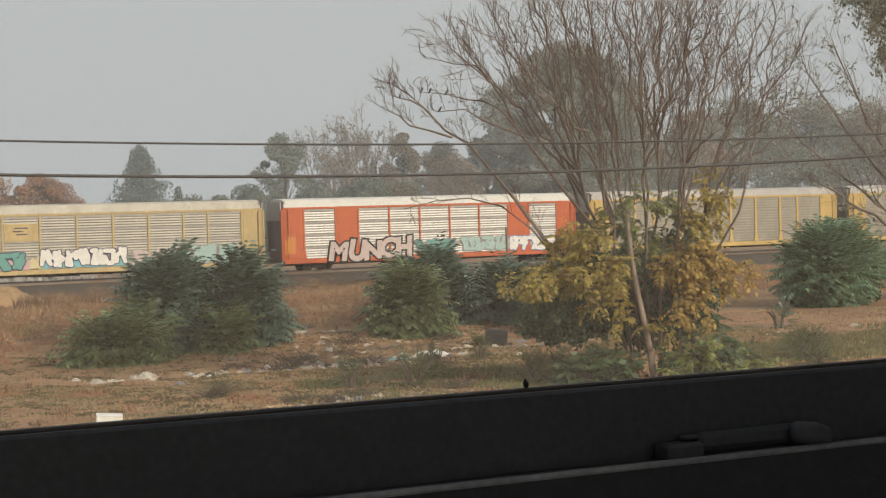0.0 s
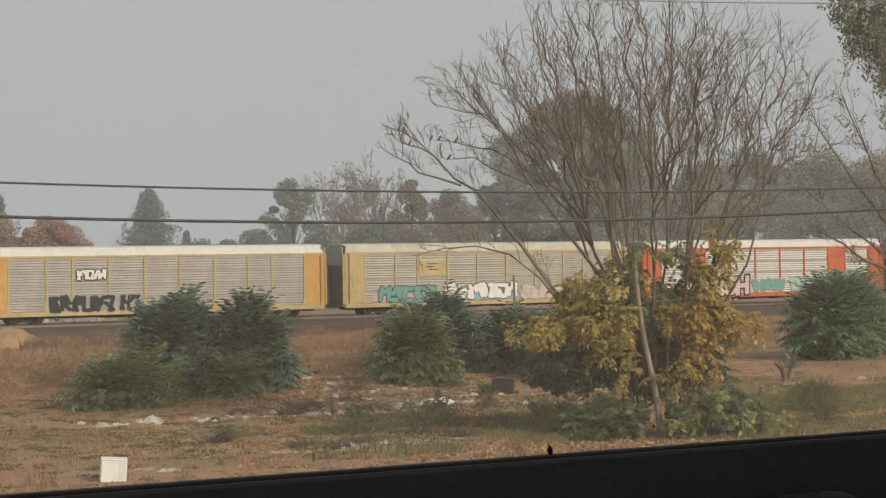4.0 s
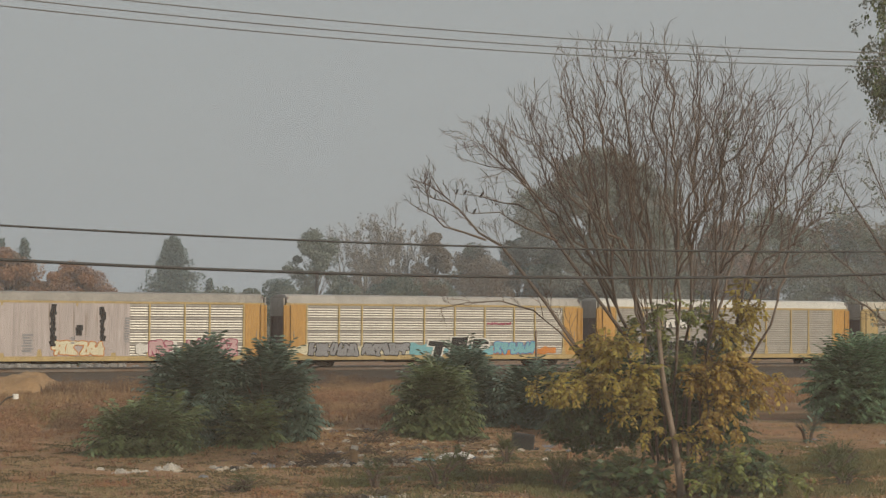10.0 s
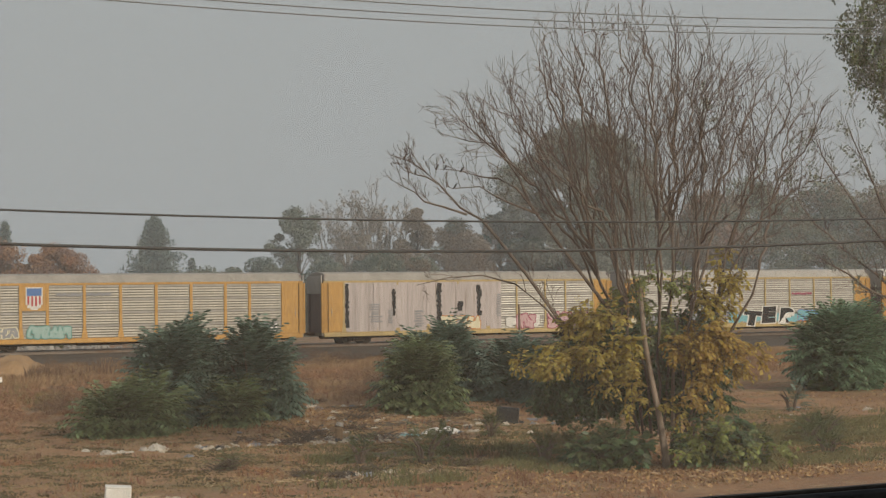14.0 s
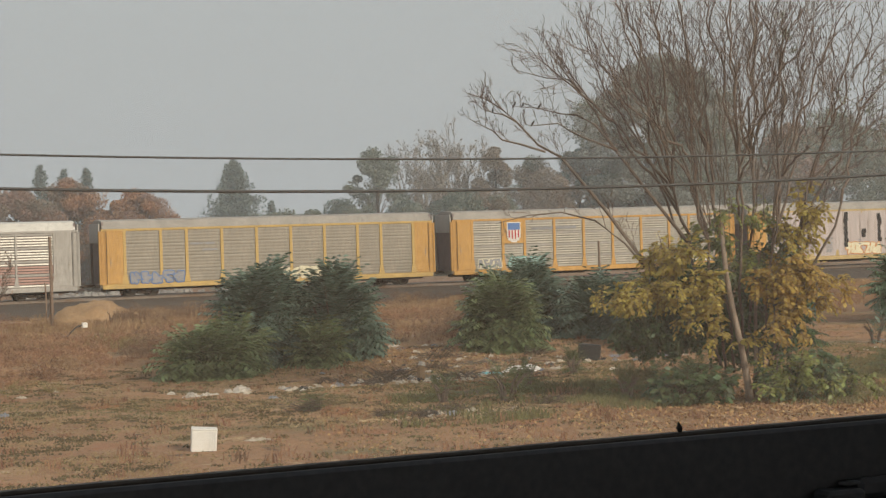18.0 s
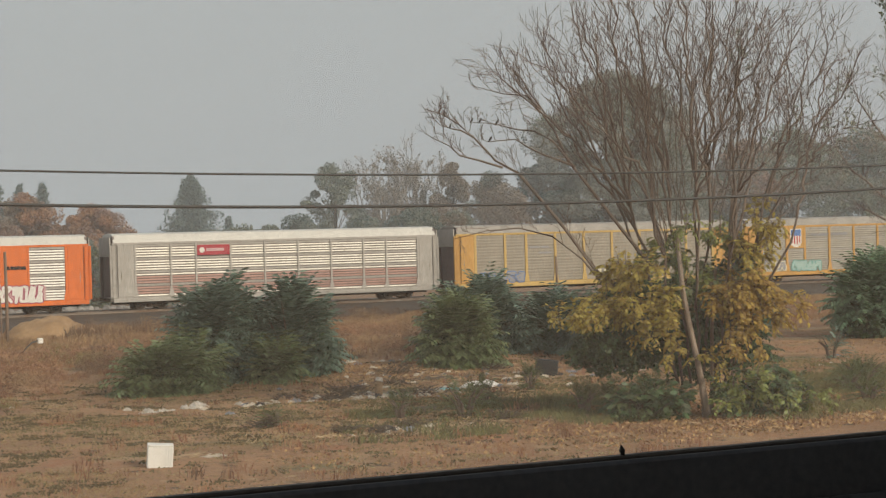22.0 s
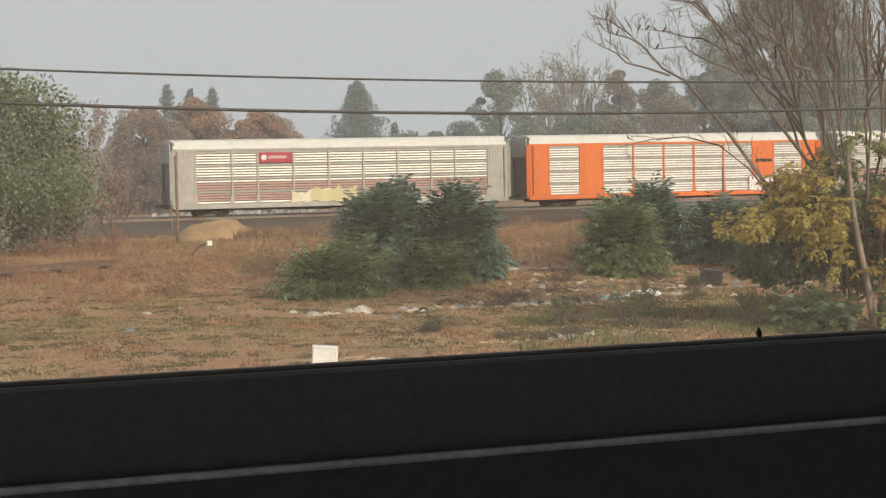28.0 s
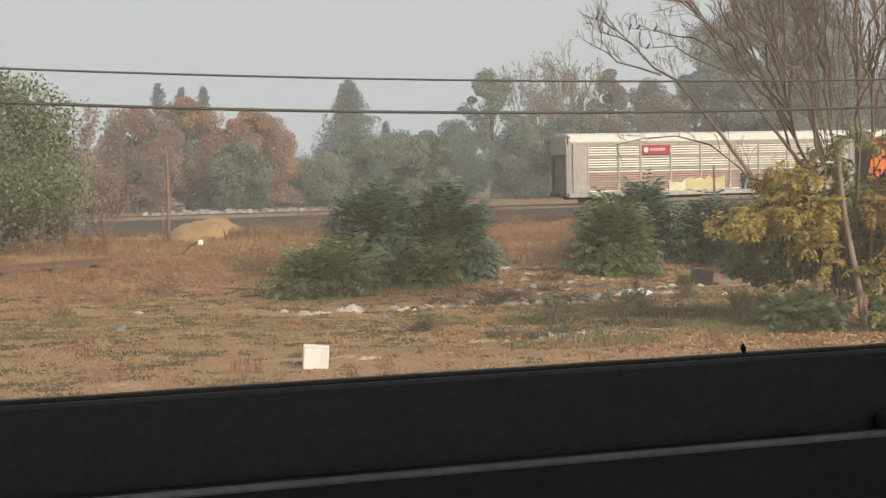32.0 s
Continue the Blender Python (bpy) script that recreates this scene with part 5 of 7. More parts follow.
shrub((44.4, 55.9), 1.7, 1.2, 1.25, 40, 40, M_DLEAF, "small dark sapling with few leaves", 0.16, 0.6, core=False)


def broad_tree(at, w, h, n, seed, materials, label, base=0.05, size=0.36, lumps=40, gaps=0.55, name="tree", lump=(0.13, 0.22), width=0.92, flat=2.4):
    """A broad crown of separate leaf clumps carried on limbs."""
    rng = np.random.RandomState(seed)
    t = thing(name, label, "tree", "background trees", at=pose(*at))
    wood = MB()
    wood.tube([(0, 0, -0.3), (0.1, 0, h * 0.25), (0.0, 0.1, h * 0.55), (0.1, 0, h * 0.8)], [0.025 * h, 0.02 * h, 0.013 * h, 0.006 * h], 7)
    crowns = [MB() for _ in materials]
    fine = 0.7 if at[1] > 140 else 1.0
    size, per = size * fine, int(1.5 * n / lumps / fine ** 2)
    for i in range(lumps):
        a, v = rng.uniform(0, 6.283), base + (0.93 - base) * ((i + rng.rand()) / lumps)
        prof = (max(0.02, 1 - abs(2 * (v - 0.42)) ** flat)) ** 0.5
        r = prof * w * 0.5 * width * rng.uniform(0.25, 0.9) ** 0.7
        c0 = np.array((math.cos(a) * r, math.sin(a) * r, v * h))
        rr = w * rng.uniform(*lump)
        wood.tube([(0, 0, max(0.5, c0[2] - r * 0.9 - 0.5)), tuple(c0 * (0.5, 0.5, 1) - (0, 0, r * 0.25)), tuple(c0)], [0.0045 * h, 0.0026 * h, 0.001 * h], 4, cap=False)
        k = rng.randint(len(materials))
        leaves(crowns[k], cloud(rng, per, c0, (rr, rr, rr * 0.75), gaps), size, rng, aspect=0.75)
    part("trunk", wood, M_BARK, t)
    for mb, m in zip(crowns, materials):
        if mb.v:
            part("crown", mb, m, t)
    return t


def conifer(at, w, h, seed, label, n=4200, size=0.5, shape=0.62):
    rng = np.random.RandomState(seed)
    t = thing("conifer", label, "tree", "background conifers", at=pose(*at))
    wood = MB().tube([(0, 0, -0.3), (0, 0, h * 0.5), (0.05, 0, h * 0.97)], [0.022 * h, 0.014 * h, 0.003 * h], 7)
    cr = MB()
    m = 110
    for i in range(m):
        v = (i + rng.rand()) / m
        z = h * (0.04 + 0.95 * v)
        r = w * 0.5 * (1 - v) ** shape * rng.uniform(0.6, 1.0) + 0.15
        a = rng.uniform(0, 6.283)
        e = np.array((math.cos(a) * r, math.sin(a) * r, z - 0.1 * r))
        wood.tube([(0, 0, z), tuple(e)], [0.05, 0.015], 4, cap=False)
        for f in (0.3, 0.65, 0.95):
            leaves(cr, cloud(rng, n // (3 * m), (e[0] * f, e[1] * f, z - 0.1 * r * f), (0.3 + r * 0.33, 0.3 + r * 0.33, 0.35 + 0.03 * h), 0.1), size, rng, aspect=0.5)
    part("trunk", wood, M_BARK, t)
    part("needles", cr, M_PINE, t)


def thin_tree(at, w, h, seed, label, leaf=None, n=500, least=0.02, stems=6, size=0.28, group="bare background trees"):
    rng = np.random.RandomState(seed)
    t = thing("bare_tree", label, "tree", group, at=pose(*at))
    wood, tw = MB(), MB()
    tips = []
    for k in range(stems):
        a = rng.uniform(0, 6.283)
        tips += branch(wood, tw, (0.1 * math.cos(a), 0.1 * math.sin(a), h * 0.12), (math.cos(a) * w / h * 0.55, math.sin(a) * w / h * 0.55, 1), h * rng.uniform(0.72, 0.9), 0.012 * h, 0, rng, 0.15, 0.5, 2, 0.07, least)
    wood.tube([(0, 0, -0.2), (0, 0, h * 0.15)], [0.02 * h, 0.018 * h], 7)
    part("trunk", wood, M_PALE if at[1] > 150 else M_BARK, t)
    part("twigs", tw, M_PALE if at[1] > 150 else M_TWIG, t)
    if leaf:
        mb = MB()
        pos = np.array([tips[i] for i in rng.randint(len(tips), size=n)]) + rng.normal(0, 0.25, (n, 3))
        leaves(mb, pos, size, rng, aspect=0.7)
        part("leaves", mb, leaf, t)


# behind the track
AUT = "tree with brown-red autumn leaves behind the railway"
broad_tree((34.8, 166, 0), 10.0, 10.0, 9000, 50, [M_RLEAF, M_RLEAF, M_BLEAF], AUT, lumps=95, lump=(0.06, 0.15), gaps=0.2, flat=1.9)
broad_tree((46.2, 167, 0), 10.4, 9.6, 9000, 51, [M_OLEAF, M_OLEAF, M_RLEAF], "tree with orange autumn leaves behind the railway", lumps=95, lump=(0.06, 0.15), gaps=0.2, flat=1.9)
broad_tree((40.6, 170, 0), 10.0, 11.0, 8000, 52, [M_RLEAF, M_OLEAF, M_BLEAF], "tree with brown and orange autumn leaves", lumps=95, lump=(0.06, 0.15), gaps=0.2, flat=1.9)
broad_tree((43.5, 161, 0), 6.0, 6.2, 4000, 64, [M_LLEAF, M_FLEAF], "rounded olive-green bush behind the railway", base=0.0)
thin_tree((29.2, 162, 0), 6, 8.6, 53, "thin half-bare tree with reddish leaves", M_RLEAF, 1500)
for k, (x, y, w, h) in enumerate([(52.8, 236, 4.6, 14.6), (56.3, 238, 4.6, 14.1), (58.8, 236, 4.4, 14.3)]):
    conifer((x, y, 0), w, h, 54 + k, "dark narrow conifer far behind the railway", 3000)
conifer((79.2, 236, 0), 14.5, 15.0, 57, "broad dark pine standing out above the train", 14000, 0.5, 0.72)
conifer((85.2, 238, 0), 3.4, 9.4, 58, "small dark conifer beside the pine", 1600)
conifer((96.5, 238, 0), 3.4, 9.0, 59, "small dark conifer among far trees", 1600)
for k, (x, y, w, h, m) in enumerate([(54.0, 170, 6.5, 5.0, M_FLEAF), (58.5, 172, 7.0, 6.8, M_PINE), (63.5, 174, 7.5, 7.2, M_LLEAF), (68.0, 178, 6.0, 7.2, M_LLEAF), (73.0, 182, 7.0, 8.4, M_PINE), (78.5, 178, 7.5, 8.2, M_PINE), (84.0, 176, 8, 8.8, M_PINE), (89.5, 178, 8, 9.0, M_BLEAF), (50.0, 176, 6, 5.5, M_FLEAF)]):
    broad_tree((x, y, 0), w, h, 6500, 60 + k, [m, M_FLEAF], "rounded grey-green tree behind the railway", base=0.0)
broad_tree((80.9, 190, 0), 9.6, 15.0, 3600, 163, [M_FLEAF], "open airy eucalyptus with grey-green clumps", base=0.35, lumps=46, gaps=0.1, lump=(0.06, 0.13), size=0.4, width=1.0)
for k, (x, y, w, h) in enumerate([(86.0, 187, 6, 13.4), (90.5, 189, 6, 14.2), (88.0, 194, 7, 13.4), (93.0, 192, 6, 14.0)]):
    thin_tree((x, y, 0), w, h, 70 + k, "bare tree behind the train, its bark paled for haze", M_BLEAF, 900, 0.03)
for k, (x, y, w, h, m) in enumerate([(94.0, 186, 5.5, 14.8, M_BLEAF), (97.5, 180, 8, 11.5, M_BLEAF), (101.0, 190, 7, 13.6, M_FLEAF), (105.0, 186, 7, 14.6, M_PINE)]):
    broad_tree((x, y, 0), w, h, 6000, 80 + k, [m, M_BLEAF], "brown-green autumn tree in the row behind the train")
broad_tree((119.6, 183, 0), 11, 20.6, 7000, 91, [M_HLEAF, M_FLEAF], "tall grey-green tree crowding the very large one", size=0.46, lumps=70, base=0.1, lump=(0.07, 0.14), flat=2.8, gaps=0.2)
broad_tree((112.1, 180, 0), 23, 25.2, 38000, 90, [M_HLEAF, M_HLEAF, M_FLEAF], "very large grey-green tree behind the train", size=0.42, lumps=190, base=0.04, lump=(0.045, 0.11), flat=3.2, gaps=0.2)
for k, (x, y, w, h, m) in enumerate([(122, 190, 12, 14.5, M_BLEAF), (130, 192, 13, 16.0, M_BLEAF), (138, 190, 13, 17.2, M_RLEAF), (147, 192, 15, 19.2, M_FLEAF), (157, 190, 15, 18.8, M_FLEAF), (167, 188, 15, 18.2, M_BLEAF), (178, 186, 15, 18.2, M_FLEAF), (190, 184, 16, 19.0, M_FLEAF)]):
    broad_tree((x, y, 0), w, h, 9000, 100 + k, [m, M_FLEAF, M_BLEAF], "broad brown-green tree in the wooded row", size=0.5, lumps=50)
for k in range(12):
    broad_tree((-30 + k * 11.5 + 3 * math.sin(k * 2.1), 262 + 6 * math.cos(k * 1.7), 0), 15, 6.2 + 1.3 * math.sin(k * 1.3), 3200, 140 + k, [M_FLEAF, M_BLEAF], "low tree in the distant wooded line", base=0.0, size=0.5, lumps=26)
# before the track
broad_tree((12.6, 97.5, 0), 11.4, 9.3, 22000, 120, [M_LLEAF, M_GLEAF, M_FLEAF], "full green tree with pale tips beside the railway", base=0.03, size=0.2, lumps=90, flat=4.0, gaps=0.3)
broad_tree((5.5, 99, 0), 8.0, 9.4, 5000, 121, [M_GLEAF, M_DLEAF], "full green tree beside the railway", base=0.05, size=0.28)
thin_tree((19.3, 101, 0), 4.6, 3.8, 122, "leafless reddish-grey bush beside the railway", M_RLEAF, 1100, 0.012, 9, 0.13)
thin_tree((16.8, 99, 0), 3.0, 2.2, 125, "low reddish bush beside the railway", M_RLEAF, 1300, 0.012, 9, 0.13)


def leaning_tree(at, label, seed):
    """Half-bare tree whose long limbs lean over the bushes, with few leaf clusters on them."""
    rng = np.random.RandomState(seed)
    t = thing("bare_tree", label, "tree", "bare background trees", at=pose(*at))
    wood, twigs, lf = MB(), MB(), MB()
    wood.tube([(0, 0, -0.3), (-0.1, 0, 1.0), (-0.2, 0.1, 2.2)], [0.26, 0.2, 0.17], 9)
    for side, depth, h in ((-9.6, 0.5, 9.6), (-8.8, -1.2, 6.6), (-8.2, 1.4, 12.4), (-7.0, -0.6, 13.2), (-6.0, 1.8, 12.0), (-5.2, -1.8, 13.6), (-4.0, 0.6, 12.6), (-2.4, 1.2, 13.0), (-0.5, -1.0, 13.4), (1.5, 0.8, 12.0), (3.5, -0.5, 10.5)):
        s, e = Vector((-0.15, 0.05, rng.uniform(1.4, 2.2))), RGT * side + DEP * depth + Vector((0, 0, h))
        mid = s.lerp(e, 0.5) + RGT * side * 0.13 - Vector((0, 0, 0.1 * h))
        pts = [s * (1 - u) ** 2 + mid * 2 * u * (1 - u) + e * u * u + Vector(rng.normal(0, 0.07, 3)) * min(1, 3 * u) for u in [i / 12 for i in range(13)]]
        rs = [0.10 * (1 - i / 12) ** 0.8 + 0.018 for i in range(13)]
        wood.tube(pts, rs, 6, cap=False)
        for i in range(4, 13):
            d = (pts[i] - pts[i - 1]).normalized()
            for _ in range(2):
                q = d.orthogonal().normalized()
                q.rotate(Matrix.Rotation(rng.uniform(0, 6.283), 3, d))
                tip = d * 0.9 + q * rng.uniform(0.4, 0.9) + Vector((0, 0, 0.1))
                sprig(wood, twigs, pts[i], tip, rng.uniform(0.9, 2.2), max(0.014, rs[i] * 0.4), 1, rng)
                if rng.rand() < 0.9:
                    leaves(lf, cloud(rng, 16, pts[i] + tip * rng.uniform(0.3, 1.3), (0.28, 0.28, 0.32), 0.1), 0.16, rng, droop=0.8, aspect=0.6)
    part("trunk", wood, M_BARK, t, smooth=True)
    part("twigs", twigs, M_TWIG, t)
    part("leaves", lf, M_FLEAF, t, "few grey-green leaves")


leaning_tree((65.2, 66.6, 0), "half-bare tree leaning over green bushes with few leaves", 123)


def hanging_tree(at, label, seed):
    """Tall tree, the under side of its crown hung with separate leaf clusters on drooping twigs."""
    rng = np.random.RandomState(seed)
    t = thing("tree", label, "tree", "background trees", at=pose(*at))
    wood, a, b = MB(), MB(), MB()
    wood.tube([(0, 0, -0.3), (0.1, 0, 6), (0, 0.1, 13), (0.1, 0, 22)], [0.45, 0.36, 0.26, 0.08], 9)
    for k in range(230):
        u = rng.normal(size=3)
        u /= np.linalg.norm(u)
        u *= rng.uniform(0.5, 1.0) ** 0.5
        c0 = np.array((u[0] * 11.3, u[1] * 6.0, 20.0 + u[2] * 8.0))
        wood.tube([(0, 0, max(6.0, c0[2] - 4)), tuple(c0 * (0.6, 0.6, 1) + (0, 0, 1.0)), tuple(c0)], [0.09, 0.05, 0.012], 4, cap=False)
        for _ in range(5):
            e = c0 + rng.normal(0, 0.75, 3)
            leaves(a if rng.rand() < 0.5 else b, cloud(rng, 28, e, (0.34, 0.34, 0.55), 0.1), 0.22, rng, droop=1.0, aspect=0.6)
    for k in range(46):
        z = rng.uniform(12.6, 19.5)
        c0 = np.array(RGT * (-6.0 - 0.52 * (z - 12.6) + rng.uniform(-0.7, 0.9)) + DEP * rng.uniform(-2, 2)) + (0, 0, z)
        wood.tube([tuple(c0 * (0.55, 0.55, 1) + (0, 0, 3.0)), tuple(c0 * (0.85, 0.85, 1) + (0, 0, 1.6)), tuple(c0)], [0.06, 0.04, 0.012], 4, cap=False)
        for _ in range(5):
            leaves(a if rng.rand() < 0.5 else b, cloud(rng, 24, c0 + rng.normal(0, 0.5, 3), (0.3, 0.3, 0.5), 0.1), 0.2, rng, droop=1.0, aspect=0.6)
    part("trunk", wood, M_BARK, t)
    part("crown", a, M_FLEAF, t)
    part("crown", b, M_GLEAF, t)


hanging_tree((73.7, 72.3, 0), "tall tree with grey-green hanging leaf clusters", 124)

# ---- ground cover ----
def tufts(name, label, category, zone, count, height, width, material, seed, blades=7, lean=0.35, spread=0.12):
    """Clumps of grass or weed blades, scattered where zone(x, y) lets them stand."""
    rng = np.random.RandomState(seed)
    mb, done, tries = MB(), 0, 0
    while done < count and tries < count * 12:
        tries += 1
        y = zone[1] + (zone[2] - zone[1]) * rng.rand() ** 1.0
        x = y * rng.uniform(zone[3], zone[4])
        p = zone[0](x, y)
        if rng.rand() > p:
            continue
        done += 1
        h = height * rng.uniform(0.5, 1.2)
        gz = ground_height(x, y) - 0.02
        for _ in range(blades):
            a = rng.uniform(0, 6.283)
            bx, by = x + rng.normal(0, spread), y + rng.normal(0, spread)
            l = rng.uniform(0.1, 1.0) * lean * h
            w = width * rng.uniform(0.6, 1.3)
            ca, sa = math.cos(a), math.sin(a)
            tx, ty = bx + ca * l, by + sa * l
            n = len(mb.v)
            mx, my, mz = bx + ca * l * 0.35, by + sa * l * 0.35, gz + h * 0.6
            c2, s2 = 0.87 * w, -0.49 * w
            mb.v += [(bx - c2, by - s2, gz), (bx + c2, by + s2, gz), (mx + c2 * 0.7, my + s2 * 0.7, mz), (mx - c2 * 0.7, my - s2 * 0.7, mz), (tx, ty, gz + h * rng.uniform(0.8, 1.05))]
            mb.f += [(n, n + 1, n + 2, n + 3), (n + 3, n + 2, n + 4)]
    tagged(part(name, mb, material), label, category, kind="stuff")


def nz(x, y, s, k=0):
    return noise.noise(Vector((x * s, y * s, k)))


M_DRY = mat("dry_tan_weeds", (0.36, 0.237, 0.14), (0.25, 0.16, 0.095), 0.4, 0.9, rnd=0.3, spots=[((0.19, 0.115, 0.07), 0.37, 0.56)])
M_RED = mat("dry_red_brown_weeds", (0.325, 0.178, 0.108), (0.20, 0.108, 0.067), 0.4, 0.9, rnd=0.3, spots=[((0.12, 0.07, 0.045), 0.5, 0.57)])
M_GRASS = mat("dull_green_grass", (0.13, 0.125, 0.06), (0.18, 0.15, 0.075), 0.5, 0.9, rnd=0.3)
M_STRAW = mat("short_straw_grass", (0.335, 0.232, 0.118), (0.215, 0.138, 0.069), 0.55, 0.9, rnd=0.35)
M_FALL = mat("fallen_leaves", (0.40, 0.245, 0.13), (0.28, 0.165, 0.085), 0.8, 0.85, rnd=0.4)


M_PALEST = mat("pale_straw", (0.35, 0.265, 0.15), (0.26, 0.20, 0.11), 0.6, 0.9, rnd=0.3)
# tussock colour, darkened in part to imitate shadows of the tufts
M_TUSS = mat("dull_dark_tussock", (0.13, 0.108, 0.055), (0.09, 0.07, 0.04), 0.5, 0.9, rnd=0.3)
M_REDB = mat("pinkish_red_bush", (0.26, 0.12, 0.095), (0.19, 0.105, 0.075), 0.5, 0.9, rnd=0.3)
M_OCHREW = mat("reddish_creeper", (0.34, 0.15, 0.08), (0.25, 0.12, 0.07), 0.6, 0.9, rnd=0.3)


def band(y, a, b, soft):
    return max(0.0, min(1.0, (y - a) / soft, (b - y) / soft))


def bare(x, y):
    """Little grows on the trampled strip nearest the window and on the bank between the shrubs."""
    return 0.2 if (y < 41.5 + 1.2 * nz(x, y, 0.3, 40) and x > 11) or (abs(x - 27.5) < 3.5 and abs(y - 60.5) < 4) else 1.0


def left_of(x, y):
    return 1.0 if x < 0.36 * y + 3 else 0.0


tufts("tall_weeds", "tall dry tan weeds along the railway", "weeds", (lambda x, y: band(y, 90, 112, 4) * (0.05 + 1.5 * nz(x, y, 0.12)), 90, 112, 0.12, 0.92), 2000, 0.5, 0.022, M_DRY, 1, 9, 0.6, 0.22)
tufts("red_weeds", "reddish-brown dry weeds on the waste ground", "weeds", (lambda x, y: (band(y, 69, 97, 6) * left_of(x, y) + 0.28 * band(y, 76, 108, 6)) * (0.15 + 1.6 * nz(x, y, 0.16, 4)), 69, 108, 0.10, 0.92), 4600, 0.30, 0.02, M_RED, 2, 10, 0.9, 0.26)
tufts("tan_weeds", "pale dry weeds among reddish ones", "weeds", (lambda x, y: band(y, 72, 112, 5) * (0.0 + 1.5 * nz(x, y, 0.2, 9)), 72, 112, 0.10, 0.92), 2600, 0.32, 0.02, M_DRY, 3, 9, 0.9, 0.25)
tufts("short_grass", "short dry straw-coloured grass", "grass", (lambda x, y: band(y, 30, 76, 3) * (0.45 + 1.3 * nz(x, y, 0.35, 2)) * (1.0 if x < 0.42 * y + 4 else 0.4) * bare(x, y), 30, 76, 0.10, 0.92), 11500, 0.055, 0.016, M_STRAW, 4, 5, 1.1, 0.16)
tufts("green_grass", "dull green grass patches on the ground", "grass", (lambda x, y: (band(y, 44, 57, 4) + 0.22 * band(y, 34, 70, 5)) * (0.2 + 1.5 * nz(x, y, 0.25, 7)), 34, 70, 0.10, 0.92), 5500, 0.06, 0.018, M_GRASS, 5, 6, 0.9, 0.16)
tufts("dark_weeds", "small dark brown dead weeds", "weeds", (lambda x, y: 0.3 + nz(x, y, 0.5, 5), 34, 72, 0.10, 0.7), 260, 0.26, 0.014, M_RED, 6, 12, 0.8, 0.14)


def weed_bank(name, label, mounds, material, seed, dense=60, width=0.2):
    """Rounded tangles of fine dead stems: each is (x, y, half length, half depth, height)."""
    rng = np.random.RandomState(seed)
    mb = MB()
    for cx, cy, rx, ry, h in mounds:
        k = max(3, int(rx * ry * 3.4))
        for _ in range(k):
            a, r = rng.uniform(0, 6.283), rng.rand() ** 0.5
            x, y = cx + math.cos(a) * r * rx * 0.85, cy + math.sin(a) * r * ry * 0.85
            top = 1.25 * h * (1 - r ** 2.2) * rng.uniform(0.6, 1.05) + 0.1
            w = rng.uniform(0.45, 0.8) * min(1.0, 0.5 + top)
            pts = cloud(rng, int(dense * 2.6), (x, y, ground_height(x, y) + top * 0.45), (w, w, top * 0.58), 0.35)
            pts = pts[pts[:, 2] > -0.05]
            leaves(mb, pts, width, rng, -0.35, 0.13)
    tagged(part(name, mb, material), label, "weeds", kind="stuff")


M_PINKW = mat("pinkish_brown_dead_stems", (0.375, 0.213, 0.132), (0.255, 0.142, 0.088), 0.4, 0.9, rnd=0.3, spots=[((0.14, 0.085, 0.055), 0.5, 0.57)])
M_OLIVEG = mat("olive_green_weeds", (0.16, 0.15, 0.068), (0.115, 0.11, 0.05), 0.6, 0.85, rnd=0.35)
M_OLIVEW = mat("olive_half_dry_weeds", (0.25, 0.20, 0.09), (0.17, 0.15, 0.07), 0.5, 0.9, rnd=0.3)
M_BROWNW = mat("grey_brown_dead_stems", (0.21, 0.137, 0.095), (0.15, 0.098, 0.068), 0.3, 0.9, rnd=0.3)
weed_bank("dead_weed_thicket", "brown thicket of tall fine dead stems", [(33.3, 73.6, 4.3, 2.0, 1.5), (36.6, 75.5, 2.6, 1.6, 1.4), (29.6, 75.0, 2.2, 1.5, 1.3), (44.5, 79, 4.5, 2.0, 1.0), (20.2, 71.5, 2.6, 1.6, 1.7), (24.2, 76.0, 2.4, 1.4, 1.0), (33, 111.5, 7, 1.3, 0.7), (48, 111, 8, 1.3, 0.8), (64, 111, 9, 1.3, 0.8), (20, 112, 5, 1.2, 0.8)], M_BROWNW, 71, 75)
weed_bank("red_weed_bank", "low banks of pinkish-brown dry weeds", [(10.2, 68, 2.8, 2.2, 0.75), (14.2, 72.0, 2.6, 1.8, 0.5), (17.2, 76.5, 3.0, 2.0, 0.85), (8.2, 79.5, 2.6, 1.6, 0.6), (13.0, 64.5, 1.7, 1.2, 0.55), (17.0, 69.3, 2.2, 1.5, 0.7), (20.5, 82, 3.4, 2.2, 0.8), (13.5, 81, 3.0, 1.6, 0.3), (26.0, 86, 3.6, 2.4, 0.7), (10.8, 60.5, 2.6, 1.5, 0.75), (14.6, 62.3, 2.2, 1.4, 0.8), (8.4, 57.4, 1.7, 1.1, 0.5), (33, 88, 4.5, 2.4, 0.7), (41, 92, 4.5, 2.4, 0.6)], M_PINKW, 72, 55)
weed_bank("olive_weed_bank", "dull olive clumps of half-dry weeds", [(12.4, 57.6, 1.1, 0.8, 0.55), (9.2, 54.0, 0.8, 0.6, 0.3), (7.0, 50.5, 0.9, 0.6, 0.35), (19.6, 78.0, 2.6, 1.4, 1.3), (11.6, 70.2, 1.3, 0.9, 0.6)], M_OLIVEW, 77, 55)
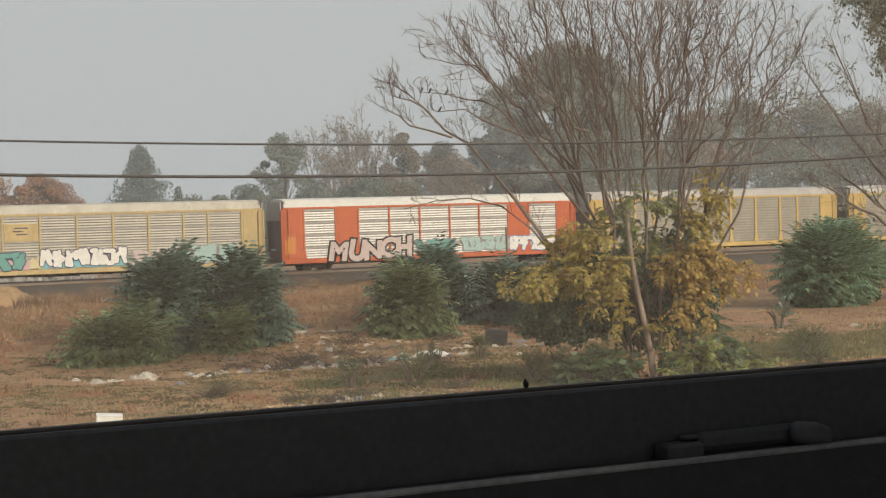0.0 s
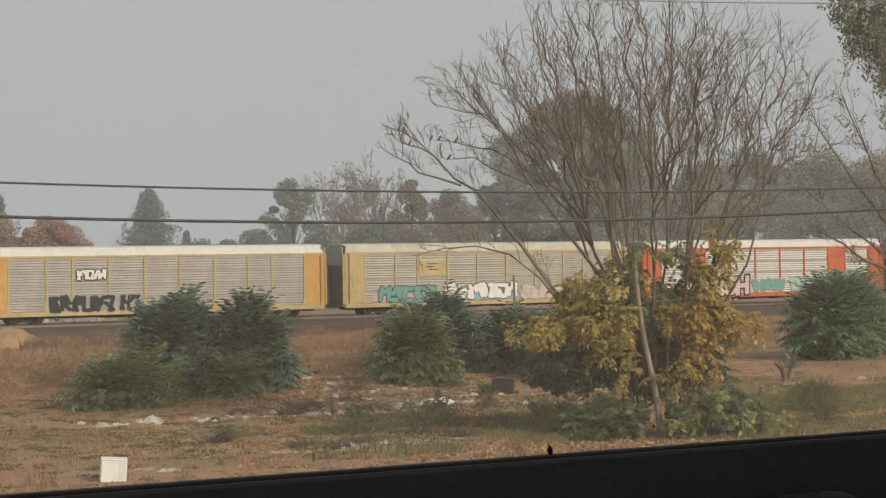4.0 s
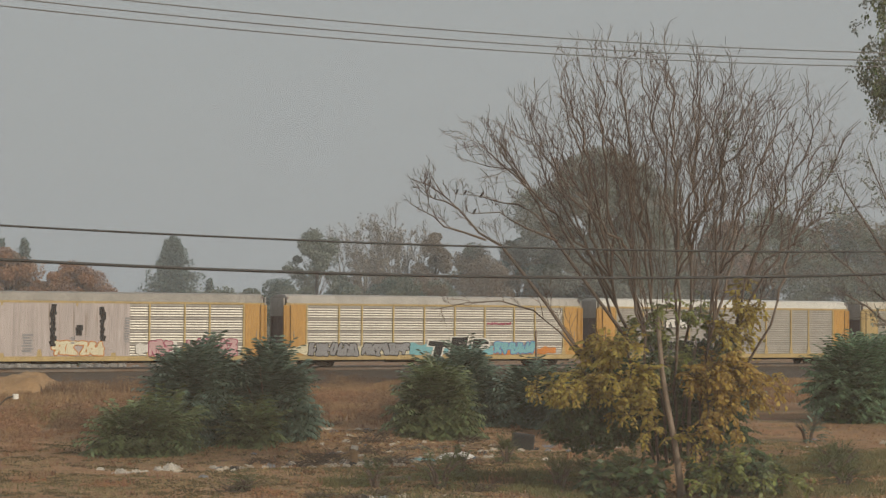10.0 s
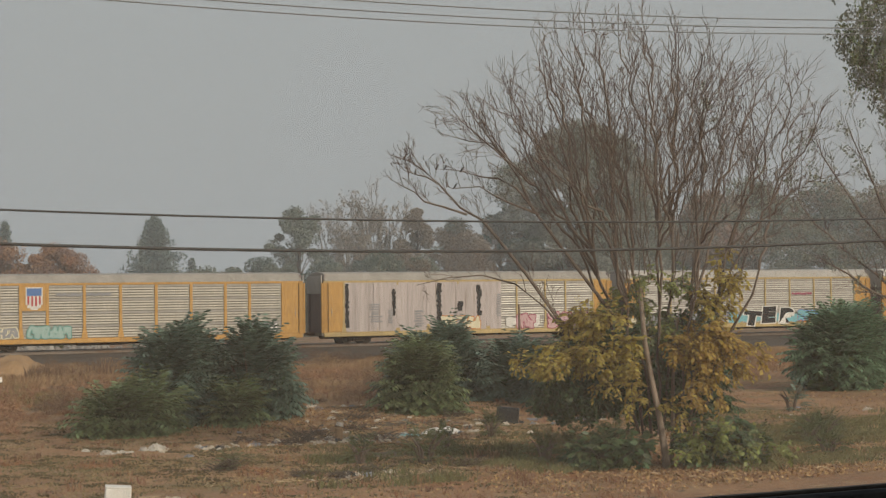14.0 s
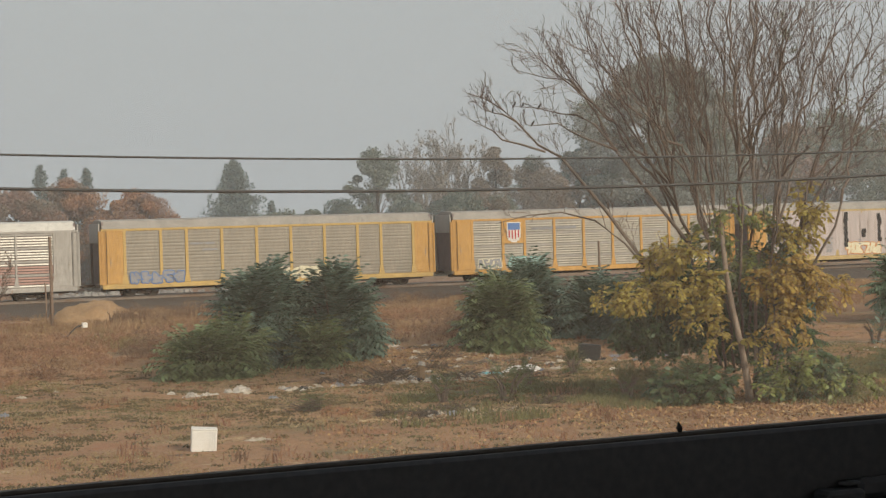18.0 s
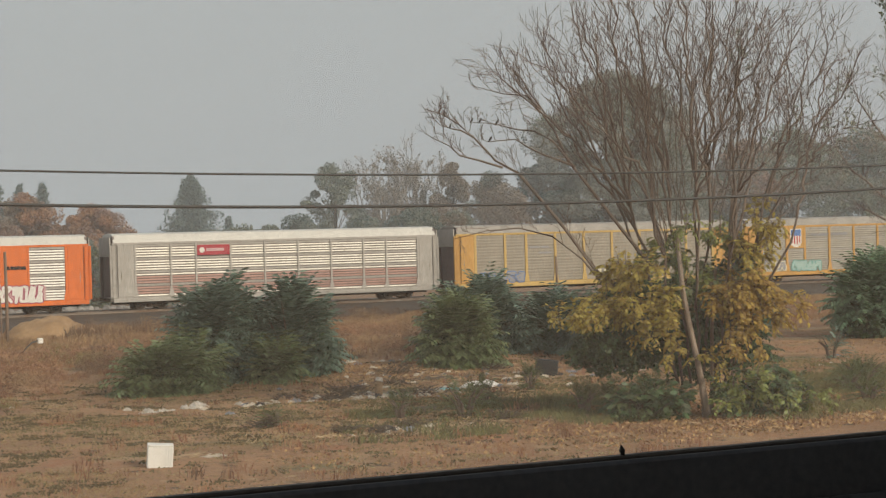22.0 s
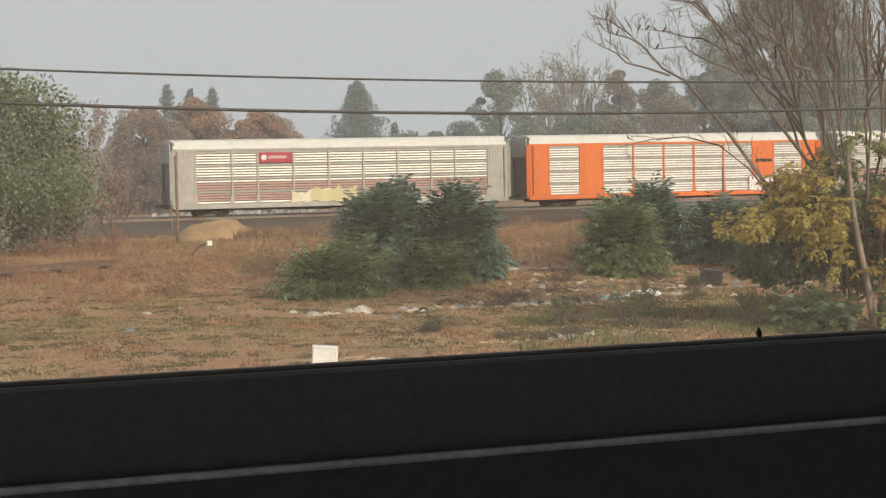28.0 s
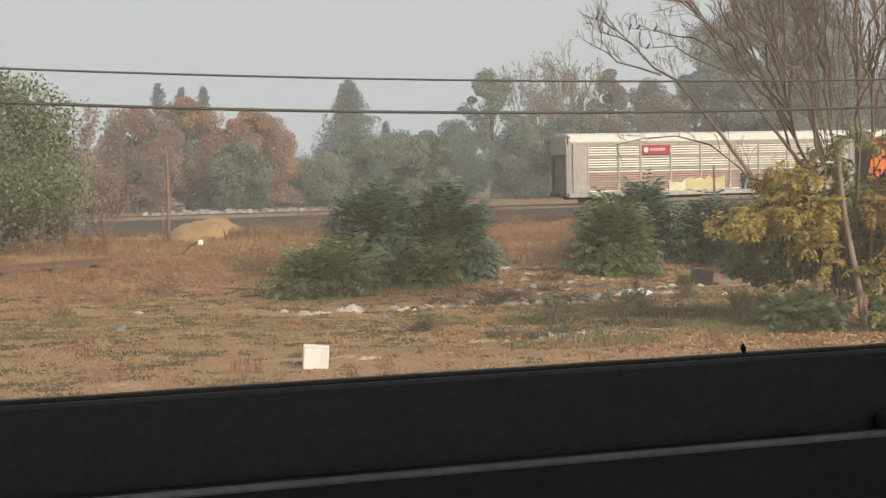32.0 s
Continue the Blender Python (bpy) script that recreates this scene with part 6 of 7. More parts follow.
weed_bank("straw_weed_bank", "pale straw-coloured clumps of dry weeds", [(12.2, 66.3, 1.6, 1.0, 0.7), (15.3, 67.0, 1.6, 1.0, 0.65), (8.6, 64.2, 1.4, 1.0, 0.5), (16.0, 79.5, 2.4, 1.4, 0.9), (28.2, 99.5, 2.2, 1.2, 0.9), (24.6, 101.4, 2.2, 0.5, 0.45), (30.2, 102.4, 2.2, 0.8, 1.0), (24.0, 100.6, 3.2, 0.8, 0.55), (31.5, 101.5, 2.6, 1.2, 0.9), (21.8, 99.0, 1.6, 1.0, 0.8), (35.5, 103, 3.0, 1.2, 0.8), (45, 104, 4.0, 1.4, 0.9), (52, 103, 3.5, 1.4, 0.8)], M_DRY, 73, 55)
tufts("tussocks", "small tussocks of dull grass, darkened in part for their shadows", "grass", (lambda x, y: (0.25 + 1.2 * nz(x, y, 0.6, 15)) * bare(x, y), 33, 66, 0.10, 0.6), 3400, 0.075, 0.026, M_TUSS, 16, 9, 1.0, 0.11)
tufts("flat_straw", "flattened mats of pale straw on the dry ground", "grass", (lambda x, y: (0.3 + 1.4 * nz(x, y, 0.45, 25)) * bare(x, y), 32, 60, 0.10, 0.62), 5000, 0.045, 0.03, M_PALEST, 19, 7, 2.2, 0.2)
weed_bank("red_creeper", "low patches of reddish creeping weeds", [(9.7, 45.6, 0.75, 0.5, 0.14), (14.6, 48.6, 0.6, 0.5, 0.12), (7.4, 40.2, 0.5, 0.4, 0.4), (17.5, 44.0, 0.7, 0.5, 0.12), (12.8, 51.5, 0.8, 0.6, 0.12)], M_OCHREW, 74, 40, 0.10)
weed_bank("reddish_bush_bank", "reddish and tan dry bushes beside the railway", [(16.6, 96.6, 2.4, 1.3, 1.3), (14.2, 94.5, 1.6, 1.2, 1.1), (18.8, 98.0, 1.5, 1.0, 1.0)], M_REDB, 75, 70, 0.2)
tufts("dead_stalks", "dark brown dead stalks before the dirt mound", "weeds", (lambda x, y: 0.4 + nz(x, y, 0.5, 8), 98.5, 101.5, 0.262, 0.315), 90, 1.0, 0.022, M_BROWNW, 18, 6, 0.35, 0.2)
tufts("olive_weeds", "low olive-green weeds before the bare tree", "weeds", (lambda x, y: 0.1 + 1.5 * nz(x, y, 0.5, 31), 40.5, 49, 0.43, 0.66), 650, 0.22, 0.02, M_OLIVEG, 23, 9, 0.8, 0.16)
tufts("green_weeds", "olive-green weeds on the ground beyond the tree", "weeds", (lambda x, y: 0.35 + 1.2 * nz(x, y, 0.3, 21), 38, 53, 0.72, 0.95), 2200, 0.20, 0.02, M_GRASS, 17, 8, 0.9, 0.16)
fl, st = MB(), np.random.RandomState(8)
pos = []
while len(pos) < 21000:
    y = st.uniform(36, 67)
    x = y * st.uniform(0.38, 0.92)
    if st.rand() < math.exp(-((x - 30) / 5) ** 2 - ((y - 40.5) / 3.5) ** 2) + 0.10 * max(0, 0.4 + nz(x, y, 0.3, 3)) + 0.8 * math.exp(-((x - 27.0) / 3.2) ** 2 - ((y - 60.5) / 2.6) ** 2):
        pos.append((x, y, ground_height(x, y) + 0.025))
leaves(fl, np.array(pos), 0.10, st, 0.0, 0.6)
tagged(part("fallen_leaves", fl, M_FALL), "orange-brown fallen leaves scattered under the tree", "leaves", kind="stuff")
M_MUD = mat("dark_bare_soil", (0.085, 0.062, 0.045), (0.13, 0.09, 0.06), 0.8, 0.95, bump=0.8, fine=7)
for px, py, rx, ry, seed in ((31.2, 64.2, 2.6, 1.5, 1), (25.8, 54.6, 1.8, 0.7, 2), (23.0, 47.6, 2.4, 0.8, 3), (20.4, 43.0, 1.3, 0.5, 4), (28.6, 57.6, 1.6, 0.7, 5)):
    mud = MB()
    for j in range(9):
        for i in range(25):
            a, r = i * math.pi / 12, j / 8
            k = 1 + 0.45 * noise.noise(Vector((math.cos(a) * 1.6, math.sin(a) * 1.6, seed)))
            x, y = px + math.cos(a) * r * rx * k, py + math.sin(a) * r * ry * k
            mud.v.append((x, y, ground_height(x, y) + 0.035 * (1 - r ** 3) * (1 + nz(x, y, 2.0, seed)) - 0.006 * r))
    mud.f = [(j * 25 + i, j * 25 + i + 1, (j + 1) * 25 + i + 1, (j + 1) * 25 + i) for j in range(8) for i in range(24)]
    tagged(part("bare_soil", mud, M_MUD, smooth=True), "dark trampled patch of bare soil", "soil", kind="stuff")
M_STICK = mat("pale_dead_sticks", (0.40, 0.29, 0.19), (0.24, 0.165, 0.11), 2, 0.9, rnd=0.4)
stk, st = MB(), np.random.RandomState(12)
for _ in range(1500):
    cx, cy, sx, sy = ((30.0, 39.6, 3.4, 1.6), (34.5, 39.0, 2.6, 1.6), (27.3, 59.8, 2.6, 2.0), (24.5, 53.2, 2.2, 0.6), (21.5, 42.4, 2.2, 0.7), (30.5, 57.0, 2.5, 1.5))[st.randint(6)]
    x, y, a, l = st.normal(cx, sx), st.normal(cy, sy), st.uniform(0, 3.14), st.uniform(0.12, 0.5)
    z, r = ground_height(x, y) + 0.02, st.uniform(0.008, 0.02)
    stk.tube([(x, y, z), (x + math.cos(a) * l * 0.5, y + math.sin(a) * l * 0.5, z + st.uniform(0, 0.07)), (x + math.cos(a + 0.3) * l, y + math.sin(a + 0.3) * l, z + st.uniform(-0.01, 0.08))], [r, r * 0.8, r * 0.4], 3)
tagged(part("fallen_twigs", stk, M_STICK), "pale broken sticks strewn on the ground under the tree", "twigs", kind="stuff")
M_ROCK = mat("pale_rubble", (0.34, 0.31, 0.28), (0.25, 0.225, 0.20), 1.2, 0.9, bump=0.4, rnd=0.25)
rk = MB()
st = np.random.RandomState(9)
for _ in range(190):
    x, y = st.choice([st.normal(41, 3.2), st.normal(40, 4), st.uniform(33, 56)]), st.normal(152, 1.6)
    s = st.uniform(0.12, 0.50)
    a = len(rk.v)
    for k in range(6):
        an = k * 1.047
        rk.v.append((x + s * math.cos(an) * st.uniform(0.7, 1.2), y + s * math.sin(an) * st.uniform(0.7, 1.2), -0.05))
        rk.v.append((x + 0.6 * s * math.cos(an) * st.uniform(0.6, 1.2), y + 0.6 * s * math.sin(an), s * st.uniform(0.6, 1.1)))
    rk.f += [(a + 2 * k, a + 2 * ((k + 1) % 6), a + 2 * ((k + 1) % 6) + 1, a + 2 * k + 1) for k in range(6)] + [tuple(a + 2 * k + 1 for k in range(6))]
tagged(part("rubble", rk, M_ROCK), "pale broken rubble along the far side of the railway", "rubble", kind="stuff")

# ---- poles and things on the ground ----
M_SOIL = mat("orange_tan_soil", (0.38, 0.25, 0.14), (0.27, 0.165, 0.09), 0.7, 0.95, bump=0.6, fine=6, spots=[((0.24, 0.14, 0.075), 1.6, 0.62)])
heap = MB()
for j in range(15):
    for i in range(33):
        u, v = i / 16 - 1, j / 7 - 1
        k = max(0.0, 1 - u * u - v * v)
        x, y = 26.4 + u * 3.5, 103.6 + v * 2.2
        k *= 1.25 - 0.55 * (u + 0.35) ** 2 - 0.25 * max(0.0, u)
        heap.v.append((x, y, ground_height(x, y) - 0.08 + 1.45 * max(k, 0.0) ** 0.8 * (0.85 + 0.35 * noise.noise(Vector((x * 0.8, y * 0.8, 2))) + 0.2 * noise.noise(Vector((x * 2.2, y * 2.2, 5))))))
heap.f = [(j * 33 + i, j * 33 + i + 1, (j + 1) * 33 + i + 1, (j + 1) * 33 + i) for j in range(14) for i in range(32)]
tagged(part("dirt_mound", heap, M_SOIL, smooth=True), "mound of orange-tan dug soil near the pole", "soil heap")

M_POLE = mat("weathered_pole", (0.27, 0.195, 0.15), (0.17, 0.12, 0.09), 3, 0.9, bump=0.4, stretch=(3, 3, 0.4))
M_STYRO = mat("white_plastic", (0.80, 0.79, 0.76), (0.70, 0.68, 0.64), 5, 0.55)


def post_at(x, y, h, r, label):
    t = MB().tube([(0, 0, -0.5), (0.03, 0, h * 0.5), (0.0, 0, h * 0.985), (0, 0, h)], [r, r * 0.92, r * 0.82, r * 0.7], 9)
    ob = part("wooden_post", t, M_POLE, smooth=True)
    ob.matrix_basis = pose(x, y, ground_height(x, y))
    tagged(ob, label, "post", "wooden posts")


post_at(22.3, 98.0, 5.1, 0.10, "weathered brown wooden pole standing in dry grass")
post_at(25.4, 113.2, 2.3, 0.055, "thin dark wooden stake beside the railway")
post_at(68.7, 119.0, 3.7, 0.10, "short dark wooden post by the railway")

box = thing("storage_box", "white plastic box with vertical slots standing on the dry ground", "box", at=pose(12.35, 39.55, ground_height(12.35, 39.55) - 0.01, 0, 4, -16))
part("body", MB().box(-0.29, -0.24, -0.02, 0.29, 0.24, 0.47, 0.02), M_STYRO, box)
part("lid", MB().box(-0.293, -0.243, 0.473, 0.293, 0.243, 0.515, 0.012), M_STYRO, box)
for k in range(3):
    part("slot", MB().box(0.12 + k * 0.055, -0.247, 0.06, 0.13 + k * 0.055, -0.238, 0.44), M_ALU, box, "grey vertical slot")

M_RAG = mat("white_rag", (0.58, 0.54, 0.48), (0.30, 0.27, 0.23), 5, 0.85, bump=0.4)
M_PAPER = mat("soiled_paper", (0.54, 0.48, 0.40), (0.38, 0.33, 0.26), 3, 0.9)
M_TARP = mat("blue_grey_tarp", (0.15, 0.165, 0.20), (0.22, 0.225, 0.24), 3, 0.6, bump=0.3)
M_TEAL = mat("turquoise_plastic", (0.10, 0.38, 0.42), (0.16, 0.42, 0.44), 3, 0.5)
M_BLACK = mat("black_plastic", (0.02, 0.021, 0.022), (0.03, 0.03, 0.03), 3, 0.5)
M_CARD = mat("brown_cardboard", (0.30, 0.20, 0.12), (0.22, 0.15, 0.09), 4, 0.9)


def crumple(w, d, h, seed, material, name):
    """A crumpled sheet or bag: a lumpy cushion with sharp folds, resting on the ground."""
    st = np.random.RandomState(seed)
    mb, n = MB(), 9
    for j in range(n):
        for i in range(n):
            u, v = i / (n - 1) * 2 - 1, j / (n - 1) * 2 - 1
            e = max(0.0, 1 - max(abs(u), abs(v)) ** 3)
            mb.v.append((u * w / 2 * (1 + st.uniform(-0.15, 0.1)), v * d / 2 * (1 + st.uniform(-0.15, 0.1)), e * h * st.uniform(0.15, 1.0) - 0.01))
    mb.f = [(j * n + i, j * n + i + 1, (j + 1) * n + i + 1, (j + 1) * n + i) for j in range(n - 1) for i in range(n - 1)]
    mb.f.append(tuple(range(n)) + tuple(n - 1 + n * k for k in range(1, n)) + tuple(n * n - 1 - k for k in range(1, n)) + tuple(n * (n - 1 - k) for k in range(1, n - 1)))
    return mb.mesh(name, material)


def drop(me, x, y, rz, name, label, category, group="", tilt=0.0):
    ob = new(name, me)
    ob.matrix_basis = pose(x, y, ground_height(x, y), tilt, 0, rz)
    return tagged(ob, label, category, group)


st = np.random.RandomState(64)
for k in range(13):
    w = st.uniform(0.2, 0.42)
    x, y = 17.05 + 0.55 * st.normal(), 53.3 + 0.3 * st.normal()
    drop(crumple(w, w * st.uniform(0.6, 1.0), w * st.uniform(0.22, 0.42), 60 + k, M_RAG, "bag"), x, y, k * 50, "plastic_bag", "crumpled white plastic bag lying on dry ground", "bag", "white bags in a heap")
drop(crumple(0.6, 0.5, 0.26, 59, M_RAG, "bag"), 17.95, 53.4, 20, "plastic_bag", "crumpled white plastic bag lying on dry ground", "bag", "white bags in a heap")
drop(crumple(1.3, 0.7, 0.10, 70, M_TEAL, "sheet"), 26.9, 54.4, -20, "plastic_sheet", "turquoise plastic sheet lying on the ground", "sheet")
drop(crumple(1.5, 0.55, 0.27, 71, M_STYRO, "bag"), 28.2, 54.1, -25, "plastic_bag", "white plastic bag on the dry ground", "bag")
drop(crumple(2.6, 0.9, 0.10, 72, M_TARP, "tarp"), 34.2, 56.6, -28, "tarpaulin", "crumpled blue-grey tarpaulin strewn with scraps", "tarpaulin")
drop(crumple(0.7, 0.5, 0.08, 73, M_PAPER, "sheet"), 14.0, 40.6, 10, "cardboard", "flattened pale cardboard on the ground", "cardboard")
crate = thing("black_crate", "tipped black plastic crate on the ground", "crate", at=pose(31.9, 56.2, ground_height(31.9, 56.2) + 0.02, 0, 6, -34))
part("shell", MB().box(-0.40, -0.18, -0.05, 0.40, 0.18, 0.55, 0.03), M_BLACK, crate)
part("front_panel", MB().box(-0.34, -0.192, 0.03, 0.34, -0.18, 0.48, 0.01), M_BLACK, crate)
part("foot", MB().box(-0.75, -0.18, -0.05, -0.38, 0.18, 0.18, 0.03), M_BLACK, crate)
bt = thing("plastic_bottle", "upright white and brown plastic bottle among litter", "bottle", at=pose(23.9, 53.0, ground_height(23.9, 53.0)))
part("body", MB().tube([(0, 0, 0), (0, 0, 0.42), (0.02, 0, 0.5)], [0.13, 0.13, 0.06], 10), M_CARD, bt)
part("cap", MB().tube([(0.02, 0, 0.5), (0.05, 0, 0.62)], [0.13, 0.10], 10), M_RAG, bt, "white cap")
pipe = thing("bent_pipe", "bent dark pipe with a small white box on its end", "pipe", at=pose(21.2, 90.0, ground_height(21.2, 90.0)))
part("tube", MB().tube([(-0.25, 0, 0.06), (0.0, 0, 0.08), (0.22, 0, 0.34), (0.5, 0, 0.58), (0.78, 0, 0.66)], [0.045, 0.045, 0.042, 0.04, 0.04], 7), M_BLACK, pipe)
part("end_box", MB().box(0.78, -0.12, 0.52, 1.04, 0.12, 0.78, 0.03), M_STYRO, pipe, "small white box")
part("foot", MB().box(-0.5, -0.12, -0.03, 0.1, 0.12, 0.07, 0.02), M_BLACK, pipe)
M_RUST = mat("rusted_steel", (0.17, 0.10, 0.07), (0.11, 0.07, 0.05), 3, 0.9, bump=0.3)
old = thing("old_rail", "rusty length of old rail lying on timber blocks in the weeds", "rail", at=pose(10.2, 75.9, ground_height(10.2, 75.9), 0, 0, 30))
part("rail_length", MB().box(-6.0, -0.08, 0.30, 6.0, 0.08, 0.34).box(-6.0, -0.03, 0.335, 6.0, 0.03, 0.50).box(-6.0, -0.06, 0.495, 6.0, 0.06, 0.57, 0.008), M_RUST, old)
for k in range(5):
    part("timber_block", MB().box(-5.4 + k * 2.6, -0.4, -0.05, -5.15 + k * 2.6, 0.3, 0.30, 0.02), M_TIE, old)
for k, (x, y, s) in enumerate([(17.3, 45.9, 0.9), (19.2, 42.6, 0.7), (22.0, 52.4, 1.2), (25.2, 52.6, 1.4), (27.5, 59.2, 1.5), (31.0, 58.5, 1.0), (20.4, 43.2, 1.0), (24.0, 55.5, 1.3), (23.1, 53.3, 1.3), (20.9, 53.6, 0.9), (26.2, 56.8, 1.2), (18.6, 43.4, 0.8), (23.3, 43.4, 1.0)]):
    mb, st = MB(), np.random.RandomState(200 + k)
    for _ in range(46):
        a, l = st.uniform(0, 6.283), s * st.uniform(0.2, 0.6)
        c0 = Vector((st.normal(0, s * 0.25), st.normal(0, s * 0.2), st.uniform(0, 0.12)))
        e = Vector((math.cos(a) * l, math.sin(a) * l, st.uniform(-0.02, 0.28) * s))
        mb.tube([c0, c0 + e * 0.5 + Vector((0, 0, 0.03)), c0 + e], [0.014, 0.011, 0.005], 4)
    drop(mb.mesh("brush_pile", M_TIE), x, y, 0, "brush_pile", "small dark heap of dead twigs and debris", "brush", "heaps of dead twigs")
for k, (x, y, w, d, h) in enumerate([(19.6, 42.95, 0.5, 0.3, 0.2), (20.1, 42.7, 0.6, 0.35, 0.14), (20.5, 42.9, 0.4, 0.3, 0.17)]):
    drop(crumple(w, d, h, 90 + k, (M_BLACK, M_TARP, M_CARD)[k], "bag"), x, y, k * 40, "rubbish_bag", "dark crumpled rubbish among dead twigs", "bag", "rubbish in a dark heap")
for k, (x, y, rz) in enumerate([(13.45, 40.7, -8), (13.8, 40.6, 12), (13.6, 40.9, 25), (20.3, 41.9, 10), (20.8, 42.1, -35), (19.8, 43.5, 50), (24.6, 43.0, 15)]):
    st = np.random.RandomState(400 + k)
    mb = MB().tube([(-0.75, 0, 0.03), (-0.2, 0.06, 0.07), (0.3, -0.04, 0.05), (0.8, 0.05, 0.09)], [0.03, 0.028, 0.022, 0.009], 6)
    for _ in range(7):
        a = st.uniform(-0.5, 0.6)
        mb.tube([(a, 0, 0.05), (a + st.uniform(0.1, 0.25), st.uniform(-0.25, 0.25), 0.10), (a + st.uniform(0.25, 0.5), st.uniform(-0.4, 0.4), st.uniform(0.03, 0.16))], [0.014, 0.011, 0.004], 5)
    drop(mb.mesh("branch", M_STICK), x, y, rz, "fallen_branch", "pale dead branch lying on the bare ground", "branch", "fallen branches on the bare ground").scale = (0.6, 0.6, 0.6)
SCRAPS = [crumple(0.34, 0.22, 0.10, 300 + k, m, "scrap") for k, m in enumerate([M_PAPER, M_RAG, M_CARD, M_CARD, M_BLACK, M_PAPER, M_PAPER, M_TARP])]
st = np.random.RandomState(31)
for cx, cy, sx, sy, n in ((20.0, 53.2, 0.9, 0.3, 44), (23.6, 53.0, 1.1, 0.45, 90), (26.4, 53.6, 1.2, 0.5, 30), (28.0, 58.5, 2.4, 2.2, 64), (29.5, 65.5, 2.4, 1.6, 30), (33.6, 56.2, 1.6, 0.8, 26), (19.9, 42.8, 0.6, 0.3, 26), (30.5, 62.5, 2.5, 3.0, 22), (15.5, 52.0, 4.0, 5.0, 9), (48.0, 52.0, 6.0, 6.0, 14)):
    for _ in range(n):
        x, y = st.normal(cx, sx), st.normal(cy, sy)
        ob = drop(SCRAPS[st.randint(len(SCRAPS))], x, y, st.uniform(0, 360), "litter_scrap", "small scrap of litter on the dry ground", "litter", "litter on the waste ground")
        s = st.uniform(0.45, 1.35)
        ob.scale = (s, s, s * st.uniform(0.8, 1.6))

# ---- birds ----
M_BIRD = mat("dark_plumage", (0.02, 0.018, 0.018), (0.035, 0.03, 0.028), 30, 0.7)


def bird_body():
    return MB().tube([(-0.13, 0, -0.03), (-0.07, 0, 0.0), (0.0, 0, 0.035), (0.06, 0, 0.075), (0.095, 0, 0.105), (0.125, 0, 0.105), (0.15, 0, 0.098)], [0.012, 0.03, 0.048, 0.042, 0.03, 0.022, 0.003], 8)


BIRD = bird_body().mesh("perched_bird", M_BIRD, True)
for limb, f in ((LIMB1, 8.9), (LIMB1, 9.2), (FORK2, 2.1), (LIMB2, 3.9), (LIMB2, 4.6), (LIMB2, 4.95), (FORK4, 3.9)):
    i = int(f)
    (s0, z0), (s1, z1) = limb[i], limb[i + 1]
    k = f - i
    p = TREE_AT + RGT * (s0 + (s1 - s0) * k) + DEP * (0.05 * f) + Vector((0, 0, z0 + (z1 - z0) * k + 0.045))
    ob = new("perched_bird", BIRD)
    ob.matrix_basis = Matrix.Translation(p - Vector((0, 0, 0.015))) @ pose(0, 0, 0, 0, -25, -29 + 40 * (i % 3)) @ Matrix.Scale(0.62, 4)
    tagged(ob, "small dark bird perched on a bare branch", "bird", "birds in the bare tree")


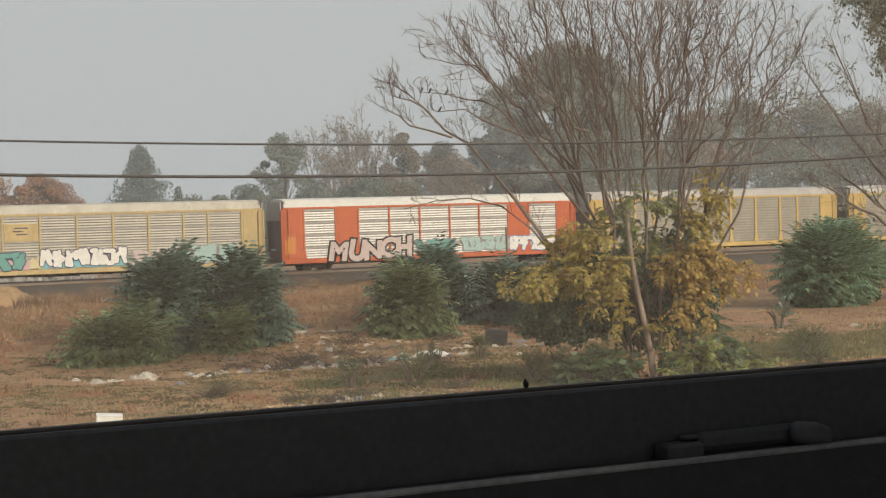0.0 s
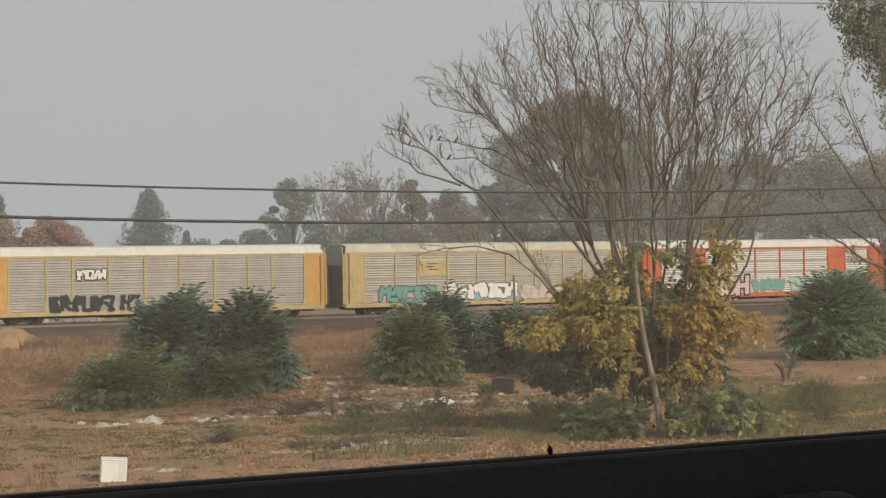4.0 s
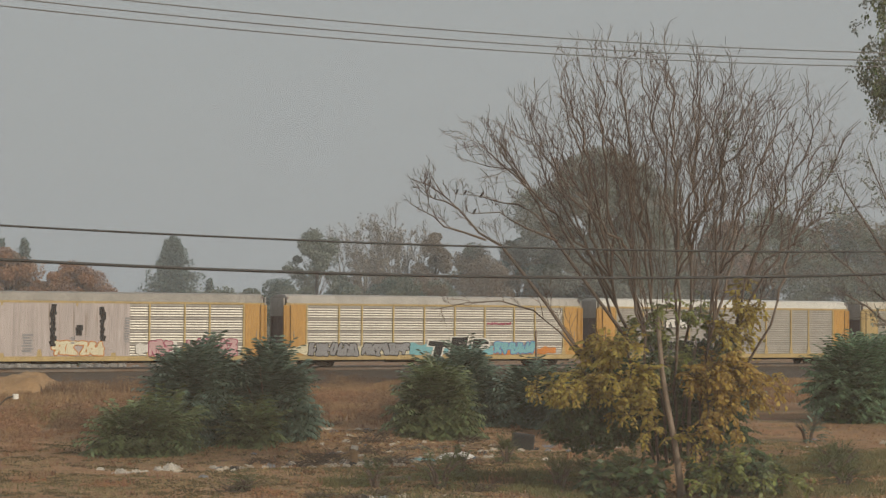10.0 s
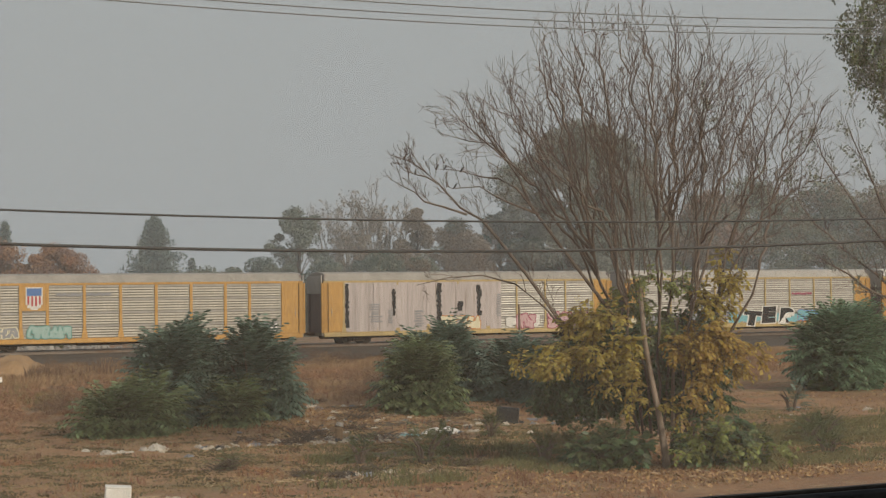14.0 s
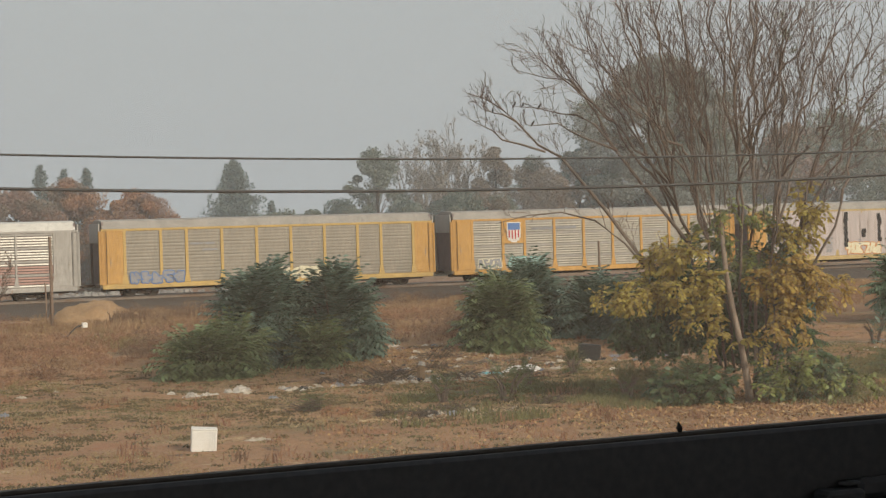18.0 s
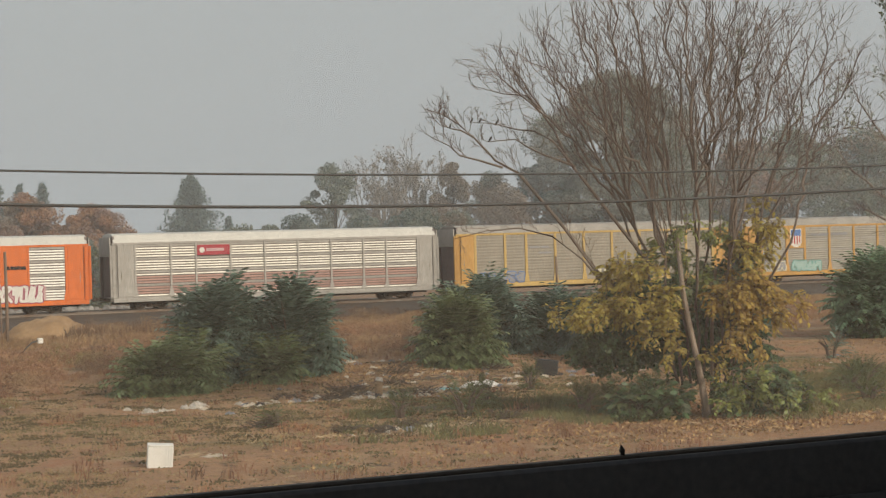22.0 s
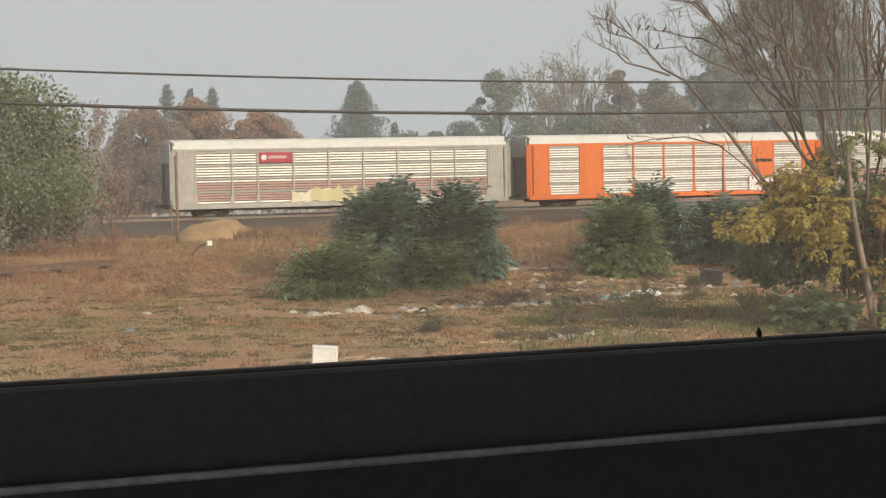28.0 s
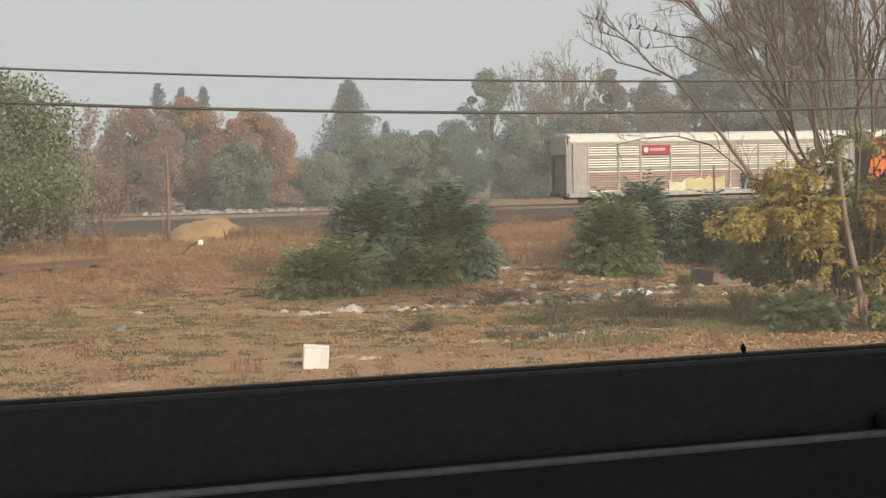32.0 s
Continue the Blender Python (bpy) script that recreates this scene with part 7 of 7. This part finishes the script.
def flying_bird():
    b = thing("flying_bird", "dark brown bird flying low over the dry ground", "bird", "birds flying off")
    part("body", bird_body(), M_BIRD, b, smooth=True)
    b.scale = (1.4, 1.4, 1.4)
    wings = []
    for sg in (1, -1):
        w = MB()
        w.face((0.07, 0, 0), (0.085, sg * 0.14, 0.01), (0.03, sg * 0.30, 0.0), (-0.03, sg * 0.31, -0.004), (-0.05, sg * 0.16, -0.006), (-0.055, 0, 0))
        w.face((-0.055, 0, -0.012), (-0.05, sg * 0.16, -0.016), (-0.03, sg * 0.31, -0.010), (0.03, sg * 0.30, -0.008), (0.085, sg * 0.14, -0.004), (0.07, 0, -0.012))
        o = part("wing", w, M_BIRD, b)
        o.location = (0, sg * 0.03, 0.045)
        wings.append((o, sg))
    return b, wings


FLOCK = [(flying_bird(), 2.7, [(10.5, 30.9), (9.91, 31.18, 0.66), (9.44, 31.41, 1.3), (9.04, 31.56, 1.68), (8.74, 31.69, 2.11), (6.2, 32.8, 3.0), (2.0, 37.0)]),
         (flying_bird(), 3.1, [(9.9, 31.1), (9.44, 31.34, 0.7), (9.17, 31.46, 1.05), (8.89, 31.57, 1.3), (8.45, 31.72, 1.56), (6.0, 32.6, 2.2), (1.2, 36.0)])]


def motions():
    rows = [(0, 83.21), (4, 116.18), (8, 149.44), (12, 182.58), (16, 215.41), (20, 247.97), (24, 280.37), (28, 312.78), (32, 345.36)]
    for i, (car, _) in CARS.items():
        walk(car, [(t, pose(s - i * PITCH, TY, RAIL)) for t, s in rows])
    roll = [(k / 15, math.degrees((float(np.interp(k / 15, *zip(*rows))) - rows[0][1]) / 0.42)) for k in range(481)]
    for wheelset, wx in WHEELSETS:
        walk(wheelset, [(t, pose(wx, 1.4975, 0.42, 0, a, 0)) for t, a in roll])
    for (bird, wings), t0, pts in FLOCK:
        (x0, y0), (x1, y1) = pts[0], pts[-1]
        rest = pose(x0, y0, ground_height(x0, y0) + 0.02, 0, 0, 165)
        land = pose(x1, y1, ground_height(x1, y1) + 0.02, 0, 0, 150)
        path = [(0.0, rest), (t0, rest)] + [(t0 + 0.1 * (k + 1), pose(*q, 0, -22, 165)) for k, q in enumerate(pts[1:5])]
        path += [(t0 + 0.9, pose(*pts[5], 0, -10, 158)), (t0 + 2.4, land), (32.0, land)]
        walk(bird, path)
        for o, sg in wings:
            beat = [(0.0, 4), (t0, 4)] + [(t0 + 0.1 * (k + 1), (38, -30)[k % 2]) for k in range(22)] + [(t0 + 2.4, 4), (32.0, 4)]
            walk(o, [(t, pose(0, sg * 0.03, 0.045, sg * a, 0, 0)) for t, a in beat])


motions()
